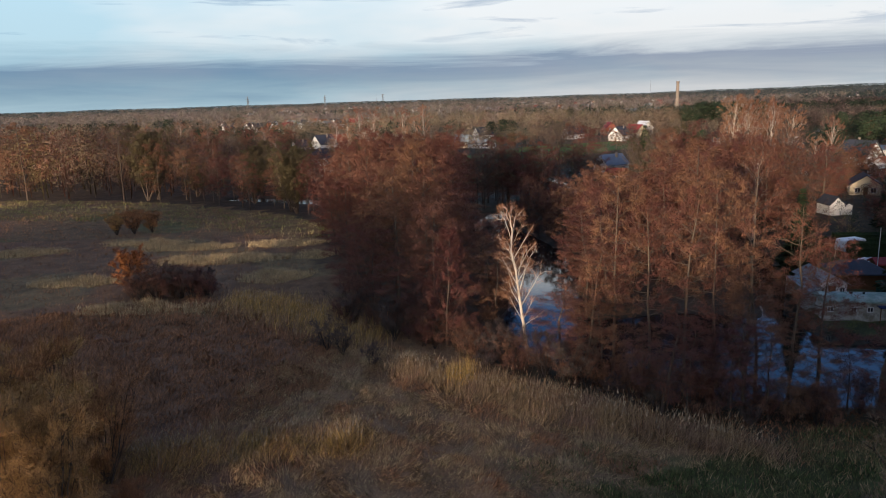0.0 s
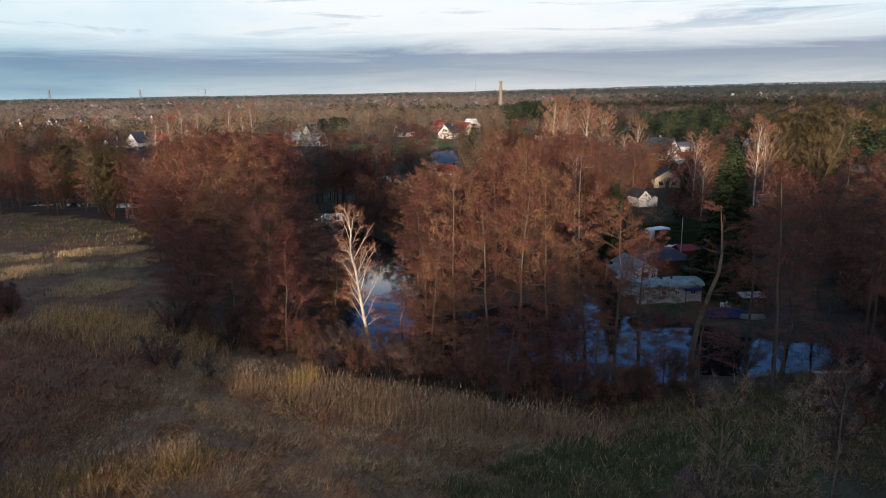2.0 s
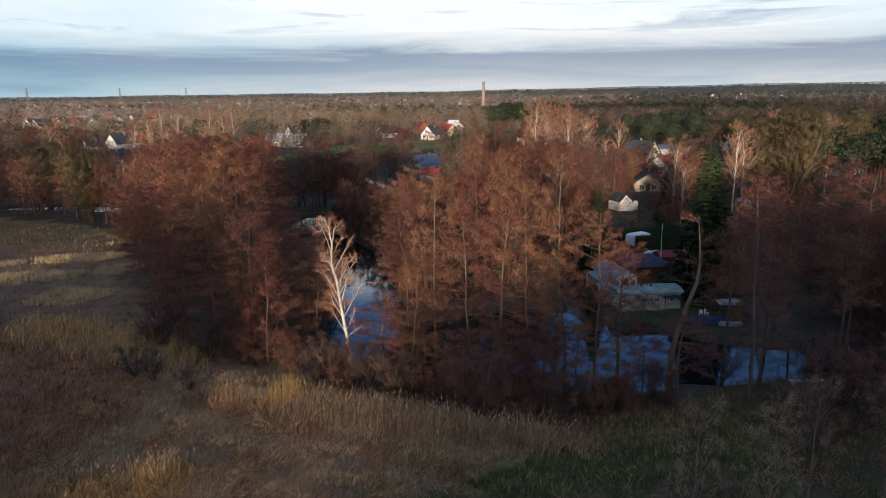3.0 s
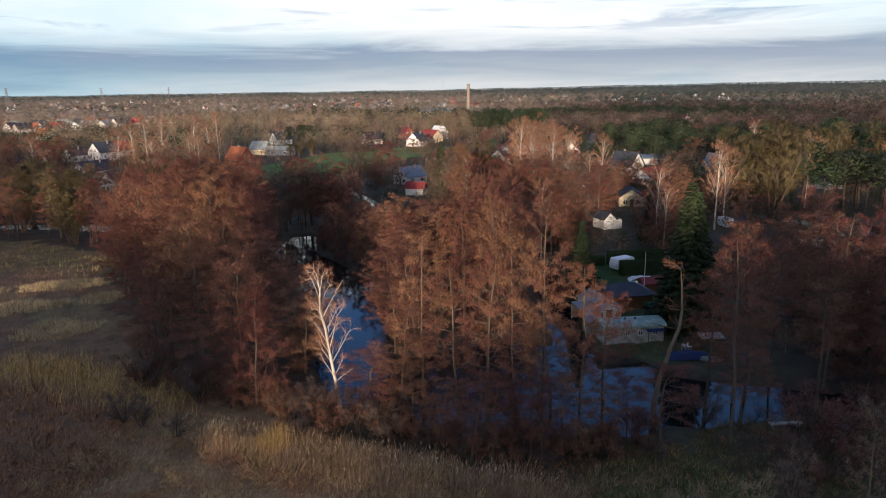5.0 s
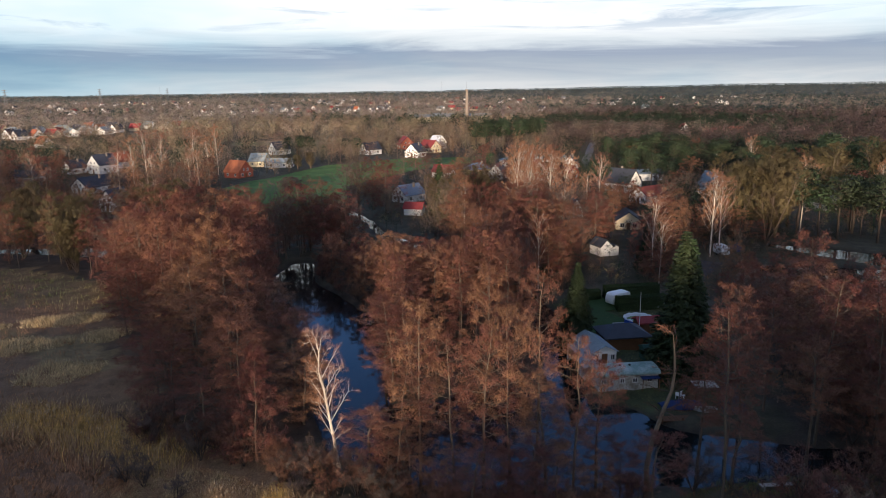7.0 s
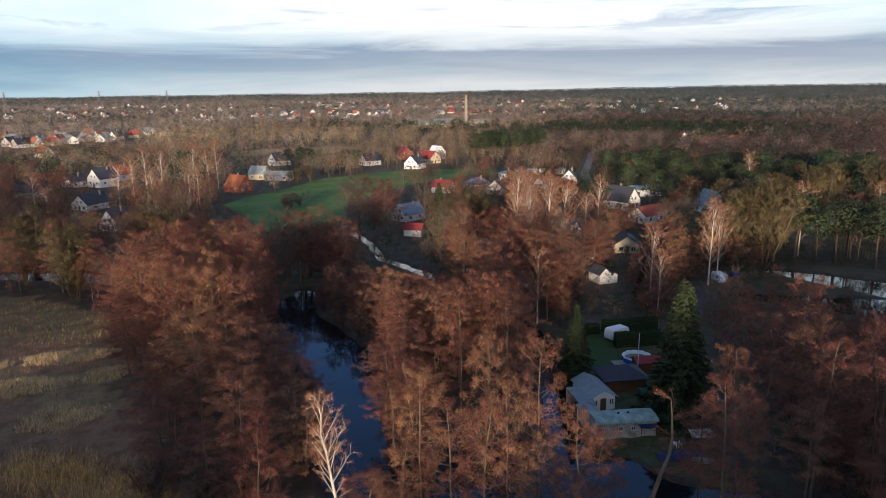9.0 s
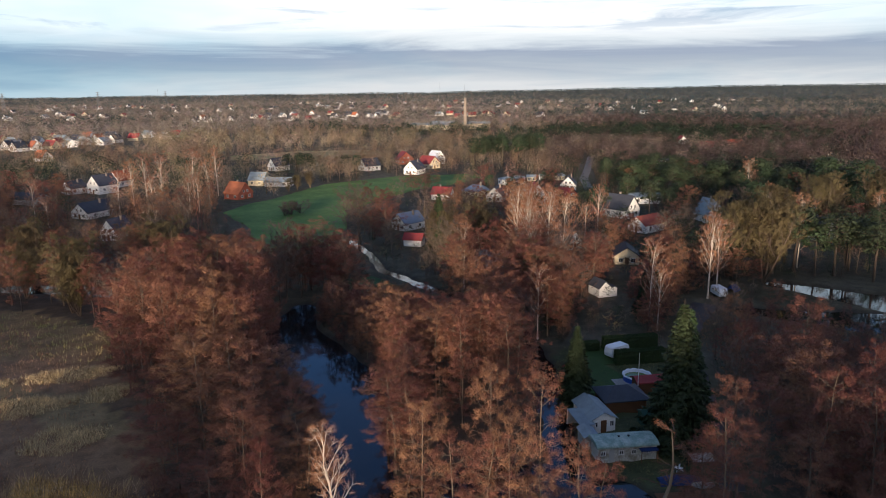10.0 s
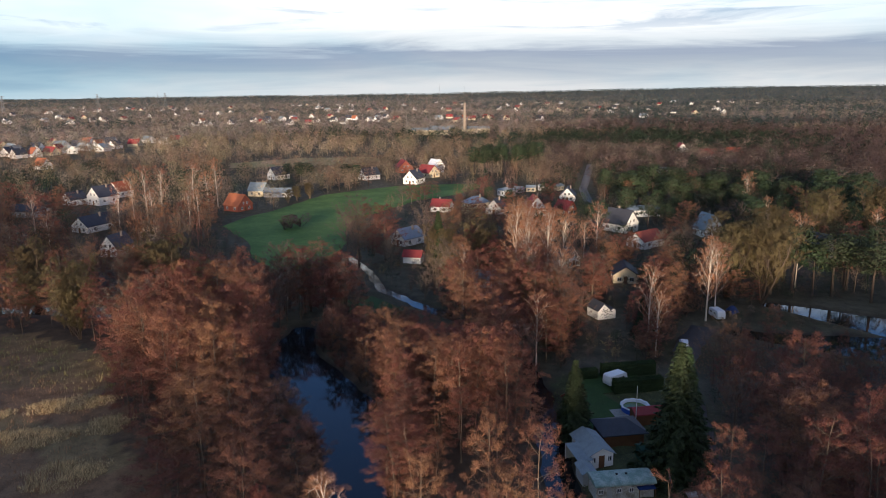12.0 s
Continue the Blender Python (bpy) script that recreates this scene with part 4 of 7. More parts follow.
for x, y, s, k in [(22.5, 33.0, 1.2, 0), (30, 37.5, 0.7, 2), (28.5, 31, 0.9, 1), (44, 47, 0.9, 2), (50, 50, 1.0, 0), (53, 43, 1.2, 1), (58, 42, 1.5, 0), (41, 43, 0.8, 0)]:
    plant(shrubs[k], x, y, s, None, 1.1, "shrubs at the meadow edge")
for x, y, s, k in [(9.2, 66.2, 0.9, 0), (11.5, 63.5, 0.9, 1), (14.5, 60.0, 0.5, 2), (17.5, 58.0, 0.45, 0), (5.5, 70.0, 0.9, 1), (2.5, 71.5, 0.7, 2), (-6.5, 79.0, 0.9, 0), (-12.5, 84.0, 1.0, 1), (24.5, 54.5, 0.45, 2), (30.0, 54.5, 0.5, 0), (34.5, 52.5, 0.5, 1), (42.5, 57.0, 0.9, 2), (-8.5, 71.0, 0.5, 0), (-14, 76.5, 0.75, 1), (-12, 74.8, 0.6, 2), (3.5, 66.8, 0.6, 2)]:
    plant(shrubs[k], x, y, s, None, 1.3, "brushwood along the bank")
edge = [(-13, 86), (-4, 78.5), (3, 72), (9, 66.5), (15, 61.5), (22, 56.5), (30, 55), (36, 56)]
for i in range(76):
    t = (i + rng.uniform(0, 0.9)) / 76 * (len(edge) - 1.001)
    k = int(t)
    x, y = [edge[k][c] + (edge[k + 1][c] - edge[k][c]) * (t - k) + rng.normal(0, 1.1) + (0, 0.9)[c] * (i % 3) for c in (0, 1)]
    if water_gap(x, y) > 0.2:
        plant(brush[i % 3], x, y, rng.uniform(0.45, 1.35) * (1.0 if x < 0 else 0.66), None, rng.uniform(0.8, 1.3), "brushwood along the bank")
for i in range(44):
    y = 84 + (166 - 84) * (i // 2) / 22 + rng.uniform(-1, 1)
    c = sorted(CHANNEL, key=lambda p: p[1])
    mid, wide = np.interp(y, [p[1] for p in c[5:]], [p[0] for p in c[5:]]), np.interp(y, [p[1] for p in c[5:]], [p[2] for p in c[5:]])
    x = mid + (1 if i % 2 else -1) * (wide / 2 + 1.3 + rng.uniform(0, 1.5))
    plant(brush[i % 3], x, y, rng.uniform(0.5, 0.95), None, 1.3, "brushwood along the bank")
# open marsh on the left
plant(oak_bush, -47.6, 104.5, 0.85, None, 1.25)
for x, y, s in [(-69.5, 156, 0.5), (-73, 155, 0.42), (-66, 157, 0.44)]:
    plant(willow_shrubs[1], x, y, s, None, 1.4, "low bushes in the far marsh")
for x, y, s, w in [(-42.5, 101.5, 1.05, 1.4), (-39, 100.5, 0.95, 1.5), (-36, 101.5, 0.75, 1.5), (-45, 100, 0.8, 1.3)]:
    plant(shrubs[0], x, y, s, None, w, "dark thicket in the marsh")
for i in range(14):
    plant(brush[i % 3], -46.5 + 0.9 * i, 101 + 1.4 * math.sin(i * 2.3), 0.62 + 0.25 * math.sin(0.24 * i), None, 1.5, "dark thicket in the marsh")
for x, y, s, k in [(-28.5, 45, 1.05, 0), (-31.5, 47, 1.0, 1), (-27.0, 41, 1.0, 1), (-33.5, 50.5, 0.8, 0), (-22.0, 43.0, 0.3, 0), (-24.5, 38.5, 1.05, 0), (-26, 48.5, 0.75, 1)]:
    plant(willow_shrubs[k], x, y, s)


def scatter(poly, spacing, seed, keep=None):
    """Points at about even spacing inside an outline."""
    r = np.random.default_rng(seed)
    xs, ys = [p[0] for p in poly], [p[1] for p in poly]
    gx, gy = np.meshgrid(np.arange(min(xs), max(xs), spacing), np.arange(min(ys), max(ys), spacing * 0.9))
    gx[::2] += spacing / 2
    x, y = gx.ravel() + r.uniform(-0.38, 0.38, gx.size) * spacing, gy.ravel() + r.uniform(-0.38, 0.38, gx.size) * spacing
    ok = inside(x, y, poly) & (water_gap(x, y) > 0.8)
    if keep is not None:
        ok &= keep(x, y)
    return list(zip(x[ok], y[ok]))


SHADE = []          # the same for the unseen woods added behind the camera for shade
STUFF = []          # trees of the joined woods: x, y, height, breadth, tone
TONES = {"alder": (0.235, 0.115, 0.07), "grey": (0.25, 0.17, 0.115), "olive": (0.25, 0.185, 0.08), "birch": (0.42, 0.30, 0.21), "pine": (0.036, 0.053, 0.027), "dark": (0.12, 0.075, 0.058), "orange": (0.36, 0.165, 0.085)}
for i, (x, y) in enumerate(scatter(WOOD_LEFT, 6.0, 1)):
    if math.hypot(x + 0.4, y - 76.3) < 6.5:
        continue
    h = np.interp(y, [74, 98, 130], [13.0, 15.5, 18.5]) * rng.uniform(0.84, 1.14) if x < 2 else rng.uniform(8, 13)
    if near_line(x, y, [(a, b, 0) for a, b in WOOD_LEFT[:5]]) < 3.5:
        h *= 0.72
    if y > 124 and i % 2:
        STUFF.append((x, y, h, 1.15, "alder"))
    else:
        plant(full_alders[i % 4] if y < 112 else alders_mid[i % 4], x, y, h / 18, None, rng.uniform(0.98, 1.2) * 17 / h, "alder wood beside the marsh")
for i, (x, y) in enumerate(scatter(WOOD_MID, 5.0, 2)):
    if y < 106 and i % 2:
        continue
    h = rng.uniform(9, 12.5) if y < 100 else rng.uniform(14, 18) if y < 110 else (rng.uniform(12.5, 15.5) if y < 126 else rng.uniform(8, 11))
    if y > 112 and i % 2:
        STUFF.append((x, y, h, 1.25, "alder"))
    else:
        plant(full_alders[i % 4] if y < 106 else alders_mid[i % 4], x, y, h / 18, None, rng.uniform(1.0, 1.2), "alder wood between the river arms")
for i, (x, y) in enumerate(scatter(WOOD_BELT, 6.6, 3)):
    h = rng.uniform(10, 14) + 9 * min(1, max(0, (-x - 55) / 60))
    if x > -18 and y > 190:
        h = rng.uniform(6.5, 9.5)
    if i % 6 == 0 and y < 225:
        olive = i % 30 == 6
        plant(willows[0] if olive else (alders_mid[i % 4] if i % 12 else greys[i % 3]), x, y, h / (26 if olive else 18), None, rng.uniform(1.2, 1.5), "tree belt behind the marsh")
    else:
        STUFF.append((x, y, h, rng.uniform(1.0, 1.3), ("alder", "grey", "dark", "alder", "olive")[i % 5]))
for i, (x, y) in enumerate(scatter(WOOD_RIGHT, 5.6, 4)):
    if i % 4 == 1 and y < 100 and x < 84:
        plant(alders_mid[i // 4 % 4] if i % 12 != 1 else greys[i % 3], x, y, rng.uniform(0.75, 1.05), None, rng.uniform(1.1, 1.4), "wood on the right of the river")
    else:
        STUFF.append((x, y, rng.uniform(9, 15), rng.uniform(1.1, 1.4), ("dark", "alder", "grey", "alder")[i // 2 % 4]))

for i, (x, y) in enumerate(scatter([(44, 47), (60, 34), (84, 36), (104, 62), (92, 100), (74, 80), (64, 66), (54, 57)], 6.0, 14)):
    plant(brush[i % 3], x, y, rng.uniform(0.8, 1.5), None, 1.3, "brushwood on the right of the river")
# conifers and single trees round the gardens
for x, y, h, k in [(58.9, 83.9, 21.7, 0), (50.5, 99.5, 14, 1), (61.5, 86.0, 20, 1), (90.5, 139, 11, 0), (62.5, 221, 18, 1), (88, 139.5, 10, 0), (86, 137, 8, 1), (94, 144, 9, 1), (70, 199, 13, 0)]:
    plant(spruces[k], x, y, h / 22, None, 1.25)
for x, y, s, k in [(131, 151, 1.12, 0), (139, 157, 1.05, 1), (125, 158, 1.0, 1), (146, 166, 1.0, 0), (196, 200, 0.9, 1), (207, 206, 0.9, 0), (220, 200, 0.95, 1)]:
    plant(willows[k], x, y, s, None, 1.15, "tall willows by the river")
for x, y, s, k in [(73, 180, 1.22, 0), (77, 183, 1.22, 1), (82, 179, 1.18, 0), (88, 182, 1.05, 1), (79, 187, 1.15, 1), (75, 176, 1.05, 1), (85, 185, 1.1, 0), (-39, 342, 1.15, 0), (-33, 346, 1.1, 1), (-45, 345, 1.0, 0), (-20, 362, 1.1, 1), (-9, 366, 1.15, 0), (-13, 358, 0.9, 1), (-16, 318, 0.75, 0), (-20, 322, 0.7, 1), (108, 143, 1.0, 0), (150, 160, 1.0, 0), (112, 145, 0.9, 1)]:
    plant(birches[k], x, y, s, None, 1.1, "pale birches")

# ---- buildings ----


def wall_window(parent, x, y, z, w, h, nx, ny):
    """A framed window set 3 cm proud of a wall that faces (nx, ny)."""
    at = Matrix.Translation((x, y, z)) @ Matrix.Rotation(math.atan2(nx, -ny), 4, "Z")
    bm = bmesh.new()
    t = 0.09
    for a in ((-w / 2, w / 2, -h / 2, -h / 2 + t), (-w / 2, w / 2, h / 2 - t, h / 2), (-w / 2, -w / 2 + t, -h / 2 + t, h / 2 - t), (w / 2 - t, w / 2, -h / 2 + t, h / 2 - t), (-t / 2, t / 2, -h / 2 + t, h / 2 - t)):
        box(a[0], a[1], -0.05, 0.03, a[2], a[3], bm)
    f = part("window", bm, "trim", parent)
    f.matrix_basis = at
    part("pane", box(-w / 2 + t, w / 2 - t, -0.02, 0.01, -h / 2 + t, h / 2 - t), "glass", f)
    return f


def house(x, y, rz, w, l, eave, ridge, wall="white_wall", roof="red_roof", label="", hip=0.0, windows=True, chimney=True, porch=False, over=0.4, name="house", category="house"):
    """A gabled house: its gable wall, w wide, faces -y before it is turned by rz; l is its length."""
    ob = thing(name, label, category, x, y, 0.0, rz)
    half = w / 2
    part("wall", prism([(-half, -0.3), (half, -0.3), (half, eave), (0, ridge - 0.12), (-half, eave)] if hip == 0 else [(-half, -0.3), (half, -0.3), (half, eave), (-half, eave)], -l / 2, l / 2), wall, ob)
    k = (ridge - eave) / half
    t = 0.22
    bm = bmesh.new()
    if hip == 0:
        for s in (-1, 1):
            prism([(0, ridge), (s * (half + over), eave - over * k), (s * (half + over), eave - over * k + t), (0, ridge + t)][::s], -l / 2 - over, l / 2 + over, bm)
    else:
        o = half + over
        ring = [bm.verts.new((a, b, eave)) for a, b in ((-o, -l / 2 - over), (o, -l / 2 - over), (o, l / 2 + over), (-o, l / 2 + over))]
        low = [bm.verts.new((v.co.x, v.co.y, eave - 0.18)) for v in ring]
        top = [bm.verts.new((0, s * (l / 2 - hip), ridge)) for s in (-1, 1)]
        for a, b, c in ((0, 1, (top[0],)), (1, 2, (top[1], top[0])), (2, 3, (top[1],)), (3, 0, (top[0], top[1]))):
            bm.faces.new((ring[a], ring[b], *c))
            bm.faces.new((low[a], low[b], ring[b], ring[a]))
        bm.faces.new(low[::-1])
    bmesh.ops.recalc_face_normals(bm, faces=bm.faces)
    part("roof", bm, roof, ob)
    if chimney:
        part("chimney", box(half * 0.25, half * 0.25 + 0.6, l * 0.12, l * 0.12 + 0.6, ridge - 1.0, ridge + 0.9), "brick", ob)
    if windows:
        for a in (-0.25, 0.25):
            wall_window(ob, a * w, -l / 2 - 0.02, eave * 0.5, 1.3, 1.3, 0, -1)
            wall_window(ob, half + 0.02, a * l, eave * 0.5, 1.3, 1.3, 1, 0)
            wall_window(ob, -half - 0.02, a * l, eave * 0.5, 1.3, 1.3, -1, 0)
        if ridge - eave > 2.6 and hip == 0:
            for a in (-0.13, 0.13):
                wall_window(ob, a * w, -l / 2 - 0.02, eave + 0.9, 1.0, 1.2, 0, -1)
        part("door", box(-0.5, 0.5, -l / 2 - 0.06, -l / 2 + 0.02, 0, 2.1), "wood_wall", ob)
    return ob


H = house
H(-66, 399, -46, 10, 11, 4.6, 9.4, "white_wall", "dark_roof", "white two-storey house with a dark tiled gable roof")
H(-61, 425, -40, 8.5, 10, 3.6, 8.2, "white_wall", "red_roof", "white house with a bright red tiled roof")
H(-58, 324, -38, 9, 15, 2.8, 6.4, "white_wall", "dark_roof", "low white house with a long dark roof")
H(-80, 402, -45, 8, 9, 3.2, 6.6, "white_wall", "dark_roof", "small white house with a dark roof behind trees")
H(-42, 271, -30, 7.5, 9, 3.0, 7.4, "white_wall", "dark_roof", "white gabled house half hidden by bare trees")
H(0.5, 354, 42, 9, 10, 3.0, 7.8, "red_wall", "red_roof", "brick-red house with a bright orange-red roof")
H(-94, 372, 60, 9, 16, 2.8, 5.2, "grey_wall", "dark_roof", "long low barn with a dark roof", windows=False, chimney=False, name="barn", category="barn")
H(27, 470, -60, 9, 11, 3.4, 8.0, "white_wall", "dark_roof", "pale house with a dark roof beside the meadow")
H(22, 392, 70, 7, 14, 2.6, 4.6, "white_wall", "grey_roof", "long low pale annexe beside the meadow", chimney=False)
H(12, 400, 60, 8, 9, 3.2, 7.0, "cream_wall", "grey_roof", "cream house with a grey roof beside the meadow")
H(82, 448, -70, 9, 11, 3.2, 7.4, "white_wall", "dark_roof", "white house with a dark roof at the meadow end")
H(104, 418, -42, 9, 11, 3.4, 8.0, "white_wall", "dark_roof", "white house with a dark slate roof facing the meadow")
H(120, 444, 30, 10, 11, 3.4, 7.8, "cream_wall", "wine_roof", "cream house with a dark red roof behind birches")
H(132, 468, 25, 8, 9, 4.4, 8.8, "white_wall", "white_plastic", "tall white house with a pale roof by the meadow", chimney=False)
H(112, 478, 0, 10, 12, 3.4, 8.2, "red_wall", "wine_roof", "large red house behind the trees")
H(110, 321, -75, 8, 11, 2.8, 5.6, "cream_wall", "blue_roof", "cream bungalow with a blue-grey hipped roof", hip=3.5)
H(114, 304, -35, 7.5, 9, 2.8, 6.6, "grey_wall", "dark_roof", "grey gabled house with a dark roof")
H(129, 294, -12, 8, 10, 4.0, 8.6, "white_wall", "wine_roof", "white house with a steep dark red roof")
H(142, 290, 20, 6, 8, 2.8, 6.2, "red_wall", "wine_roof", "red wooden cottage with white windows")
H(161, 326, -30, 7.5, 9, 2.8, 6.6, "white_wall", "dark_roof", "small white gabled house beside the lane")
H(138, 352, 10, 7, 7, 3.2, 4.4, "white_wall", "grey_roof", "white flat-roofed cabin beside the gravel lane", hip=3.0)
for i, (x, y) in enumerate([(148, 359), (156, 361), (164, 362), (172, 360)]):
    H(x, y, 40 + 25 * i, 3.6, 5, 2.4, 3.3, ("pink_wall", "cream_wall", "white_wall", "cream_wall")[i], "grey_roof", ("pink", "cream", "white", "cream")[i] + " low chalet in a row beside the lane", chimney=False)
H(146, 249, 25, 9, 11, 3.6, 8.6, "white_wall", "dark_roof", "white gabled house with a dark roof by the lane")
H(140, 221, -68, 7.5, 12, 3.0, 5.6, "white_wall", "red_roof", "low white house with a faded red roof", chimney=False)
H(172, 275, 80, 6.5, 14, 3.0, 4.4, "white_wall", "grey_roof", "long low white building with a flat grey roof", chimney=False)
H(92, 317, 55, 7, 9, 2.8, 5.6, "white_wall", "wine_roof", "white house with a faded red roof behind bushes")
H(60, 254, -60, 7.5, 10, 2.8, 6.0, "white_wall", "blue_roof", "house with a pale blue-grey roof by the stream")
H(55, 225, 60, 4.5, 6, 2.4, 4.0, "white_wall", "wine_roof", "small shed with a bright dark-red roof", chimney=False, windows=False, name="shed", category="shed")
H(66, 236, -40, 5, 6, 2.3, 3.6, "wood_wall", "dark_roof", "brown wooden shed by the stream", chimney=False, windows=False, name="shed", category="shed")
H(172, 229, -5, 7.5, 9, 3.2, 8.4, "white_wall", "grey_roof", "pale gabled house among tall trees")
H(185, 189, 10, 6.5, 8, 3.2, 7.8, "grey_wall", "dark_roof", "grey steep-gabled cottage among tall trees", chimney=False)
H(109, 183, -25, 7, 9, 2.6, 5.0, "cream_wall", "dark_roof", "beige cabin with a dark roof and timber porch", chimney=False)
H(69, 190, 65, 6, 9, 2.6, 4.8, "white_wall", "grey_roof", "pale cabin among orange trees", chimney=False)
H(63, 172, 70, 6, 8, 2.4, 4.2, "wood_wall", "dark_roof", "brown wooden cabin by the stream", chimney=False)
H(101, 205, 15, 5.5, 7, 2.6, 6.0, "white_wall", "dark_roof", "narrow pale gabled cottage behind a conifer", chimney=False)
H(262, 394, 5, 8, 9, 4.6, 5.4, "white_wall", "grey_roof", "white box-shaped house in the pine wood", hip=3.5, chimney=False)
H(358, 516, -20, 10, 11, 4.0, 9.0, "white_wall", "wine_roof", "white gabled house in the pine wood")
H(376, 474, 70, 10, 12, 3.6, 8.0, "cream_wall", "red_roof", "cream house with a red roof in the wood")
H(350, 470, 60, 10, 12, 3.6, 8.0, "white_wall", "wine_roof", "white house with a dark red roof in the wood")
# the white shed with a lean-to beside it
H(85.0, 154.5, 4, 3.4, 5, 2.3, 3.9, "white_wall", "dark_roof", "white gabled garden shed with a dark roof", chimney=False, windows=False, name="shed", category="shed", over=0.15)
H(87.6, 154.2, 4, 1.7, 4, 2.0, 2.5, "white_wall", "dark_roof", "white lean-to beside the garden shed", chimney=False, windows=False, name="shed", category="shed", over=0.1)


def ribbed(x0, x1, y0, y1, z, rise, n, bm=None):
    """Corrugated roofing between x0 and x1 that rises towards y1."""
    bm = bm or bmesh.new()
    rows = []
    for y, h in ((y0, z), (y1, z + rise)):
        rows.append([[bm.verts.new((x0 + (x1 - x0) * i / n, y, h + (0.03 if i % 2 else 0) - d)) for i in range(n + 1)] for d in (0, 0.05)])
    for i in range(n):
        a, b = rows[0][0], rows[1][0]
        c, d = rows[0][1], rows[1][1]
        bm.faces.new((a[i], a[i + 1], b[i + 1], b[i]))
        bm.faces.new((c[i + 1], c[i], d[i], d[i + 1]))
        bm.faces.new((c[i], c[i + 1], a[i + 1], a[i]))
        bm.faces.new((b[i], b[i + 1], d[i + 1], d[i]))
    bm.faces.new((rows[0][0][0], rows[1][0][0], rows[1][1][0], rows[0][1][0]))
    bm.faces.new((rows[0][1][n], rows[1][1][n], rows[1][0][n], rows[0][0][n]))
    return bm


def barrel_roof(x0, x1, half, z, rise, n=14, m=46):
    """A shallow barrel of sheet roofing along x, with ribs across it."""
    bm = bmesh.new()
    rows = []
    for i in range(m + 1):
        x, lift = x0 + (x1 - x0) * i / m, 0.025 * (i % 2)
        rows.append([bm.verts.new((x, -half * math.cos(math.pi * j / n), z + lift + rise * math.sin(math.pi * j / n) ** 0.8)) for j in range(n + 1)])
    for i in range(m):
        for j in range(n):
            bm.faces.new((rows[i][j], rows[i + 1][j], rows[i + 1][j + 1], rows[i][j + 1]))
    for row in (rows[0], rows[-1]):
        bm.faces.new(row)
    bm.faces.new([rows[0][0], rows[-1][0], rows[-1][n], rows[0][n]])
    bmesh.ops.recalc_face_normals(bm, faces=bm.faces)
    return bm


def bungalow():
    """The long cabin by the water under its mossy barrel roof."""
    ob = thing("cabin", "long stained white cabin with a mossy green barrel roof", "cabin", 49.4, 82.6, 0, -10)
    part("wall", box(-4.2, 4.2, -1.7, 1.7, -0.3, 2.3), "stained_wall", ob, "stained white wall panels")
    part("roof", barrel_roof(-4.45, 4.45, 2.0, 2.3, 0.62), "green_roof", ob, "pale green mossy sheet roof")
    for x in (-3.5, -0.9, 0.9, 3.0):
        wall_window(ob, x, -1.72, 1.45, 0.7, 0.7, 0, -1)
    part("door", box(-2.6, -1.9, -1.76, -1.68, 0, 2.0), "grey_wall", ob)
    part("awning", box(1.6, 4.1, -2.7, -1.75, 1.9, 1.98), "tarp", ob, "dark blue canvas awning")
    for x in (1.7, 4.0):
        part("post", box(x - 0.04, x + 0.04, -2.66, -2.58, -0.1, 1.9), "wood_wall", ob)
    for x in (-0.7, 0.7):
        part("roof_vent", turned([(0.14, 2.75), (0.14, 3.05), (0.2, 3.08), (0.02, 3.14)], 10, cx=x), "rubber", ob)
    for x in np.linspace(-4.15, 4.15, 15):
        part("batten", box(x - 0.03, x + 0.03, -1.74, -1.7, 0.0, 2.3), "stained_wall", ob)


def grey_house():
    ob = thing("cabin", "small white cabin with a grey corrugated gable roof", "cabin", 50.4, 93.0, 0, -4)
    part("wall", prism([(-1.9, -0.3), (1.9, -0.3), (1.9, 2.3), (0, 3.25), (-1.9, 2.3)], -3.5, 3.5), "white_wall", ob)
    for s in (-1, 1):
        r = part("roof", ribbed(-3.8, 3.8, -2.25, 0, 2.2, 1.14, 50), "grey_roof", ob)
        r.matrix_basis = Matrix.Rotation(radians(90 * s), 4, "Z")
    part("door", box(-0.45, 0.45, -3.57, -3.48, 0, 2.0), "wood_wall", ob)
    wall_window(ob, -1.3, -3.53, 1.4, 0.7, 0.9, 0, -1)
    wall_window(ob, 1.3, -3.53, 1.4, 0.7, 0.9, 0, -1)
    ob = thing("shed", "open lean-to with a grey sheet roof on posts", "shed", 47.3, 91.6, 0, -4)
    part("roof", ribbed(-1.2, 1.2, -3.0, 2.4, 2.1, 0.25, 18), "grey_roof", ob)
    for a, b in ((-1.1, -2.9), (1.1, -2.9), (-1.1, 2.3), (1.1, 2.3)):
        part("post", box(a - 0.06, a + 0.06, b - 0.06, b + 0.06, -0.2, 2.1 + 0.25 * (b > 0)), "trim", ob)
    part("wall", box(-1.1, 1.1, 2.2, 2.28, -0.1, 2.2), "pale_wood", ob)
    ob = thing("shed", "narrow shed with a pale pitched sheet roof", "shed", 46.4, 87.3, 0, -8)
    part("wall", prism([(-1.0, -0.2), (1.0, -0.2), (1.0, 1.9), (0, 2.4), (-1.0, 1.9)], -1.6, 1.6), "grey_wall", ob)
    for s in (-1, 1):
        part("roof", ribbed(-1.8, 1.8, -1.25, 0, 1.78, 0.62, 24), "grey_roof", ob).matrix_basis = Matrix.Rotation(radians(90 * s), 4, "Z")


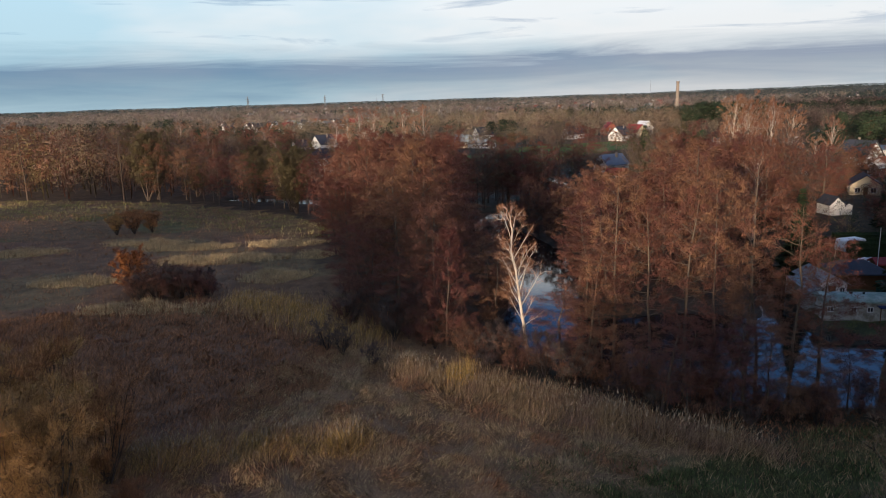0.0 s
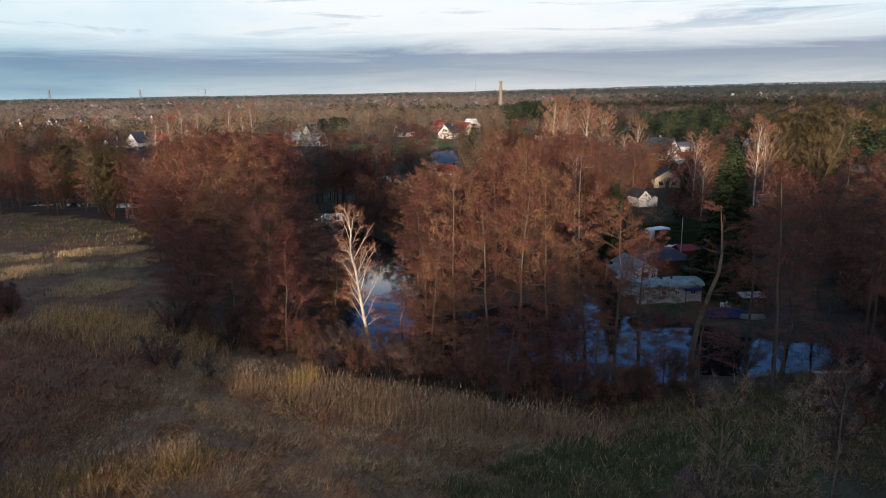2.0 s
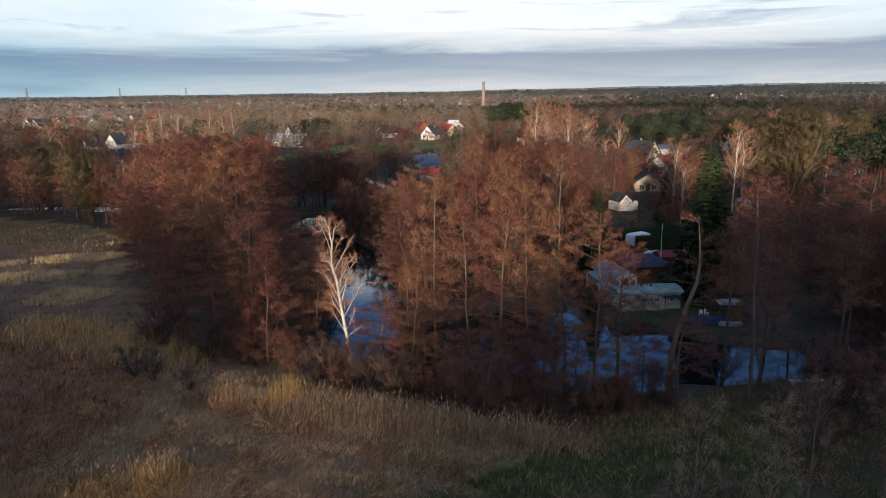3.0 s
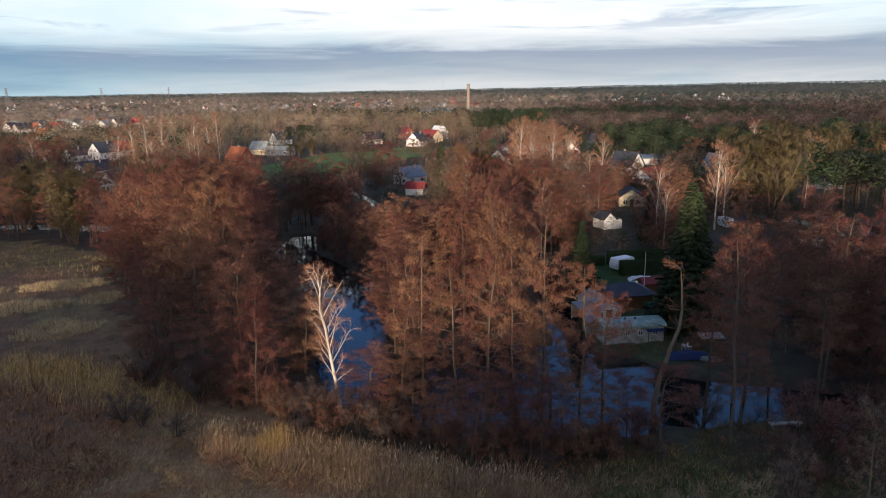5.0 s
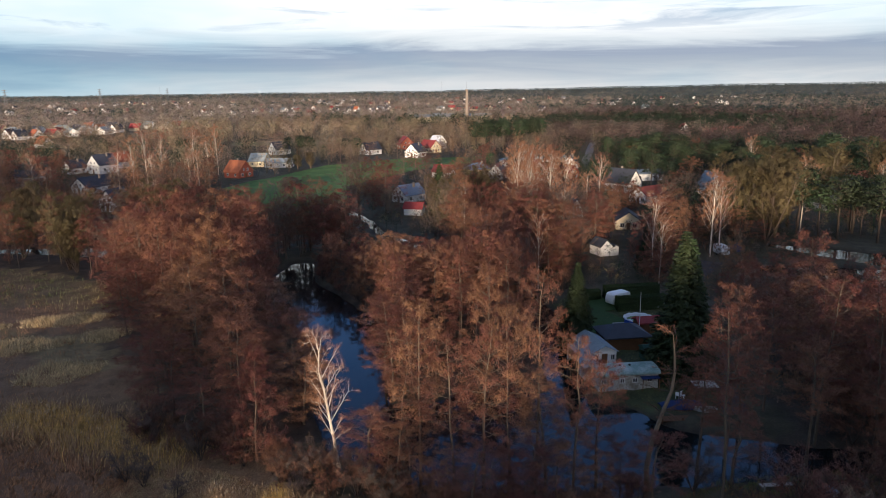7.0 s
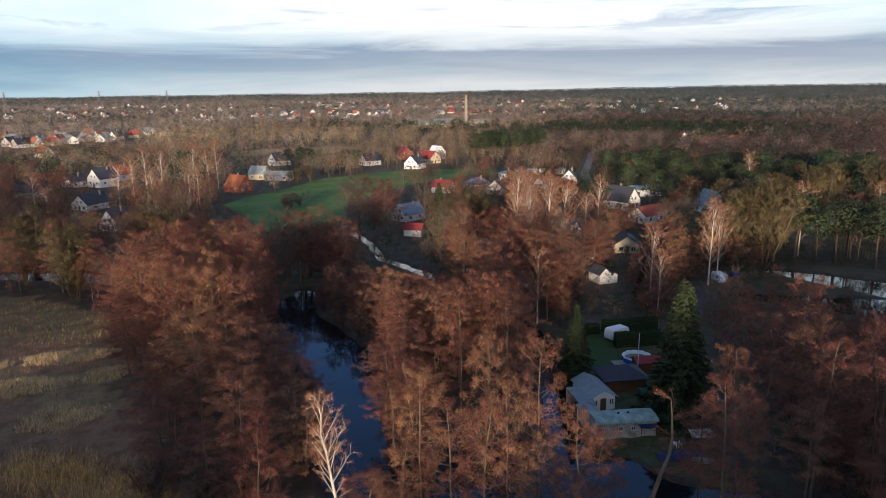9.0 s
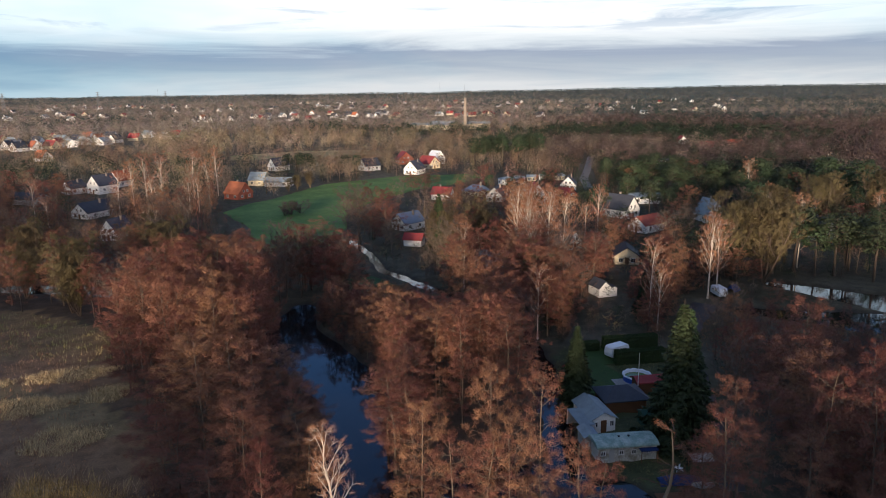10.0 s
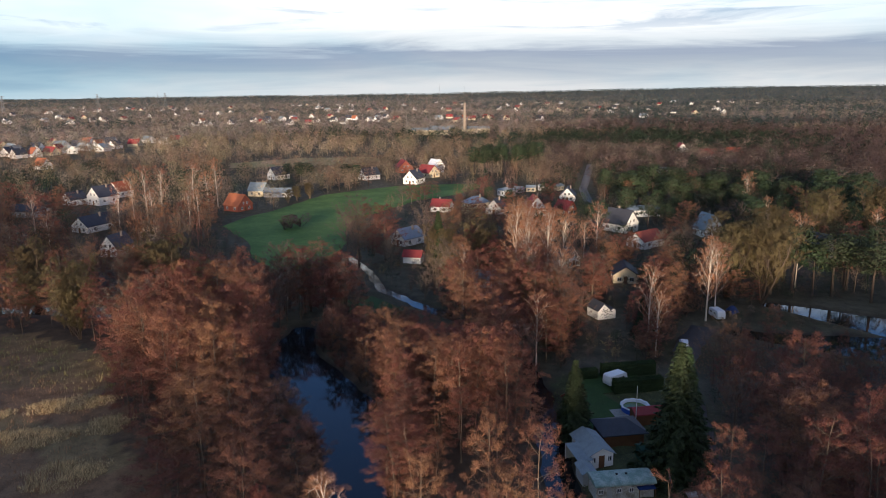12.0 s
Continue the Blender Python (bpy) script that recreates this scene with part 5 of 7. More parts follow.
def brown_cabin():
    H(57.2, 96.8, -98, 5.2, 6.6, 2.3, 3.7, "wood_wall", "dark_roof", "brown wooden cabin with a low dark hipped roof", hip=2.2, chimney=False, windows=False, name="cabin", category="cabin", over=0.55)
    H(65.2, 100.6, -98, 2.6, 5.6, 2.1, 2.7, "wood_wall", "wine_roof", "brown shed with a dark red roof beside the pool", chimney=False, windows=False, name="shed", category="shed", over=0.3)
    H(55.6, 110.0, -70, 2.2, 3.0, 2.0, 2.9, "wood_wall", "wine_roof", "little garden shed with a red roof", chimney=False, windows=False, name="shed", category="shed", over=0.25)


def pool():
    ob = thing("pool", "round above-ground swimming pool with blue wall and scalloped white rim", "pool", 65.2, 104.8, 0.15)
    part("wall", turned([(2.35, 0), (2.4, 0.1), (2.4, 1.05), (2.36, 1.08), (2.3, 1.05), (2.3, 0.5), (0.01, 0.45)], 40), "blue_plastic", ob)
    bm = bmesh.new()
    n = 44
    rows = [[bm.verts.new((r * math.cos(2 * math.pi * i / n), r * math.sin(2 * math.pi * i / n), z + (w if i % 4 < 2 else 0))) for i in range(n)] for r, z, w in ((2.1, 0.62, -0.1), (2.26, 1.1, 0.06), (2.5, 1.16, 0.1), (2.62, 1.02, 0.1), (2.45, 0.99, 0), (2.2, 0.6, 0))]
    for a in range(6):
        for i in range(n):
            bm.faces.new((rows[a][i], rows[a][(i + 1) % n], rows[(a + 1) % 6][(i + 1) % n], rows[(a + 1) % 6][i]))
    bmesh.ops.recalc_face_normals(bm, faces=bm.faces)
    part("rim", bm, "white_plastic", ob)
    part("water", turned([(2.22, 0.66), (1.2, 0.68), (0.02, 0.68)], 40), "pool_water", ob, "green standing water")
    ob = thing("terrace", "small paved terrace beside the pool", "terrace", 62.0, 104.4, 0.15, -8)
    for i in range(5):
        for j in range(7):
            part("slab", box(-1.3 + i * 0.52, -0.81 + i * 0.52, -1.8 + j * 0.52, -1.31 + j * 0.52, 0, 0.07 + 0.01 * ((i + j) % 2)), "concrete", ob)


def caravan(x, y, rz, label):
    ob = thing("caravan", label, "caravan", x, y, 0.1, rz)
    out = [(-2.2, 0.5), (2.2, 0.5), (2.35, 1.2), (2.15, 2.2), (1.8, 2.5), (-1.8, 2.5), (-2.15, 2.25), (-2.35, 1.2)]
    part("body", prism(out, -1.05, 1.05), "white_plastic", ob, bevel=0.08)
    for s in (-1, 1):
        wall_window(ob, -0.8, s * 1.07, 1.7, 1.1, 0.6, 0, s)
        wall_window(ob, 0.9, s * 1.07, 1.7, 0.9, 0.6, 0, s)
    for s in (-1, 1):
        w = part("wheel", turned([(0.1, -0.1), (0.3, -0.1), (0.32, -0.05), (0.32, 0.05), (0.3, 0.1), (0.1, 0.1)], 16), "rubber", ob)
        w.matrix_basis = Matrix.Translation((0.1, s * 0.95, 0.32)) @ Matrix.Rotation(radians(90), 4, "X")
    part("drawbar", box(2.2, 3.4, -0.06, 0.06, 0.42, 0.54), "steel", ob)
    part("jockey_wheel", box(3.2, 3.32, -0.06, 0.06, -0.05, 0.5), "steel", ob)


def hedge(x, y, rz, l, w, h, seed):
    r = np.random.default_rng(seed)
    ob = thing("hedge", "clipped dark green garden hedge", "hedge", x, y, 0, rz)
    bm = box(-l / 2, l / 2, -w / 2, w / 2, -0.1, h - 0.1)
    bmesh.ops.subdivide_edges(bm, edges=bm.edges[:], cuts=5, use_grid_fill=True)
    for v in bm.verts:
        v.co += Vector(r.normal(0, 0.05, 3).tolist())
    part("core", bm, "hedge", ob)
    n = int(110 * (l * w + 2 * h * (l + w)))
    p = r.uniform(-0.5, 0.5, (n, 3)) * np.array([l, w, h]) + np.array([0, 0, h / 2])
    f = r.integers(0, 3, n)
    top, sx = f == 0, f == 1
    p[top, 2] = h - 0.05
    p[sx, 0] = np.sign(p[sx, 0]) * l / 2
    rest = f == 2
    p[rest, 1] = np.sign(p[rest, 1]) * w / 2
    child("foliage", shard_mesh("foliage", shards(p, unit(r.normal(0, 1, (n, 3)) + np.array([0, 0, 0.4])), r.uniform(0.12, 0.3, n), r.uniform(0.07, 0.14, n), r), "hedge"), ob)


def car(x, y, rz, mat, label):
    ob = thing("car", label, "car", x, y, 0.1, rz)
    part("body", prism([(-2.1, 0.35), (2.05, 0.35), (2.15, 0.7), (1.3, 0.95), (-1.9, 1.0), (-2.15, 0.8)], -0.85, 0.85), mat, ob, bevel=0.06)
    part("cabin", prism([(-1.95, 0.98), (1.2, 0.92), (0.55, 1.5), (-1.6, 1.52)], -0.74, 0.74), mat, ob, bevel=0.06)
    for s in (-1, 1):
        part("side_glass", prism([(-1.6, 1.05), (0.85, 1.0), (0.45, 1.42), (-1.45, 1.44)], s * 0.755 - 0.01, s * 0.755 + 0.01), "glass", ob)
        for a in (-1.3, 1.3):
            w = part("wheel", turned([(0.1, -0.1), (0.3, -0.1), (0.32, -0.05), (0.32, 0.05), (0.3, 0.1), (0.1, 0.1)], 16), "rubber", ob)
            w.matrix_basis = Matrix.Translation((a, s * 0.78, 0.32)) @ Matrix.Rotation(radians(90), 4, "X")
            part("rim", turned([(0.05, s * -0.105), (0.19, s * -0.11), (0.2, s * -0.10)], 12), "steel", w)
    part("windscreen", prism([(1.22, 0.97), (1.25, 0.97), (0.62, 1.47), (0.59, 1.47)], -0.66, 0.66), "glass", ob)
    for s in (-1, 1):
        part("headlight", box(2.02, 2.12, s * 0.6 - 0.14, s * 0.6 + 0.14, 0.66, 0.8), "white_plastic", ob)


def tarp_heap(x, y, rz, l, w, h, mat, label, seed):
    """Something long under a tarpaulin: a sagging, creased cover."""
    ob = thing("tarpaulin", label, "tarpaulin", x, y, 0.05, rz)
    n, k = 20, 14
    bm = bmesh.new()
    g = [[bm.verts.new((l * (i / n - 0.5), w * (j / k - 0.5), 0.02 + h * (math.sin(math.pi * min(max(j / k, 0.0), 1)) ** 0.6) * (math.sin(math.pi * (0.04 + 0.92 * i / n)) ** 0.35) + 0.10 * noise.noise((i * 0.6, j * 0.7, seed)) * (0 < j < k))) for j in range(k + 1)] for i in range(n + 1)]
    for i in range(n):
        for j in range(k):
            bm.faces.new((g[i][j], g[i + 1][j], g[i + 1][j + 1], g[i][j + 1]))
    bm.faces.new([g[i][0] for i in range(n + 1)][::-1] + [g[0][j] for j in range(1, k + 1)][::1] + [g[i][k] for i in range(1, n + 1)] + [g[n][j] for j in range(k - 1, 0, -1)])
    part("cover", bm, mat, ob)


def garden_chair(x, y, rz):
    ob = thing("garden_chair", "white plastic garden chair on the bank", "chair", x, y, 0.1, rz, "garden chairs on the bank")
    part("seat", box(-0.24, 0.24, -0.24, 0.24, 0.40, 0.44), "white_plastic", ob)
    part("backrest", box(-0.24, 0.24, 0.22, 0.26, 0.44, 0.92), "white_plastic", ob)
    for a in (-0.2, 0.2):
        for b in (-0.2, 0.2):
            part("leg", box(a - 0.025, a + 0.025, b - 0.025, b + 0.025, -0.1, 0.40), "white_plastic", ob)


bungalow()
grey_house()
brown_cabin()
pool()
caravan(67.6, 116.0, 15, "white caravan with rounded edges behind a hedge")
caravan(111.6, 143.6, 80, "small white trailer beside bare trees")
hedge(70.3, 112.3, -8, 9.5, 1.6, 2.6, 1)
hedge(72.5, 119.5, -8, 11, 1.6, 2.6, 2)
hedge(63.5, 120.5, -6, 5, 1.4, 2.0, 3)
car(92.5, 129.5, 60, "white_plastic", "white car parked on the track")
tarp_heap(52.8, 74.2, -14, 5.5, 2.0, 0.95, "tarp", "boat under a dark blue tarpaulin by the water", 1)
tarp_heap(118.2, 146.5, 20, 3.0, 2.4, 1.8, "tarp", "heap under a bright blue tarpaulin", 2)
for x, y, a in ((54.6, 76.4, 30), (53.9, 76.6, 140)):
    garden_chair(x, y, a)


def flagpole():
    ob = thing("flagpole", "slim pale flagpole beside the brown cabin", "flagpole", 61.9, 99.2, 0)
    part("pole", turned([(0.07, -0.2), (0.06, 3), (0.04, 7.6), (0.02, 7.7)], 10), "trim", ob)
    part("base", turned([(0.25, -0.1), (0.25, 0.18), (0.1, 0.22)], 12), "concrete", ob)


def upturned_boat(x, y, rz):
    ob = thing("boat", "small pale grey rowing boat lying keel up on the bank", "boat", x, y, 0.05, rz)
    bm = bmesh.new()
    rows = []
    for i in range(9):
        u = -1 + i / 4
        w, h = 0.62 * (1 - abs(u) ** 2.4) + 0.03, 0.5 * (1 - 0.35 * u * u)
        rows.append([bm.verts.new((u * 1.5, w * math.cos(math.pi * j / 8), h * math.sin(math.pi * j / 8) ** 0.7)) for j in range(9)])
    for a, b in zip(rows, rows[1:]):
        for j in range(8):
            bm.faces.new((a[j], b[j], b[j + 1], a[j + 1]))
    bmesh.ops.solidify(bm, geom=bm.faces[:], thickness=0.03)
    bmesh.ops.recalc_face_normals(bm, faces=bm.faces)
    part("hull", bm, "grey_wall", ob)
    part("keel", box(-1.35, 1.35, -0.03, 0.03, 0.42, 0.55), "pale_wood", ob)


def small_yard_things():
    ob = thing("table", "long pale weathered plank table on trestles", "table", 50.6, 54.6, 0, -12)
    part("tabletop", box(-1.7, 1.7, -0.3, 0.3, 0.62, 0.70), "pale_wood", ob)
    for a in (-1.3, 1.3):
        part("leg", box(a - 0.06, a + 0.06, -0.26, 0.26, -0.1, 0.62), "pale_wood", ob)
    ob = thing("hut", "small white hut with a flat sheet roof", "hut", 53.6, 51.2, 0, -10)
    part("wall", box(-0.75, 0.75, -0.6, 0.6, -0.1, 1.5), "white_plastic", ob)
    part("roof", box(-0.85, 0.85, -0.7, 0.7, 1.5, 1.58), "blue_roof", ob)
    part("door", box(-0.3, 0.3, -0.63, -0.58, 0.05, 1.4), "grey_wall", ob)
    ob = thing("jetty", "low wooden jetty at the garden bank", "jetty", 51.0, 71.5, -0.2, -12)
    for i in range(12):
        part("plank", box(-3.0 + i * 0.5, -2.55 + i * 0.5, -0.7, 0.7, 0.2, 0.26), "wood_wall", ob)
    for a in (-2.6, 0, 2.6):
        part("post", box(a - 0.07, a + 0.07, -0.6, -0.46, -0.9, 0.55), "wood_wall", ob)
    ob = thing("carport", "open shelter with a pale flat sheet roof", "carport", 57.6, 76.0, 0.05, -14)
    part("roof", ribbed(-1.6, 1.6, -1.0, 1.0, 1.7, 0.2, 20), "pale_wood", ob)
    for a in (-1.5, 1.5):
        for b in (-0.9, 0.9):
            part("post", box(a - 0.05, a + 0.05, b - 0.05, b + 0.05, -0.15, 1.7 + 0.1 * (b + 0.9)), "wood_wall", ob)
    upturned_boat(55.2, 72.4, -20)
    H(58.2, 89.6, -98, 2.4, 3.0, 1.9, 2.3, "green_boards", "green_boards", "small dark green garden shed", chimney=False, windows=False, name="shed", category="shed", over=0.15)


flagpole()
small_yard_things()


def stack():
    """The brick works chimney and its low halls."""
    ob = thing("factory_chimney", "tall tapered brick factory chimney", "chimney", 272, 830, 0)
    part("shaft", turned([(2.6, -1), (2.3, 8), (1.9, 22), (1.55, 36.2)], 20), "brick", ob)
    part("crown", turned([(1.75, 36.2), (1.85, 36.8), (1.85, 37.6), (1.6, 37.9)], 20), "brick", ob)
    for i, (x, y, w, l) in enumerate([(232, 845, 14, 46), (292, 848, 14, 34), (258, 880, 12, 30)]):
        H(x, y, 76, w, l, 6, 8.5, "cream_wall", "grey_roof", "long cream factory hall with a low grey roof", chimney=False, windows=True, name="factory_hall", category="hall")


stack()

# the villages on the plain: three house types, copied
VILLAGE = []


def village_house(wall, roof, w, l, eave, ridge, label):
    ob = H(0, 0, 0, w, l, eave, ridge, wall, roof, label, windows=False)
    for a in (-0.24, 0.24):
        wall_window(ob, a * w, -l / 2 - 0.02, eave * 0.55, 1.4, 1.4, 0, -1)
    return ob


protos = [village_house("white_wall", "dark_roof", 9, 11, 3.4, 8.4, "white village house with a dark gable roof"), village_house("white_wall", "red_roof", 9, 10, 3.2, 8.2, "white village house with a red gable roof"), village_house("cream_wall", "wine_roof", 9, 12, 3.2, 7.6, "cream village house with a dark red roof"), village_house("white_wall", "grey_roof", 10, 13, 3.6, 7.4, "white village house with a grey roof")]
spots = [(-182, 712), (-171, 719), (-160, 731), (-147, 744), (-132, 806), (-196, 735), (-178, 752), (-162, 768), (-140, 775), (-121, 760), (-200, 770), (-185, 790), (-150, 800), (-114, 790), (-98, 812), (-70, 832), (-60, 850), (-215, 720), (-138, 600), (-222, 760), (-210, 800), (-170, 820), (-125, 840), (-90, 860), (-240, 800), (-228, 840), (-150, 850), (-185, 860), (-260, 850), (-205, 690)]
r = np.random.default_rng(77)
while len(spots) < 170:
    d, a = 1180 * (2700 / 1180) ** r.uniform(0, 1), r.uniform(-15, 40)
    x, y = d * math.sin(radians(a)), d * math.cos(radians(a))
    if smooth_noise(x, y, 170, 3) < -0.2 + 0.4 * r.uniform() or (a > 30 and r.uniform() < 0.75) or inside(x, y, FIELD) or min(math.hypot(x - p, y - q) for p, q in spots) < 20 or math.hypot(x - 262, y - 850) < 70:
        continue
    spots.append((x, y))
for i, (x, y) in enumerate(spots):
    at = pose(x, y, float(hills(x, y)), 0, 0, r.choice([-40, 40, -20, 25, 60]) + r.uniform(-8, 8))
    if i < 4:
        protos[i].matrix_basis = at
        protos[i]["group"] = "village houses on the plain"
    else:
        VILLAGE.append(copy_thing(protos[int(r.choice([0, 0, 1, 2, 3, 0, 2, 0, 3]))], at))


def pylon(x, y, h, label):
    """A lattice mast with three cross-arms."""
    ob = thing("pylon", label, "pylon", x, y, 0)
    bm = bmesh.new()
    w = h * 0.09

    def bar(p, q, t):
        p, q = Vector(p), Vector(q)
        m = Matrix.Translation((p + q) / 2) @ (q - p).to_track_quat("Z", "Y").to_matrix().to_4x4()
        bmesh.ops.create_cube(bm, size=1, matrix=m @ Matrix.Diagonal((t, t, (q - p).length, 1)))

    for s in range(6):
        a, b = w * (1 - s / 6.5), w * (1 - (s + 1) / 6.5)
        z0, z1 = h * s / 6, h * (s + 1) / 6
        c0, c1 = [(-a, -a), (a, -a), (a, a), (-a, a)], [(-b, -b), (b, -b), (b, b), (-b, b)]
        for i in range(4):
            bar((*c0[i], z0), (*c1[i], z1), 0.45)
            bar((*c0[i], z0), (*c1[(i + 1) % 4], z1), 0.3)
    part("lattice", bm, "dull_steel", ob)
    for k in (0.70, 0.83, 0.95):
        part("crossarm", prism([(-h * 0.16, h * k), (h * 0.16, h * k), (0, h * k + 1.6)], -0.3, 0.3), "dull_steel", ob)


for x, y in [(-545, 2050), (-395, 2480), (-210, 2650)]:
    pylon(x, y, 48, "grey lattice power pylon above the woods")


def mast(x, y, h):
    ob = thing("radio_mast", "thin radio mast on the horizon", "mast", x, y, 0)
    part("pole", turned([(0.6, -1), (0.4, h * 0.6), (0.2, h)], 8), "dull_steel", ob)


mast(950, 2900, 62)
mast(900, 3100, 74)
mast(-300, 3400, 55)

# ---- trees of the middle ground ----
TAKEN = [(ob.matrix_basis.translation.x, ob.matrix_basis.translation.y) for ob in scene.objects if ob.parent is None and ob.get("category") in ("house", "barn", "cabin", "shed", "caravan", "hall", "chimney", "car", "tarpaulin")]
TAKEN = np.array(TAKEN)


BAND = [(44, 250), (70, 262), (118, 352), (150, 372), (142, 404), (92, 350), (62, 322), (44, 300)]     # shrubs only, before the meadow
STRIP = [(-8, 512), (112, 516), (118, 556), (-8, 550)]      # open grass before the fallow field


def open_ground(x, y, room=8.0):
    """Where a tree of the middle ground may stand."""
    x, y = np.asarray(x, float), np.asarray(y, float)
    ok = ~(inside(x, y, MEADOW) | inside(x, y, FIELD) | inside(x, y, GARDEN) | inside(x, y, LAWN) | inside(x, y, MARSH) | inside(x, y, GREEN))
    for w in (WOOD_LEFT, WOOD_MID, WOOD_BELT, WOOD_RIGHT):
        ok &= ~inside(x, y, w)
    ok &= (near_line(x, y, ROAD) > 2.5) & (near_line(x, y, TRACK) > 2) & (water_gap(x, y) > 2)
    d2 = (x[..., None] - TAKEN[:, 0]) ** 2 + (y[..., None] - TAKEN[:, 1]) ** 2
    ok &= d2.min(-1) > room ** 2
    ok &= ~inside(x, y, BAND) & ~inside(x, y, STRIP)
    # keep a view of the houses open towards the river
    dx, dy = TAKEN[:, 0] - x[..., None], TAKEN[:, 1] - y[..., None]
    ok &= ~(((np.abs(dx - dy * (TAKEN[:, 0] / TAKEN[:, 1])) < np.where(TAKEN[:, 1] < 540, 6.2, 4.0)) & (dy > 0) & (dy < np.where(TAKEN[:, 1] < 540, np.where(TAKEN[:, 0] < 0, 54, 36), 6))).any(-1))
    return ok


VALE = [(-60, 262), (6, 228), (24, 196), (46, 172), (60, 124), (82, 122), (104, 128), (120, 150), (205, 140), (260, 230), (210, 330), (150, 345), (60, 330), (-10, 330), (-60, 345), (-130, 420), (-190, 400), (-160, 310)]
SIGHT = [(-14, 180), (34, 180), (52, 300), (-10, 330)]      # low ground before the meadow
for i, (x, y) in enumerate(scatter(VALE, 7.2, 8, lambda a, b: open_ground(a, b, 6.2) & ~inside(a, b, SIGHT) & (near_line(a, b + 8, STREAM) > 8))):
    k = rng.uniform()
    dark = x > 112
    if i % 5 > 1:
        tone = ("alder", "grey", "alder", "orange", "birch", "alder", "olive", "grey", "pine")[int(k * 9)] if not dark else ("pine", "dark", "pine", "grey", "pine")[int(k * 5)]
        STUFF.append((x, y, rng.uniform(7, 15), rng.uniform(0.9, 1.3), tone))
    elif k < (0.45 if not dark else 0.2):
        plant(alders_mid[i % 4], x, y, rng.uniform(0.45, 0.85), None, rng.uniform(1.1, 1.4), "trees round the houses")
    elif k < (0.62 if not dark else 0.3):
        plant(greys[i % 3], x, y, rng.uniform(0.45, 0.85), None, rng.uniform(1.0, 1.2), "trees round the houses")
    elif k < (0.70 if not dark else 0.33):
        plant(birches[i % 2], x, y, rng.uniform(0.6, 0.9), None, 1.1, "trees round the houses")
    elif k < 0.76 or (dark and k < 0.85):
        plant(pines[i % 3], x, y, rng.uniform(0.5, 1.0), None, rng.uniform(1.0, 1.3), "trees round the houses")
    else:
        plant(shrubs[i % 3], x, y, rng.uniform(0.8, 1.6), None, 1.3, "trees round the houses")
for i, (x, y) in enumerate(scatter([(60, 126), (84, 120), (108, 130), (118, 152), (96, 178), (68, 178), (62, 150)], 6.6, 15, lambda a, b: open_ground(a, b, 4.5))):
    plant(brush[i % 3], x, y, rng.uniform(0.6, 1.2), None, 1.4, "bushes in the gardens")
# alders along the stream and the lane
THICKET = [(42, 108), (48, 114), (56, 122), (62, 128), (72, 140), (76, 152), (70, 164), (66, 182), (58, 180), (50, 172), (47, 152), (44, 130)]
for i, (x, y) in enumerate(scatter(THICKET, 5.0, 31, lambda a, b: ~inside(a, b, LAWN) & (((a[:, None] - TAKEN[:, 0]) ** 2 + (b[:, None] - TAKEN[:, 1]) ** 2).min(-1) > 30))):
    if i % 2:
        plant((alders_mid[i // 4 % 4], greys[i // 4 % 3])[i % 12 == 1], x, y, rng.uniform(0.72, 1.0), None, rng.uniform(1.05, 1.3), "alders along the stream")
    else:
        STUFF.append((x, y, rng.uniform(12, 17), rng.uniform(1.0, 1.25), ("orange", "alder", "orange", "birch")[i // 2 % 4]))
# bare trees on both sides of the track
for i, (x, y) in enumerate(scatter([(66, 80), (80, 110), (84, 122), (96, 136), (112, 142), (124, 126), (132, 100), (108, 96), (90, 96), (78, 84)], 5.4, 32, lambda a, b: (((a[:, None] - TAKEN[:, 0]) ** 2 + (b[:, None] - TAKEN[:, 1]) ** 2).min(-1) > 20) & (near_line(a, b, TRACK) > 1.5) & ~inside(a, b, GARDEN))):
    dx, dy = TAKEN[:, 0] - x, TAKEN[:, 1] - y
    low = ((np.abs(dx - dy * TAKEN[:, 0] / TAKEN[:, 1]) < 3.5) & (dy > 0) & (dy < 22)).any()
    STUFF.append((x, y, rng.uniform(2, 3.5) if low else rng.uniform(7, 13), rng.uniform(0.9, 1.2), ("dark", "grey", "alder", "dark")[i % 4]))
# young trees and bushes between the gardens
for i, (x, y) in enumerate(scatter([(62, 126), (84, 121), (110, 131), (128, 150), (132, 190), (104, 214), (70, 206), (66, 160)], 5.6, 33, lambda a, b: (((a[:, None] - TAKEN[:, 0]) ** 2 + (b[:, None] - TAKEN[:, 1]) ** 2).min(-1) > 30) & (near_line(a, b, TRACK) > 2) & ~inside(a, b, GARDEN))):
    dx, dy = TAKEN[:, 0] - x, TAKEN[:, 1] - y
    low = ((np.abs(dx - dy * TAKEN[:, 0] / TAKEN[:, 1]) < 5) & (dy > 0) & (dy < 42)).any()
    STUFF.append((x, y, rng.uniform(2, 3.5) if low else rng.uniform(5, 12), rng.uniform(1.1, 1.5), ("grey", "alder", "dark", "orange", "pine", "alder")[i % 6]))
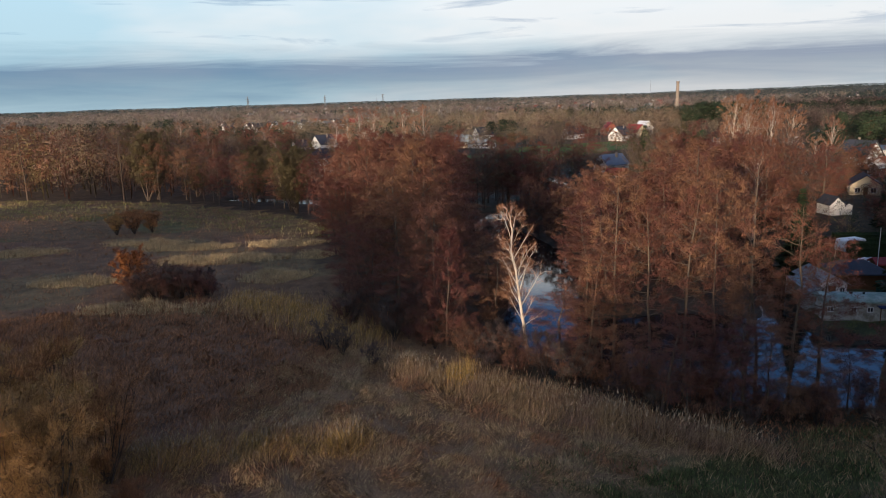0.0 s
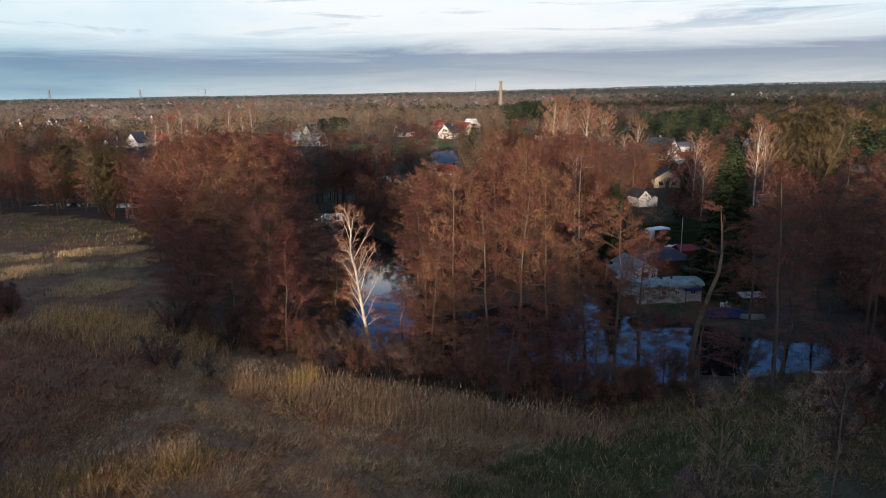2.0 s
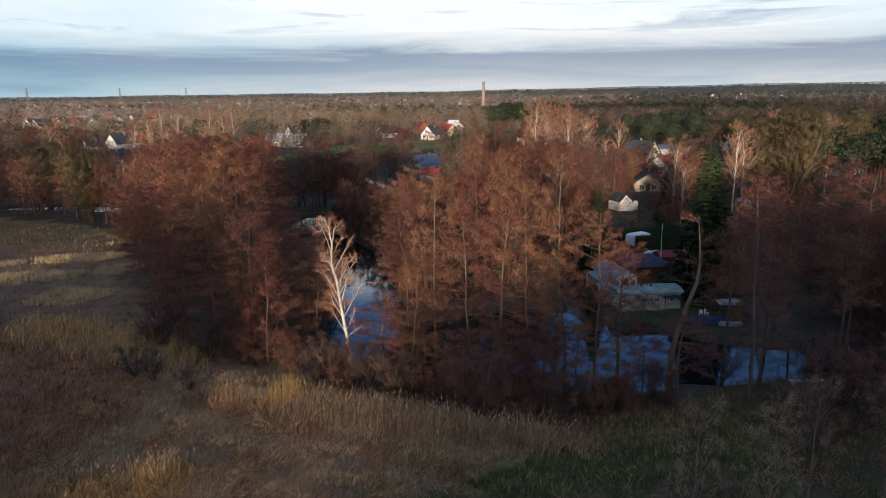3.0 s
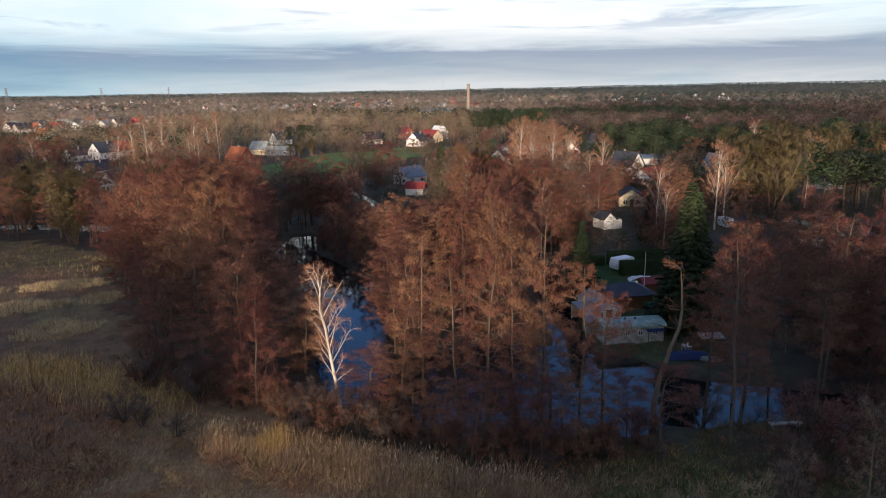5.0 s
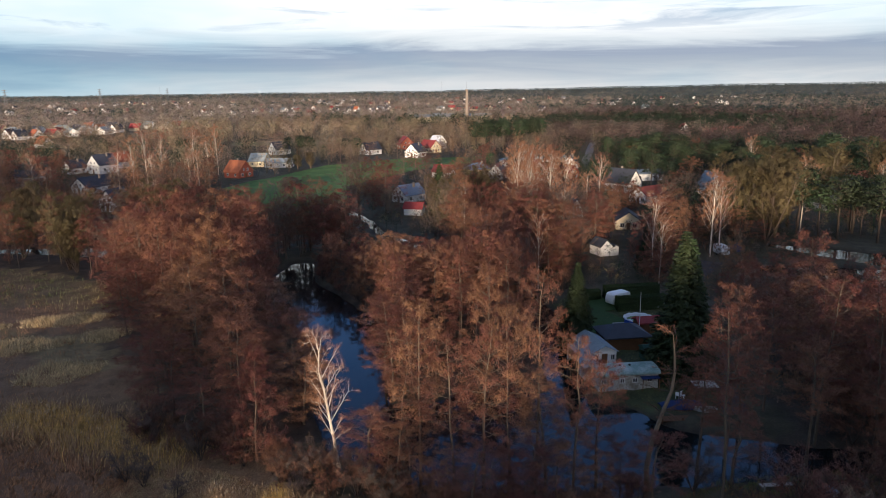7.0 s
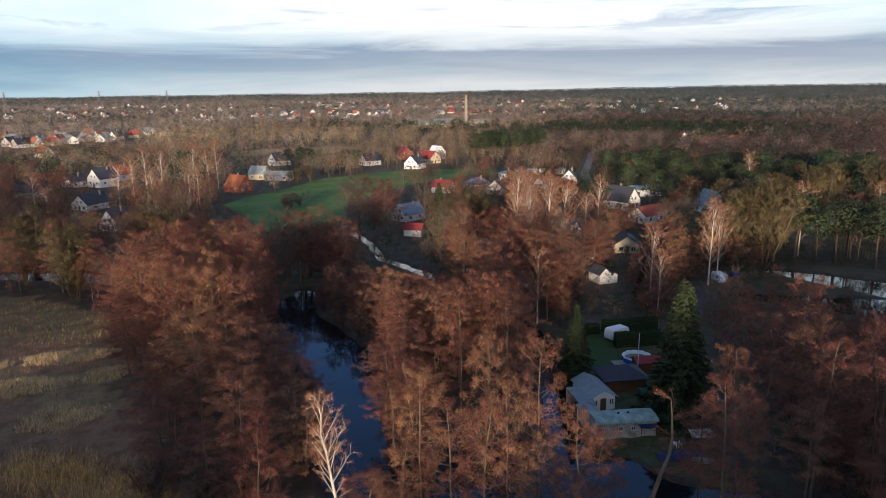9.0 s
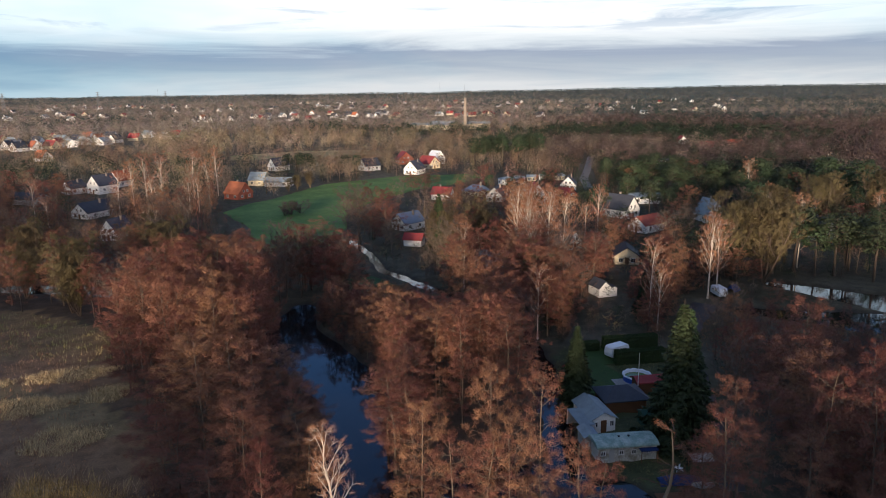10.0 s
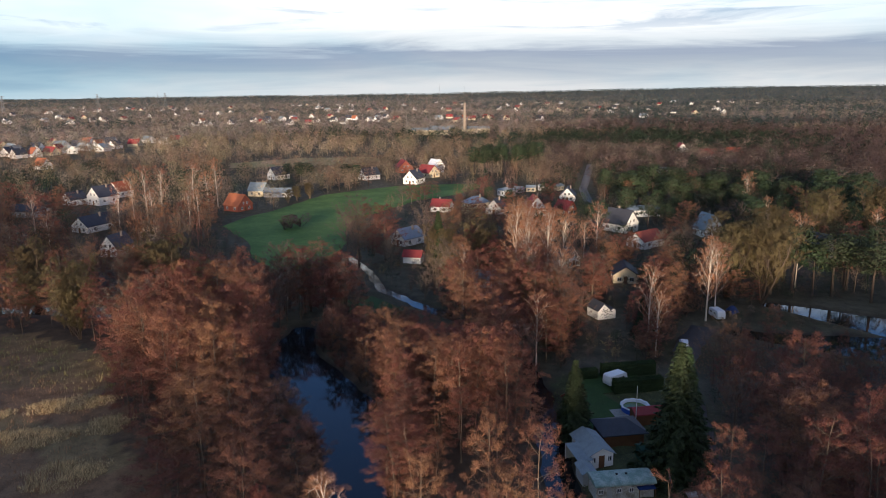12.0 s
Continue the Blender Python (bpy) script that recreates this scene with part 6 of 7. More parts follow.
# trees beside the stream, before the meadow
for i, (x, y) in enumerate(scatter([(40, 184), (52, 176), (64, 200), (60, 216), (50, 244), (46, 262), (37, 240), (42, 206)], 5.2, 34, lambda a, b: (((a[:, None] - TAKEN[:, 0]) ** 2 + (b[:, None] - TAKEN[:, 1]) ** 2).min(-1) > 36) & ~inside(a, b, MEADOW))):
    dx, dy = TAKEN[:, 0] - x, TAKEN[:, 1] - y
    low = ((np.abs(dx - dy * TAKEN[:, 0] / TAKEN[:, 1]) < 5) & (dy > 0) & (dy < 40)).any() or near_line(x, y + 8, STREAM) < 5
    STUFF.append((x, y, rng.uniform(1.5, 3) if low else rng.uniform(6, 11), rng.uniform(1.1, 1.5), ("grey", "alder", "grey", "olive")[i % 4]))
# dark rounded pines among the gardens
for i, (x, y) in enumerate([(178, 292), (186, 298), (194, 290), (203, 296), (214, 282), (222, 290), (208, 304), (232, 276), (226, 262), (246, 250), (254, 262), (262, 246), (240, 284), (198, 308), (268, 272), (252, 292), (147, 158), (153, 150), (158, 142), (161, 134), (166, 126), (171, 118), (151, 166), (161, 153)]):
    plant(pines[i % 3], x, y, rng.uniform(0.8, 1.15), None, rng.uniform(1.3, 1.7), "dark pines among the gardens")
# marked clumps
for x, y, p, s, w in [(38, 232, greys[0], 0.95, 1.4), (44, 240, alders_mid[1], 0.95, 1.5), (40, 246, greys[1], 0.95, 1.4), (33, 224, greys[2], 0.9, 1.3), (46, 228, alders_mid[2], 0.9, 1.5), (15, 181, alders_mid[0], 0.95, 1.4), (20, 184, alders_mid[2], 0.95, 1.3), (10, 184, greys[1], 0.9, 1.1), (25, 178, alders_mid[3], 0.85, 1.4),
                      (84, 344, alders_mid[1], 0.52, 2.0), (92, 348, greys[0], 0.55, 1.8), (78, 338, greys[2], 0.52, 1.8), (98, 355, alders_mid[2], 0.5, 2.0), (87, 338, alders_mid[0], 0.5, 2.0), (21, 298, shrubs[0], 1.1, 2.2), (25, 300, shrubs[1], 1.0, 2.2), (18, 296, shrubs[2], 0.9, 2.0), (30, 372, willows[0], 0.42, 1.35), (37, 376, willows[1], 0.40, 1.4), (25, 367, willows[1], 0.34, 1.3),
                      (60, 220, willows[0], 0.62, 0.9), (64, 216, willows[1], 0.6, 0.9), (66, 198, alders_mid[0], 0.85, 1.2), (67, 182, alders_mid[1], 0.8, 1.2), (66, 160, alders_mid[3], 0.95, 1.3), (72, 166, alders_mid[0], 0.9, 1.3), (80, 165, greys[0], 0.9, 1.1), (64, 140, alders_mid[1], 0.6, 1.3), (70, 146, alders_mid[2], 0.75, 1.3), (76, 172, alders_mid[2], 0.85, 1.3), (60, 131, alders_mid[3], 0.8, 1.3)]:
    plant(p, x, y, s, None, w, "clumps round the meadow")
for i, (x, y) in enumerate(scatter([(5, 166), (12, 170), (26, 168), (27, 180), (22, 194), (8, 196), (2, 182)], 5.2, 12)):
    plant(alders_mid[i % 4] if i % 3 else greys[i % 3], x, y, rng.uniform(0.55, 0.75), None, 1.45, "trees above the river bend")
for i, (x, y) in enumerate(scatter([(22, 150), (46, 146), (47, 172), (41, 196), (34, 214), (22, 206), (28, 192), (24, 166)], 4.6, 13, lambda a, b: ~inside(a, b, GREEN) & (near_line(a, b + 10, STREAM) > 8))):
    plant(brush[i % 3], x, y, rng.uniform(0.7, 1.3), None, 1.5, "brushwood above the river bend")
for x, y, s in [(30, 440, 0.75), (38, 436, 0.8), (44, 442, 0.75), (70, 426, 0.7), (64, 430, 0.7), (150, 420, 1.2), (158, 428, 1.2), (166, 432, 1.15), (174, 424, 1.2), (182, 436, 1.2), (160, 442, 1.2), (190, 440, 1.2), (150, 440, 1.1), (172, 446, 1.2), (200, 452, 1.15)]:
    plant(pines[int(s * 40) % 3], x, y, s, None, 1.25, "pines behind the meadow")

# unseen woods added behind and beside the camera, to shade the marsh and the river bank
az = radians(SUN_AZ)


def shade_wood(s0, s1, b0, b1, h0, h1, n, group):
    """Unseen trees in a strip of the sunward side: s across the sun's way, b towards the sun."""
    for i in range(n):
        s, b = s0 + (s1 - s0) * ((i * 37) % n + rng.uniform(0, 0.9)) / n, rng.uniform(b0, b1)
        x, y = math.sin(az) * b + math.cos(az) * s, math.cos(az) * b - math.sin(az) * s
        if i % 3 == 0 and s < 0:
            plant(pines[i % 9 // 3], x, y, rng.uniform(h0, h1) / 17, None, 1.2, group)
        else:
            SHADE.append((x, y, rng.uniform(h0, h1), 1.25, "dark"))


shade_wood(16, 36, 52, 78, 18, 20, 20, "wood at the edge of the marsh")
shade_wood(-12, 14, 50, 78, 25.5, 28, 60, "wood at the edge of the marsh")
shade_wood(40, 84, 28, 62, 29, 32, 62, "wood at the edge of the marsh")
shade_wood(-38, -12, 12, 56, 26, 29, 60, "wood on the right of the river")
shade_wood(-130, -38, 12, 56, 29, 32, 230, "wood on the right of the river")
shade_wood(84, 128, 50, 80, 17, 20.5, 32, "wood at the edge of the marsh")
# more unseen trees on the left, added to shade the tree belt
for i in range(110):
    x, y = (rng.uniform(-170, -96), rng.uniform(84, 136)) if i % 2 else (rng.uniform(-130, -76), rng.uniform(60, 88))
    SHADE.append((x, y, rng.uniform(21, 25), 1.25, "dark"))


def far_tree(kind, n, r):
    """A template for a tree far off, one metre high: tufts of shards, and the way each faces. kind: bare, pine or spruce."""
    k = math.sqrt(46 / n)
    m = int(np.clip(n // 11, 4, 18))
    t = (np.arange(m) + r.uniform(0.1, 0.9, m)) / m
    a = np.arange(m) * 2.4 + r.uniform(-0.5, 0.5, m)
    if kind == "pine":
        z, rad, size = 0.5 + 0.42 * t, 0.20 * np.sin(np.pi * (0.25 + 0.65 * t)), r.uniform(0.09, 0.13, m)
        flat, length, width = np.array([1.2, 1.2, 0.7]), (0.05, 0.11), (0.05, 0.09)
    elif kind == "spruce":
        z, rad, size = 0.12 + 0.84 * t, 0.19 * (1 - t) ** 0.8, 0.05 + 0.08 * (1 - t)
        flat, length, width = np.array([1.1, 1.1, 0.8]), (0.06, 0.12), (0.04, 0.08)
    else:
        z, rad, size = 0.18 + 0.72 * t, 0.24 * np.sin(np.pi * (0.16 + 0.70 * t)) ** 0.7 * np.sqrt(r.uniform(0.25, 1, m)), r.uniform(0.085, 0.14, m)
        flat, length, width = np.array([1, 1, 1.2]), (0.08, 0.18), (0.03, 0.055)
    mid = np.stack([rad * np.cos(a), rad * np.sin(a), z], -1)
    i = r.integers(0, m, n)
    way = unit(r.normal(0, 1, (n, 3)))
    c = mid[i] + way * (size[i] * r.uniform(0.3, 1, n) ** 0.6)[:, None] * flat
    c[:, 2] = np.clip(c[:, 2], 0.03, 0.99)
    ahead = unit(way * 0.7 + r.normal(0, 0.5, (n, 3)) + np.array([0, 0, 0.0 if kind == "spruce" else 0.5]))
    face = 0.4 * way + 0.7 * unit((c - np.array([0, 0, 0.5])) * np.array([1, 1, 0.6])) + np.array([0, 0, 0.1])
    tri = shards(c, ahead, min(1.0, 1.1 * k) * r.uniform(*length, n), k * (0.62 if kind == "bare" and n > 300 else 0.85) * r.uniform(*width, n), r)
    stem = shards(np.zeros((2, 3)), np.array([[0, 0, 1.0], [0.05, 0.03, 1.0]]), [0.8, 0.7], [0.02, 0.015], r)
    return np.concatenate([tri, stem]), np.concatenate([face, np.array([[0, 0, 1.0], [0, 0, 1.0]])])


def woods(name, label, rows, n, seed):
    """Many trees (x, y, base, height, breadth, tone) as one piece of stuff, each tree of one tone."""
    r = np.random.default_rng(seed)
    temps = {p: [far_tree(p, n, r) for _ in range(8)] for p in ("bare", "pine", "spruce")}
    out, tone, ways = [], [], []
    for i, (x, y, z, h, w, c) in enumerate(rows):
        t, f = temps["bare" if c[1] < c[0] else "spruce" if i % 3 == 0 else "pine"][i // 3 % 8]
        a = r.uniform(0, 2 * math.pi)
        s, k = math.sin(a), math.cos(a)
        p, q = np.empty_like(t), np.array(f)
        p[..., 0] = (t[..., 0] * k - t[..., 1] * s) * h * w + x
        p[..., 1] = (t[..., 0] * s + t[..., 1] * k) * h * w + y
        p[..., 2] = t[..., 2] * h + z
        q[:-2, 0], q[:-2, 1] = f[:-2, 0] * k - f[:-2, 1] * s, f[:-2, 0] * s + f[:-2, 1] * k
        out.append(p)
        ways.append(q)
        tone.append(np.repeat((np.array(c) * r.choice([0.7, 0.85, 0.95, 1.05, 1.2, 1.35]) * r.uniform(0.92, 1.08, 3))[None], len(t) * 3, 0))
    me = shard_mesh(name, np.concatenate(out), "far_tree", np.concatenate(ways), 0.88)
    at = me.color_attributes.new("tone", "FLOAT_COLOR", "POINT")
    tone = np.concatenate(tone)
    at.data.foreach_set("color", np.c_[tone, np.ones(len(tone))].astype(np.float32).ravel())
    tagged(new(name, me), label, "woods", kind="stuff")


def far_woods():
    r = np.random.default_rng(99)
    for ring, (d0, d1, space, n) in enumerate(((330, 620, 8.6, 250), (620, 1000, 10.5, 100), (1000, 1700, 14, 38), (1700, 2800, 20, 17), (2800, 4950, 29, 12))):
        m = int((d1 ** 2 - d0 ** 2) * radians(89) / 2 / space ** 2)
        d = np.sqrt(r.uniform(d0 ** 2, d1 ** 2, m))
        a = np.radians(r.uniform(-37, 52, m))
        if ring < 2:
            more = int(m * 0.45)
            d, a = np.r_[d, np.sqrt(r.uniform(max(d0, 380) ** 2, d1 ** 2, more))], np.r_[a, np.radians(r.uniform(24, 48, more))]
            m += more
        x, y = d * np.sin(a), d * np.cos(a)
        ok = ~inside(x, y, VALE) & (y > 150)
        ok &= open_ground(x, y, 8.5)
        village = (smooth_noise(x, y, 170, 3) > 0.0) & ((d > 1150) | (a < radians(-6)))
        ok &= ~village | (a > radians(24)) | (r.uniform(0, 1, m) < 0.6) | (d > 1900)
        x, y, d, a, village = x[ok], y[ok], d[ok], np.degrees(a[ok]), village[ok]
        kind = smooth_noise(x, y, 95, 6) + r.normal(0, 0.45, len(x))
        pine = smooth_noise(x, y, 130, 9) + np.clip((a - 17) / 16, -0.15, 0.9) + np.clip((d - 2200) / 1500, 0, 1.3) + r.normal(0, 0.45, len(x)) - 0.3
        h = np.where(village & (d < 1900), r.uniform(6, 13, len(x)), r.uniform(8, 16, len(x)))
        h = np.where(d > 2300, r.uniform(12, 14.5, len(x)), h)
        broad = (1.2, 1.3, 1.45, 1.9, 2.5)[ring] * r.uniform(0.8, 1.25, len(x))
        z = hills(x, y)
        rows = []
        for i in range(len(x)):
            if pine[i] > 0.42:
                # distance haze painted into the needles: paler and bluer farther off
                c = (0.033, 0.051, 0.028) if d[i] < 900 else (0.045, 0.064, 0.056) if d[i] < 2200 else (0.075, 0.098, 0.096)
            elif kind[i] > 0.55:
                c = (0.26, 0.16, 0.105)
            elif kind[i] > 0.0:
                c = (0.25, 0.19, 0.135) if a[i] < 30 else (0.14, 0.095, 0.075)
            elif kind[i] > -0.6:
                c = (0.30, 0.235, 0.145)
            else:
                c = (0.36, 0.27, 0.195)
            # haze put into the colour: paler past 800 m, blue-grey past 2200 m
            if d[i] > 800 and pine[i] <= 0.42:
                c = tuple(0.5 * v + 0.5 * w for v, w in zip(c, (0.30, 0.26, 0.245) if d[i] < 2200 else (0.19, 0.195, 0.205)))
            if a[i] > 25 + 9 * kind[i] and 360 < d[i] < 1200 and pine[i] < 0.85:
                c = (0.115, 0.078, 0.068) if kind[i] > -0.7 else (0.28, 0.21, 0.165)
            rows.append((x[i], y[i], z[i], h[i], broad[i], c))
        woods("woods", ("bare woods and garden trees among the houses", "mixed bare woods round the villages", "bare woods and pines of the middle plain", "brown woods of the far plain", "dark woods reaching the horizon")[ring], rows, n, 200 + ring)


# the nearest of them are things of their own
RED = [dict(q, kind="bare_tree", label="bare deciduous tree with reddish-brown twigs") for q in alders_mid]
KINDS = {"alder": RED, "orange": RED, "dark": RED, "grey": greys, "birch": birches, "olive": willows}


def by_the_river(x, y):
    """The low ground in front of the river arms."""
    return 40.5 < math.degrees(math.atan2(x, y)) < 50 and 112 < math.hypot(x, y) < 168


STUFF = [(x, y, min(h, 2.5 + h / 4) if by_the_river(x, y) else h, w, k) for x, y, h, w, k in STUFF]
before = [bool(((np.abs(TAKEN[:, 0] - q[0] - (TAKEN[:, 1] - q[1]) * TAKEN[:, 0] / TAKEN[:, 1]) < 4.5) & (TAKEN[:, 1] > q[1]) & (TAKEN[:, 1] - q[1] < 30) & (TAKEN[:, 1] > 120)).any()) for q in STUFF]
STUFF = [(x, y, min(h, 4.5) if b else h, w, k) for (x, y, h, w, k), b in zip(STUFF, before)]
NEAR = sorted((q for q in STUFF if q[4] != "pine" and q[2] > 4 and abs(math.degrees(math.atan2(q[0], q[1])) - 12) < 38), key=lambda q: math.hypot(q[0], q[1]))[:340]
for i, (x, y, h, w, k) in enumerate(NEAR):
    plant(KINDS[k][i % len(KINDS[k])], x, y, h / 18, None, w, "bare trees round the river")
NEAR = set(NEAR)
woods("woods", "bare alder and brush wood round the marsh", [(x, y, 0.0, h, w, TONES[k]) for x, y, h, w, k in STUFF if (x, y, h, w, k) not in NEAR], 520, 300)
woods("woods", "unseen dark bare wood added on the sunward side to shade the marsh", [(x, y, 0.0, h, w, TONES[k]) for x, y, h, w, k in SHADE], 340, 301)
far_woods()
BUSHES = []
for i, (x, y) in enumerate(scatter(VALE, 4.6, 21, lambda a, b: ~inside(a, b, MEADOW) & ~inside(a, b, LAWN) & ~inside(a, b, GARDEN) & ~inside(a, b, GREEN) & (near_line(a, b, ROAD) > 1.5) & (near_line(a, b, TRACK) > 1.5) & (((a[:, None] - TAKEN[:, 0]) ** 2 + (b[:, None] - TAKEN[:, 1]) ** 2).min(-1) > 36))):
    BUSHES.append((x, y, 0.0, rng.uniform(1.2, 4.2), rng.uniform(1.2, 2.2), TONES[("dark", "pine", "alder", "dark", "olive", "pine", "grey")[i % 7]]))
for i, (x, y) in enumerate(scatter([(62, 124), (68, 88), (60, 56), (60, 40), (110, 40), (150, 90), (134, 134), (120, 152), (84, 124)], 3.4, 22, lambda a, b: ~inside(a, b, LAWN) & ~inside(a, b, GARDEN) & (near_line(a, b, TRACK) > 1.2) & (((a[:, None] - TAKEN[:, 0]) ** 2 + (b[:, None] - TAKEN[:, 1]) ** 2).min(-1) > 12))):
    BUSHES.append((x, y, 0.0, rng.uniform(0.9, 3.0), rng.uniform(1.1, 2.0), TONES[("dark", "grey", "alder", "dark", "pine", "grey")[i % 6]]))
woods("bushes", "low bare bushes and rank grass between the gardens", BUSHES, 110, 310)

# ---- reeds and grass ----


def blades(name, label, mat, x, y, h, w, lean, seed, z=0.0, comb=0.0):
    """Many thin blades at the points given, as one piece of stuff; comb: how far they lie over, in swirls."""
    r = np.random.default_rng(seed)
    n = len(x)
    turn = 3.0 * smooth_noise(x, y, 2.2, 5) + 1.5 * smooth_noise(x, y, 6.0, 6)
    over = comb * np.c_[np.cos(turn), np.sin(turn)]
    d = unit(np.c_[r.normal(0, lean, (n, 2)) + np.array([0.12, 0.05]) + over, np.ones(n)])
    patch = 1 + 0.35 * smooth_noise(x, y, 1.7, 9)
    ht = h * r.uniform(0.5, 1.3, n) * patch
    tri = shards(np.c_[x, y, ground_height(x, y) + z - 0.08], d, ht, w * r.uniform(0.7, 1.5, n), r)
    up = np.c_[r.normal(0, 0.3, (n, 2)) + np.array([-0.2, -0.6]), np.full(n, 0.8)]
    return tagged(new(name, shard_mesh(name, tri, mat, up, 0.7)), label, name.replace("_", " "), kind="stuff")


def tufted(poly, n, seed, clump=0.5, per=9):
    """Points in tufts inside an outline."""
    r = np.random.default_rng(seed)
    xs, ys = [p[0] for p in poly], [p[1] for p in poly]
    cx, cy = r.uniform(min(xs), max(xs), n), r.uniform(min(ys), max(ys), n)
    ok = inside(cx, cy, poly) & (water_gap(cx, cy) > 0.6)
    cx, cy = cx[ok], cy[ok]
    x, y = np.repeat(cx, per) + r.normal(0, clump, len(cx) * per), np.repeat(cy, per) + r.normal(0, clump, len(cx) * per)
    return x, y


def patchy(x, y, size, seed, sign=1):
    """Keeps the points of the patches, or with sign -1 those of the gaps between."""
    r = np.random.default_rng(seed)
    f = smooth_noise(x, y, size, seed) + 0.5 * smooth_noise(x, y, 0.45 * size, seed + 1) + 0.55
    keep = (sign * (f + r.normal(0, 0.16, len(x))) > 0) & ~inside(x + 1.8 * smooth_noise(x, y, 1.6, 17), y + 1.8 * smooth_noise(x, y, 1.8, 18), GRASS_RIGHT)
    return x[keep], y[keep]


def along(line, n, seed):
    """Points spread across a band of (x, y, width)."""
    r = np.random.default_rng(seed)
    p = np.array(line, float)
    d = np.r_[0, np.cumsum(np.hypot(*np.diff(p[:, :2], axis=0).T))]
    t = r.uniform(0, d[-1], n)
    q = np.stack([np.interp(t, d, p[:, k]) for k in range(3)], -1)
    c = smooth_noise(q[:, 0], q[:, 1], 1.6, 2)
    o = r.normal(0, 0.3, (n, 2)) * q[:, 2:]
    keep = c + r.uniform(-0.5, 0.5, n) > -0.1
    return (q[:, 0] + o[:, 0])[keep], (q[:, 1] + o[:, 1])[keep]


def ellipse(cx, cy, a, b):
    return [(cx + a * math.cos(i * math.pi / 8) * (1 + 0.2 * math.sin(i * 2.1)), cy + b * math.sin(i * math.pi / 8)) for i in range(16)]


blades("reeds", "tall golden reeds in the foreground marsh", "reed", *along([(-33, 49, 5), (-24, 52, 5), (-17, 53.5, 4.5), (-8, 54, 4)], 12000, 1), 1.3, 0.034, 0.6, 1, comb=0.5)
blades("reeds", "brown reeds among the golden ones", "dry_reed", *along([(-33, 49, 7), (-24, 52, 7), (-17, 53.5, 6), (-8, 54, 6)], 9000, 11), 1.4, 0.05, 0.45, 11, comb=0.3)
blades("reeds", "golden reed fringe lit by the low sun", "reed", *along([(-30, 97, 4), (-24, 93.5, 6), (-16, 86, 7), (-9, 80, 5)], 7000, 2), 1.9, 0.06, 0.35, 2, comb=0.2)
blades("reeds", "brown reeds behind the golden fringe", "dry_reed", *along([(-30, 97, 7), (-24, 93.5, 9), (-16, 86, 9), (-9, 80, 7)], 12000, 12), 1.6, 0.06, 0.4, 12, comb=0.3)
blades("reeds", "dry brown reed fringe along the trees", "dry_reed", *along([(-5, 70, 4), (0.5, 66, 5), (6, 61.5, 5), (13, 57, 5), (19.5, 53.5, 5), (24, 49.5, 3)], 30000, 3), 1.5, 0.05, 0.4, 3, comb=0.25)
blades("reeds", "bright golden reed tuft", "reed", *along([(0.2, 65.2, 2.2), (1.2, 66.6, 2.2)], 2200, 4), 2.3, 0.035, 0.2, 4)
blades("reeds", "yellow reed tufts beside the willow bush", "reed", *along([(-39, 68, 4), (-35, 63, 4), (-30, 56, 4)], 5000, 5), 1.8, 0.04, 0.15, 5)
for k, (line, n) in enumerate([([(-33, 49, 5), (-24, 52, 5), (-17, 53.5, 4.5), (-8, 54, 4)], 900), ([(-30, 97, 4), (-24, 93.5, 6), (-16, 86, 7), (-9, 80, 5)], 1100), ([(-5, 70, 4), (0.5, 66, 5), (6, 61.5, 5), (13, 57, 5), (19.5, 53.5, 5), (24, 49.5, 3)], 1900)]):
    blades("reed_plumes", "pale feathery seed heads above the reeds", "plume", *along(line, n, 60 + k), 0.4, 0.09, 0.35, 60 + k, z=1.55)
MAT = [(-13, 81), (-5, 76), (3, 68), (12, 59), (21, 52), (14, 40), (10, 30), (-4, 26), (-24, 32), (-27, 44), (-22, 56), (-20, 70)]
blades("matted_grass", "flattened tan grass of the marsh", "mat", *patchy(*tufted(MAT, 36000, 6, 0.22, 8), 2.6, 31), 0.6, 0.042, 0.75, 6, comb=1.2)
blades("sedge", "dark brown sedge hollows in the matted grass", "sedge", *patchy(*tufted(MAT, 26000, 46, 0.25, 7), 2.6, 31, -1), 0.5, 0.07, 0.6, 46, comb=0.6)
SEDGE = [(-75, 60), (-60, 92), (-36, 100), (-14, 84), (-12, 66), (-22, 57), (-34, 56)]
blades("sedge", "low dark brown sedge in the open marsh", "sedge", *tufted(SEDGE, 15000, 7, 0.3, 7), 0.6, 0.08, 0.5, 7, comb=0.4)
blades("sedge", "low brown sedge far across the marsh", "sedge", *tufted([(-130, 80), (-120, 190), (-60, 190), (-24, 130), (-22, 96), (-60, 92), (-75, 62)], 9000, 8, 0.6, 4), 0.6, 0.10, 0.5, 8)
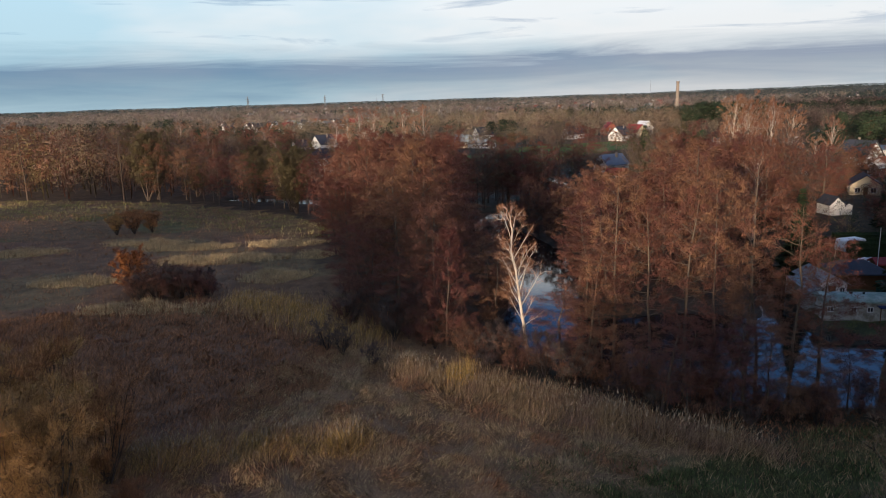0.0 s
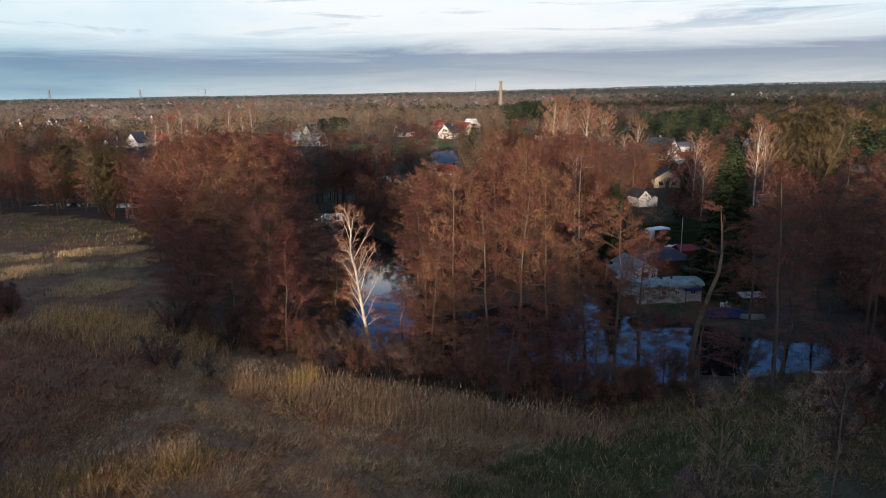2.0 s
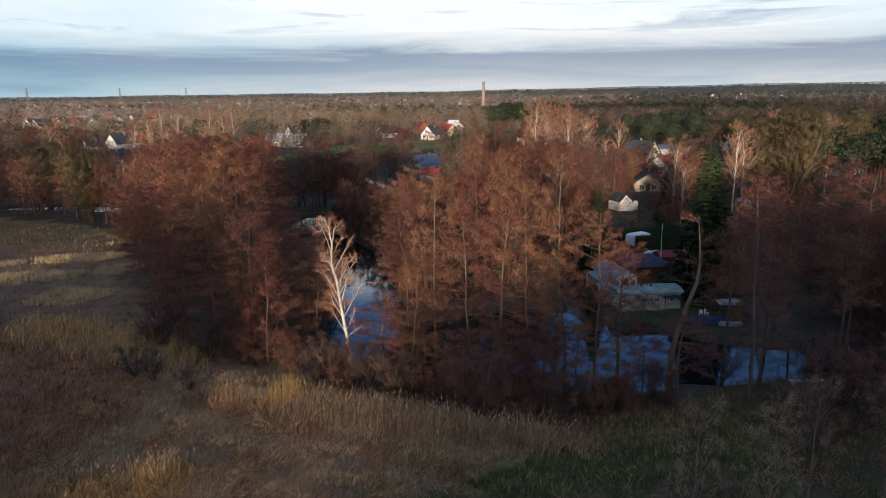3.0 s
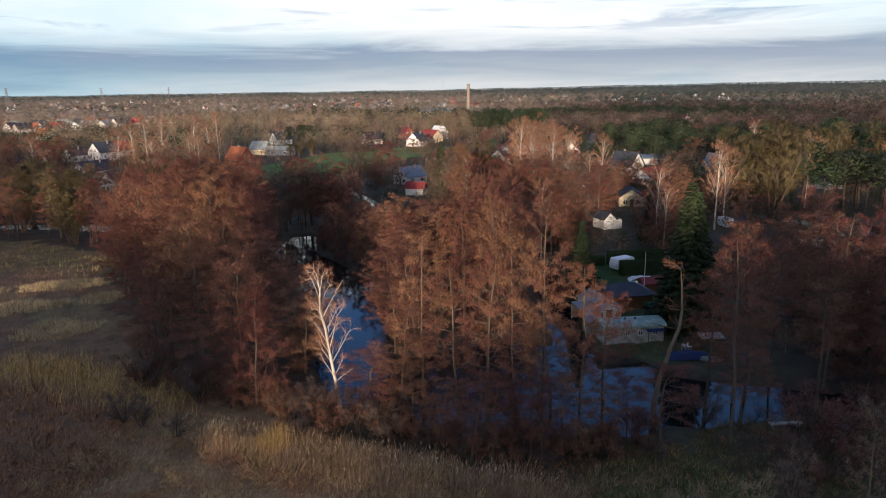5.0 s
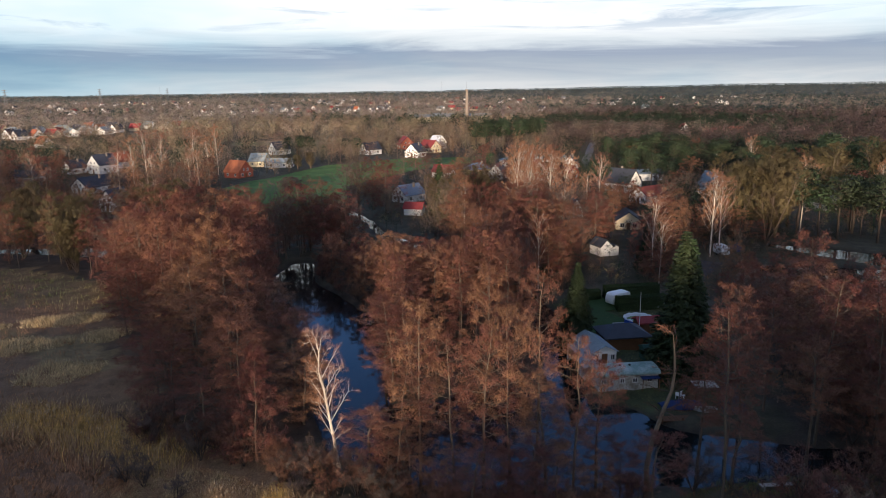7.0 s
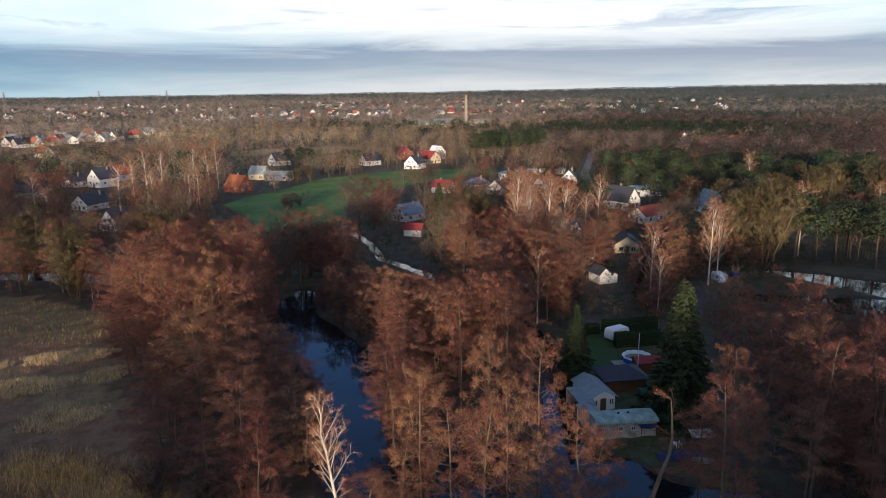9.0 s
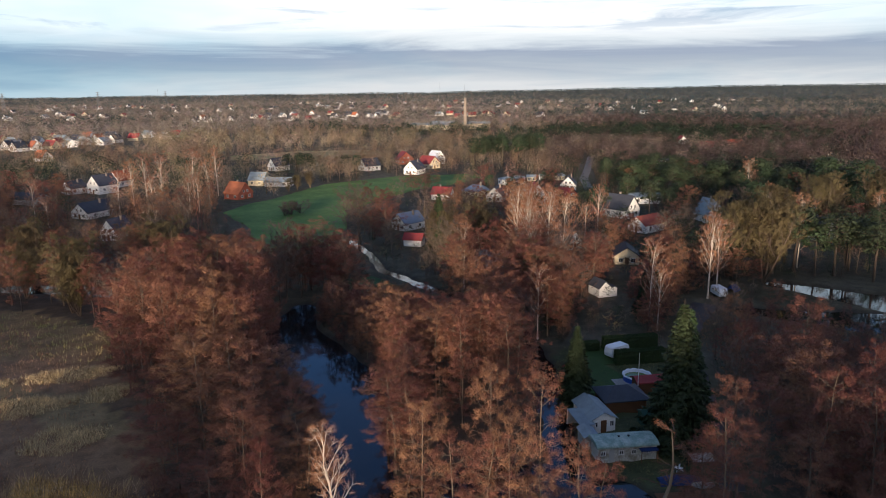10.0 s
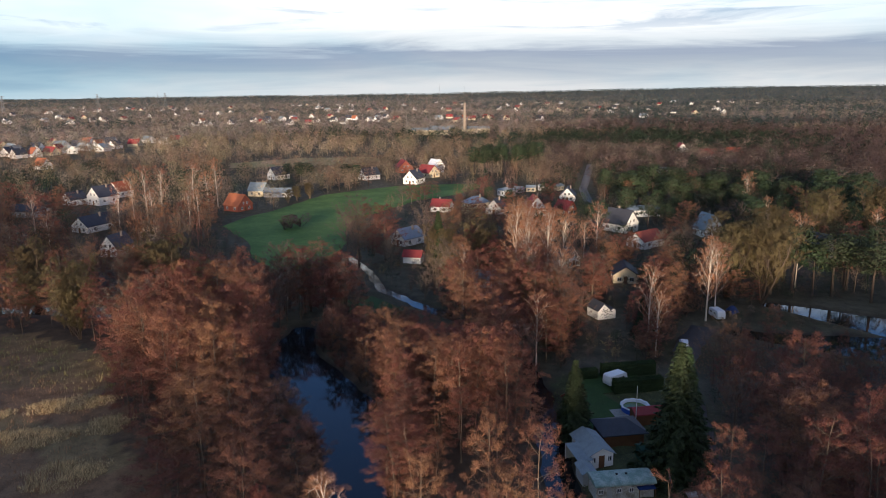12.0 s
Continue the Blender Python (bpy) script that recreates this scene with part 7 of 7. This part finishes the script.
for i, (x, y, a, b) in enumerate([(-60, 112, 8, 3.5), (-44, 95.5, 8, 3.2), (-84, 137, 9, 4), (-41, 126, 12, 4.5), (-51.5, 138, 10, 3.5), (-62, 144, 9, 3), (-28, 112, 6, 5), (-24, 128, 4, 4), (-70, 96, 4, 2), (-95, 128, 8, 4), (-34, 94, 5, 1.6), (-32, 139, 8, 3.5)]):
    blades("sedge", "pale straw-coloured sedge patch in the marsh", "pale", *tufted(ellipse(x, y, a, b), int(a * b * 26), 20 + i, 0.35, 6), 0.8, 0.07, 0.45, 20 + i)
blades("grass", "rank green grass at the wood's edge", "green", *tufted(GRASS_RIGHT, 9000, 40, 0.25, 8), 0.5, 0.055, 0.6, 40)
blades("grass", "straw-coloured grass among the green", "mat", *tufted(GRASS_RIGHT, 900, 43, 0.3, 8), 0.7, 0.05, 0.6, 43)
blades("grass", "green grass creeping into the matted straw", "green", *tufted([(4, 50), (8, 34), (16, 30), (18, 44), (14, 54)], 900, 44, 0.3, 8), 0.5, 0.055, 0.6, 44)
blades("grass", "green rushes at the far side of the marsh", "rush", *tufted([(-140, 190), (-138, 222), (-105, 214), (-80, 205), (-42, 177), (-27, 160), (-24, 140), (-40, 150), (-70, 168)], 5200, 41, 0.6, 5), 0.7, 0.11, 0.4, 41)
blades("leaf_litter", "brown bracken and fallen leaves under the alders", "litter", *tufted([(9, 63), (24, 50), (36, 48), (38, 56), (30, 60), (22, 62), (12, 70)], 3600, 42, 0.35, 6), 0.5, 0.06, 0.8, 42)
blades("grass", "dark rank grass under the bare trees", "green", *tufted([(36, 55), (38, 38), (52, 28), (78, 34), (70, 54), (56, 56.5), (46, 58)], 5200, 47, 0.3, 7), 0.5, 0.06, 0.6, 47)
blades("leaf_litter", "fallen leaves and dead stalks on the right bank", "litter", *tufted([(36, 55), (38, 38), (52, 28), (84, 34), (78, 60), (56, 56.5), (46, 58)], 4200, 48, 0.4, 6), 0.45, 0.06, 0.8, 48)
blades("grass", "rough grass round the garden cabins", "green", *tufted(GARDEN, 6500, 49, 0.3, 7), 0.32, 0.06, 0.7, 49)
blades("leaf_litter", "dead stalks and leaves under the wood", "litter", *tufted([(66, 80), (90, 100), (84, 122), (100, 140), (128, 126), (140, 90), (110, 50), (80, 54)], 9000, 50, 0.6, 5), 0.5, 0.09, 0.8, 50)
blades("matted_grass", "tan marsh grass below the open bank", "mat", *tufted([(-34, 32), (-30, -14), (26, -14), (16, 30), (-4, 27)], 9000, 51, 0.3, 5), 0.7, 0.08, 0.6, 51, comb=0.6)
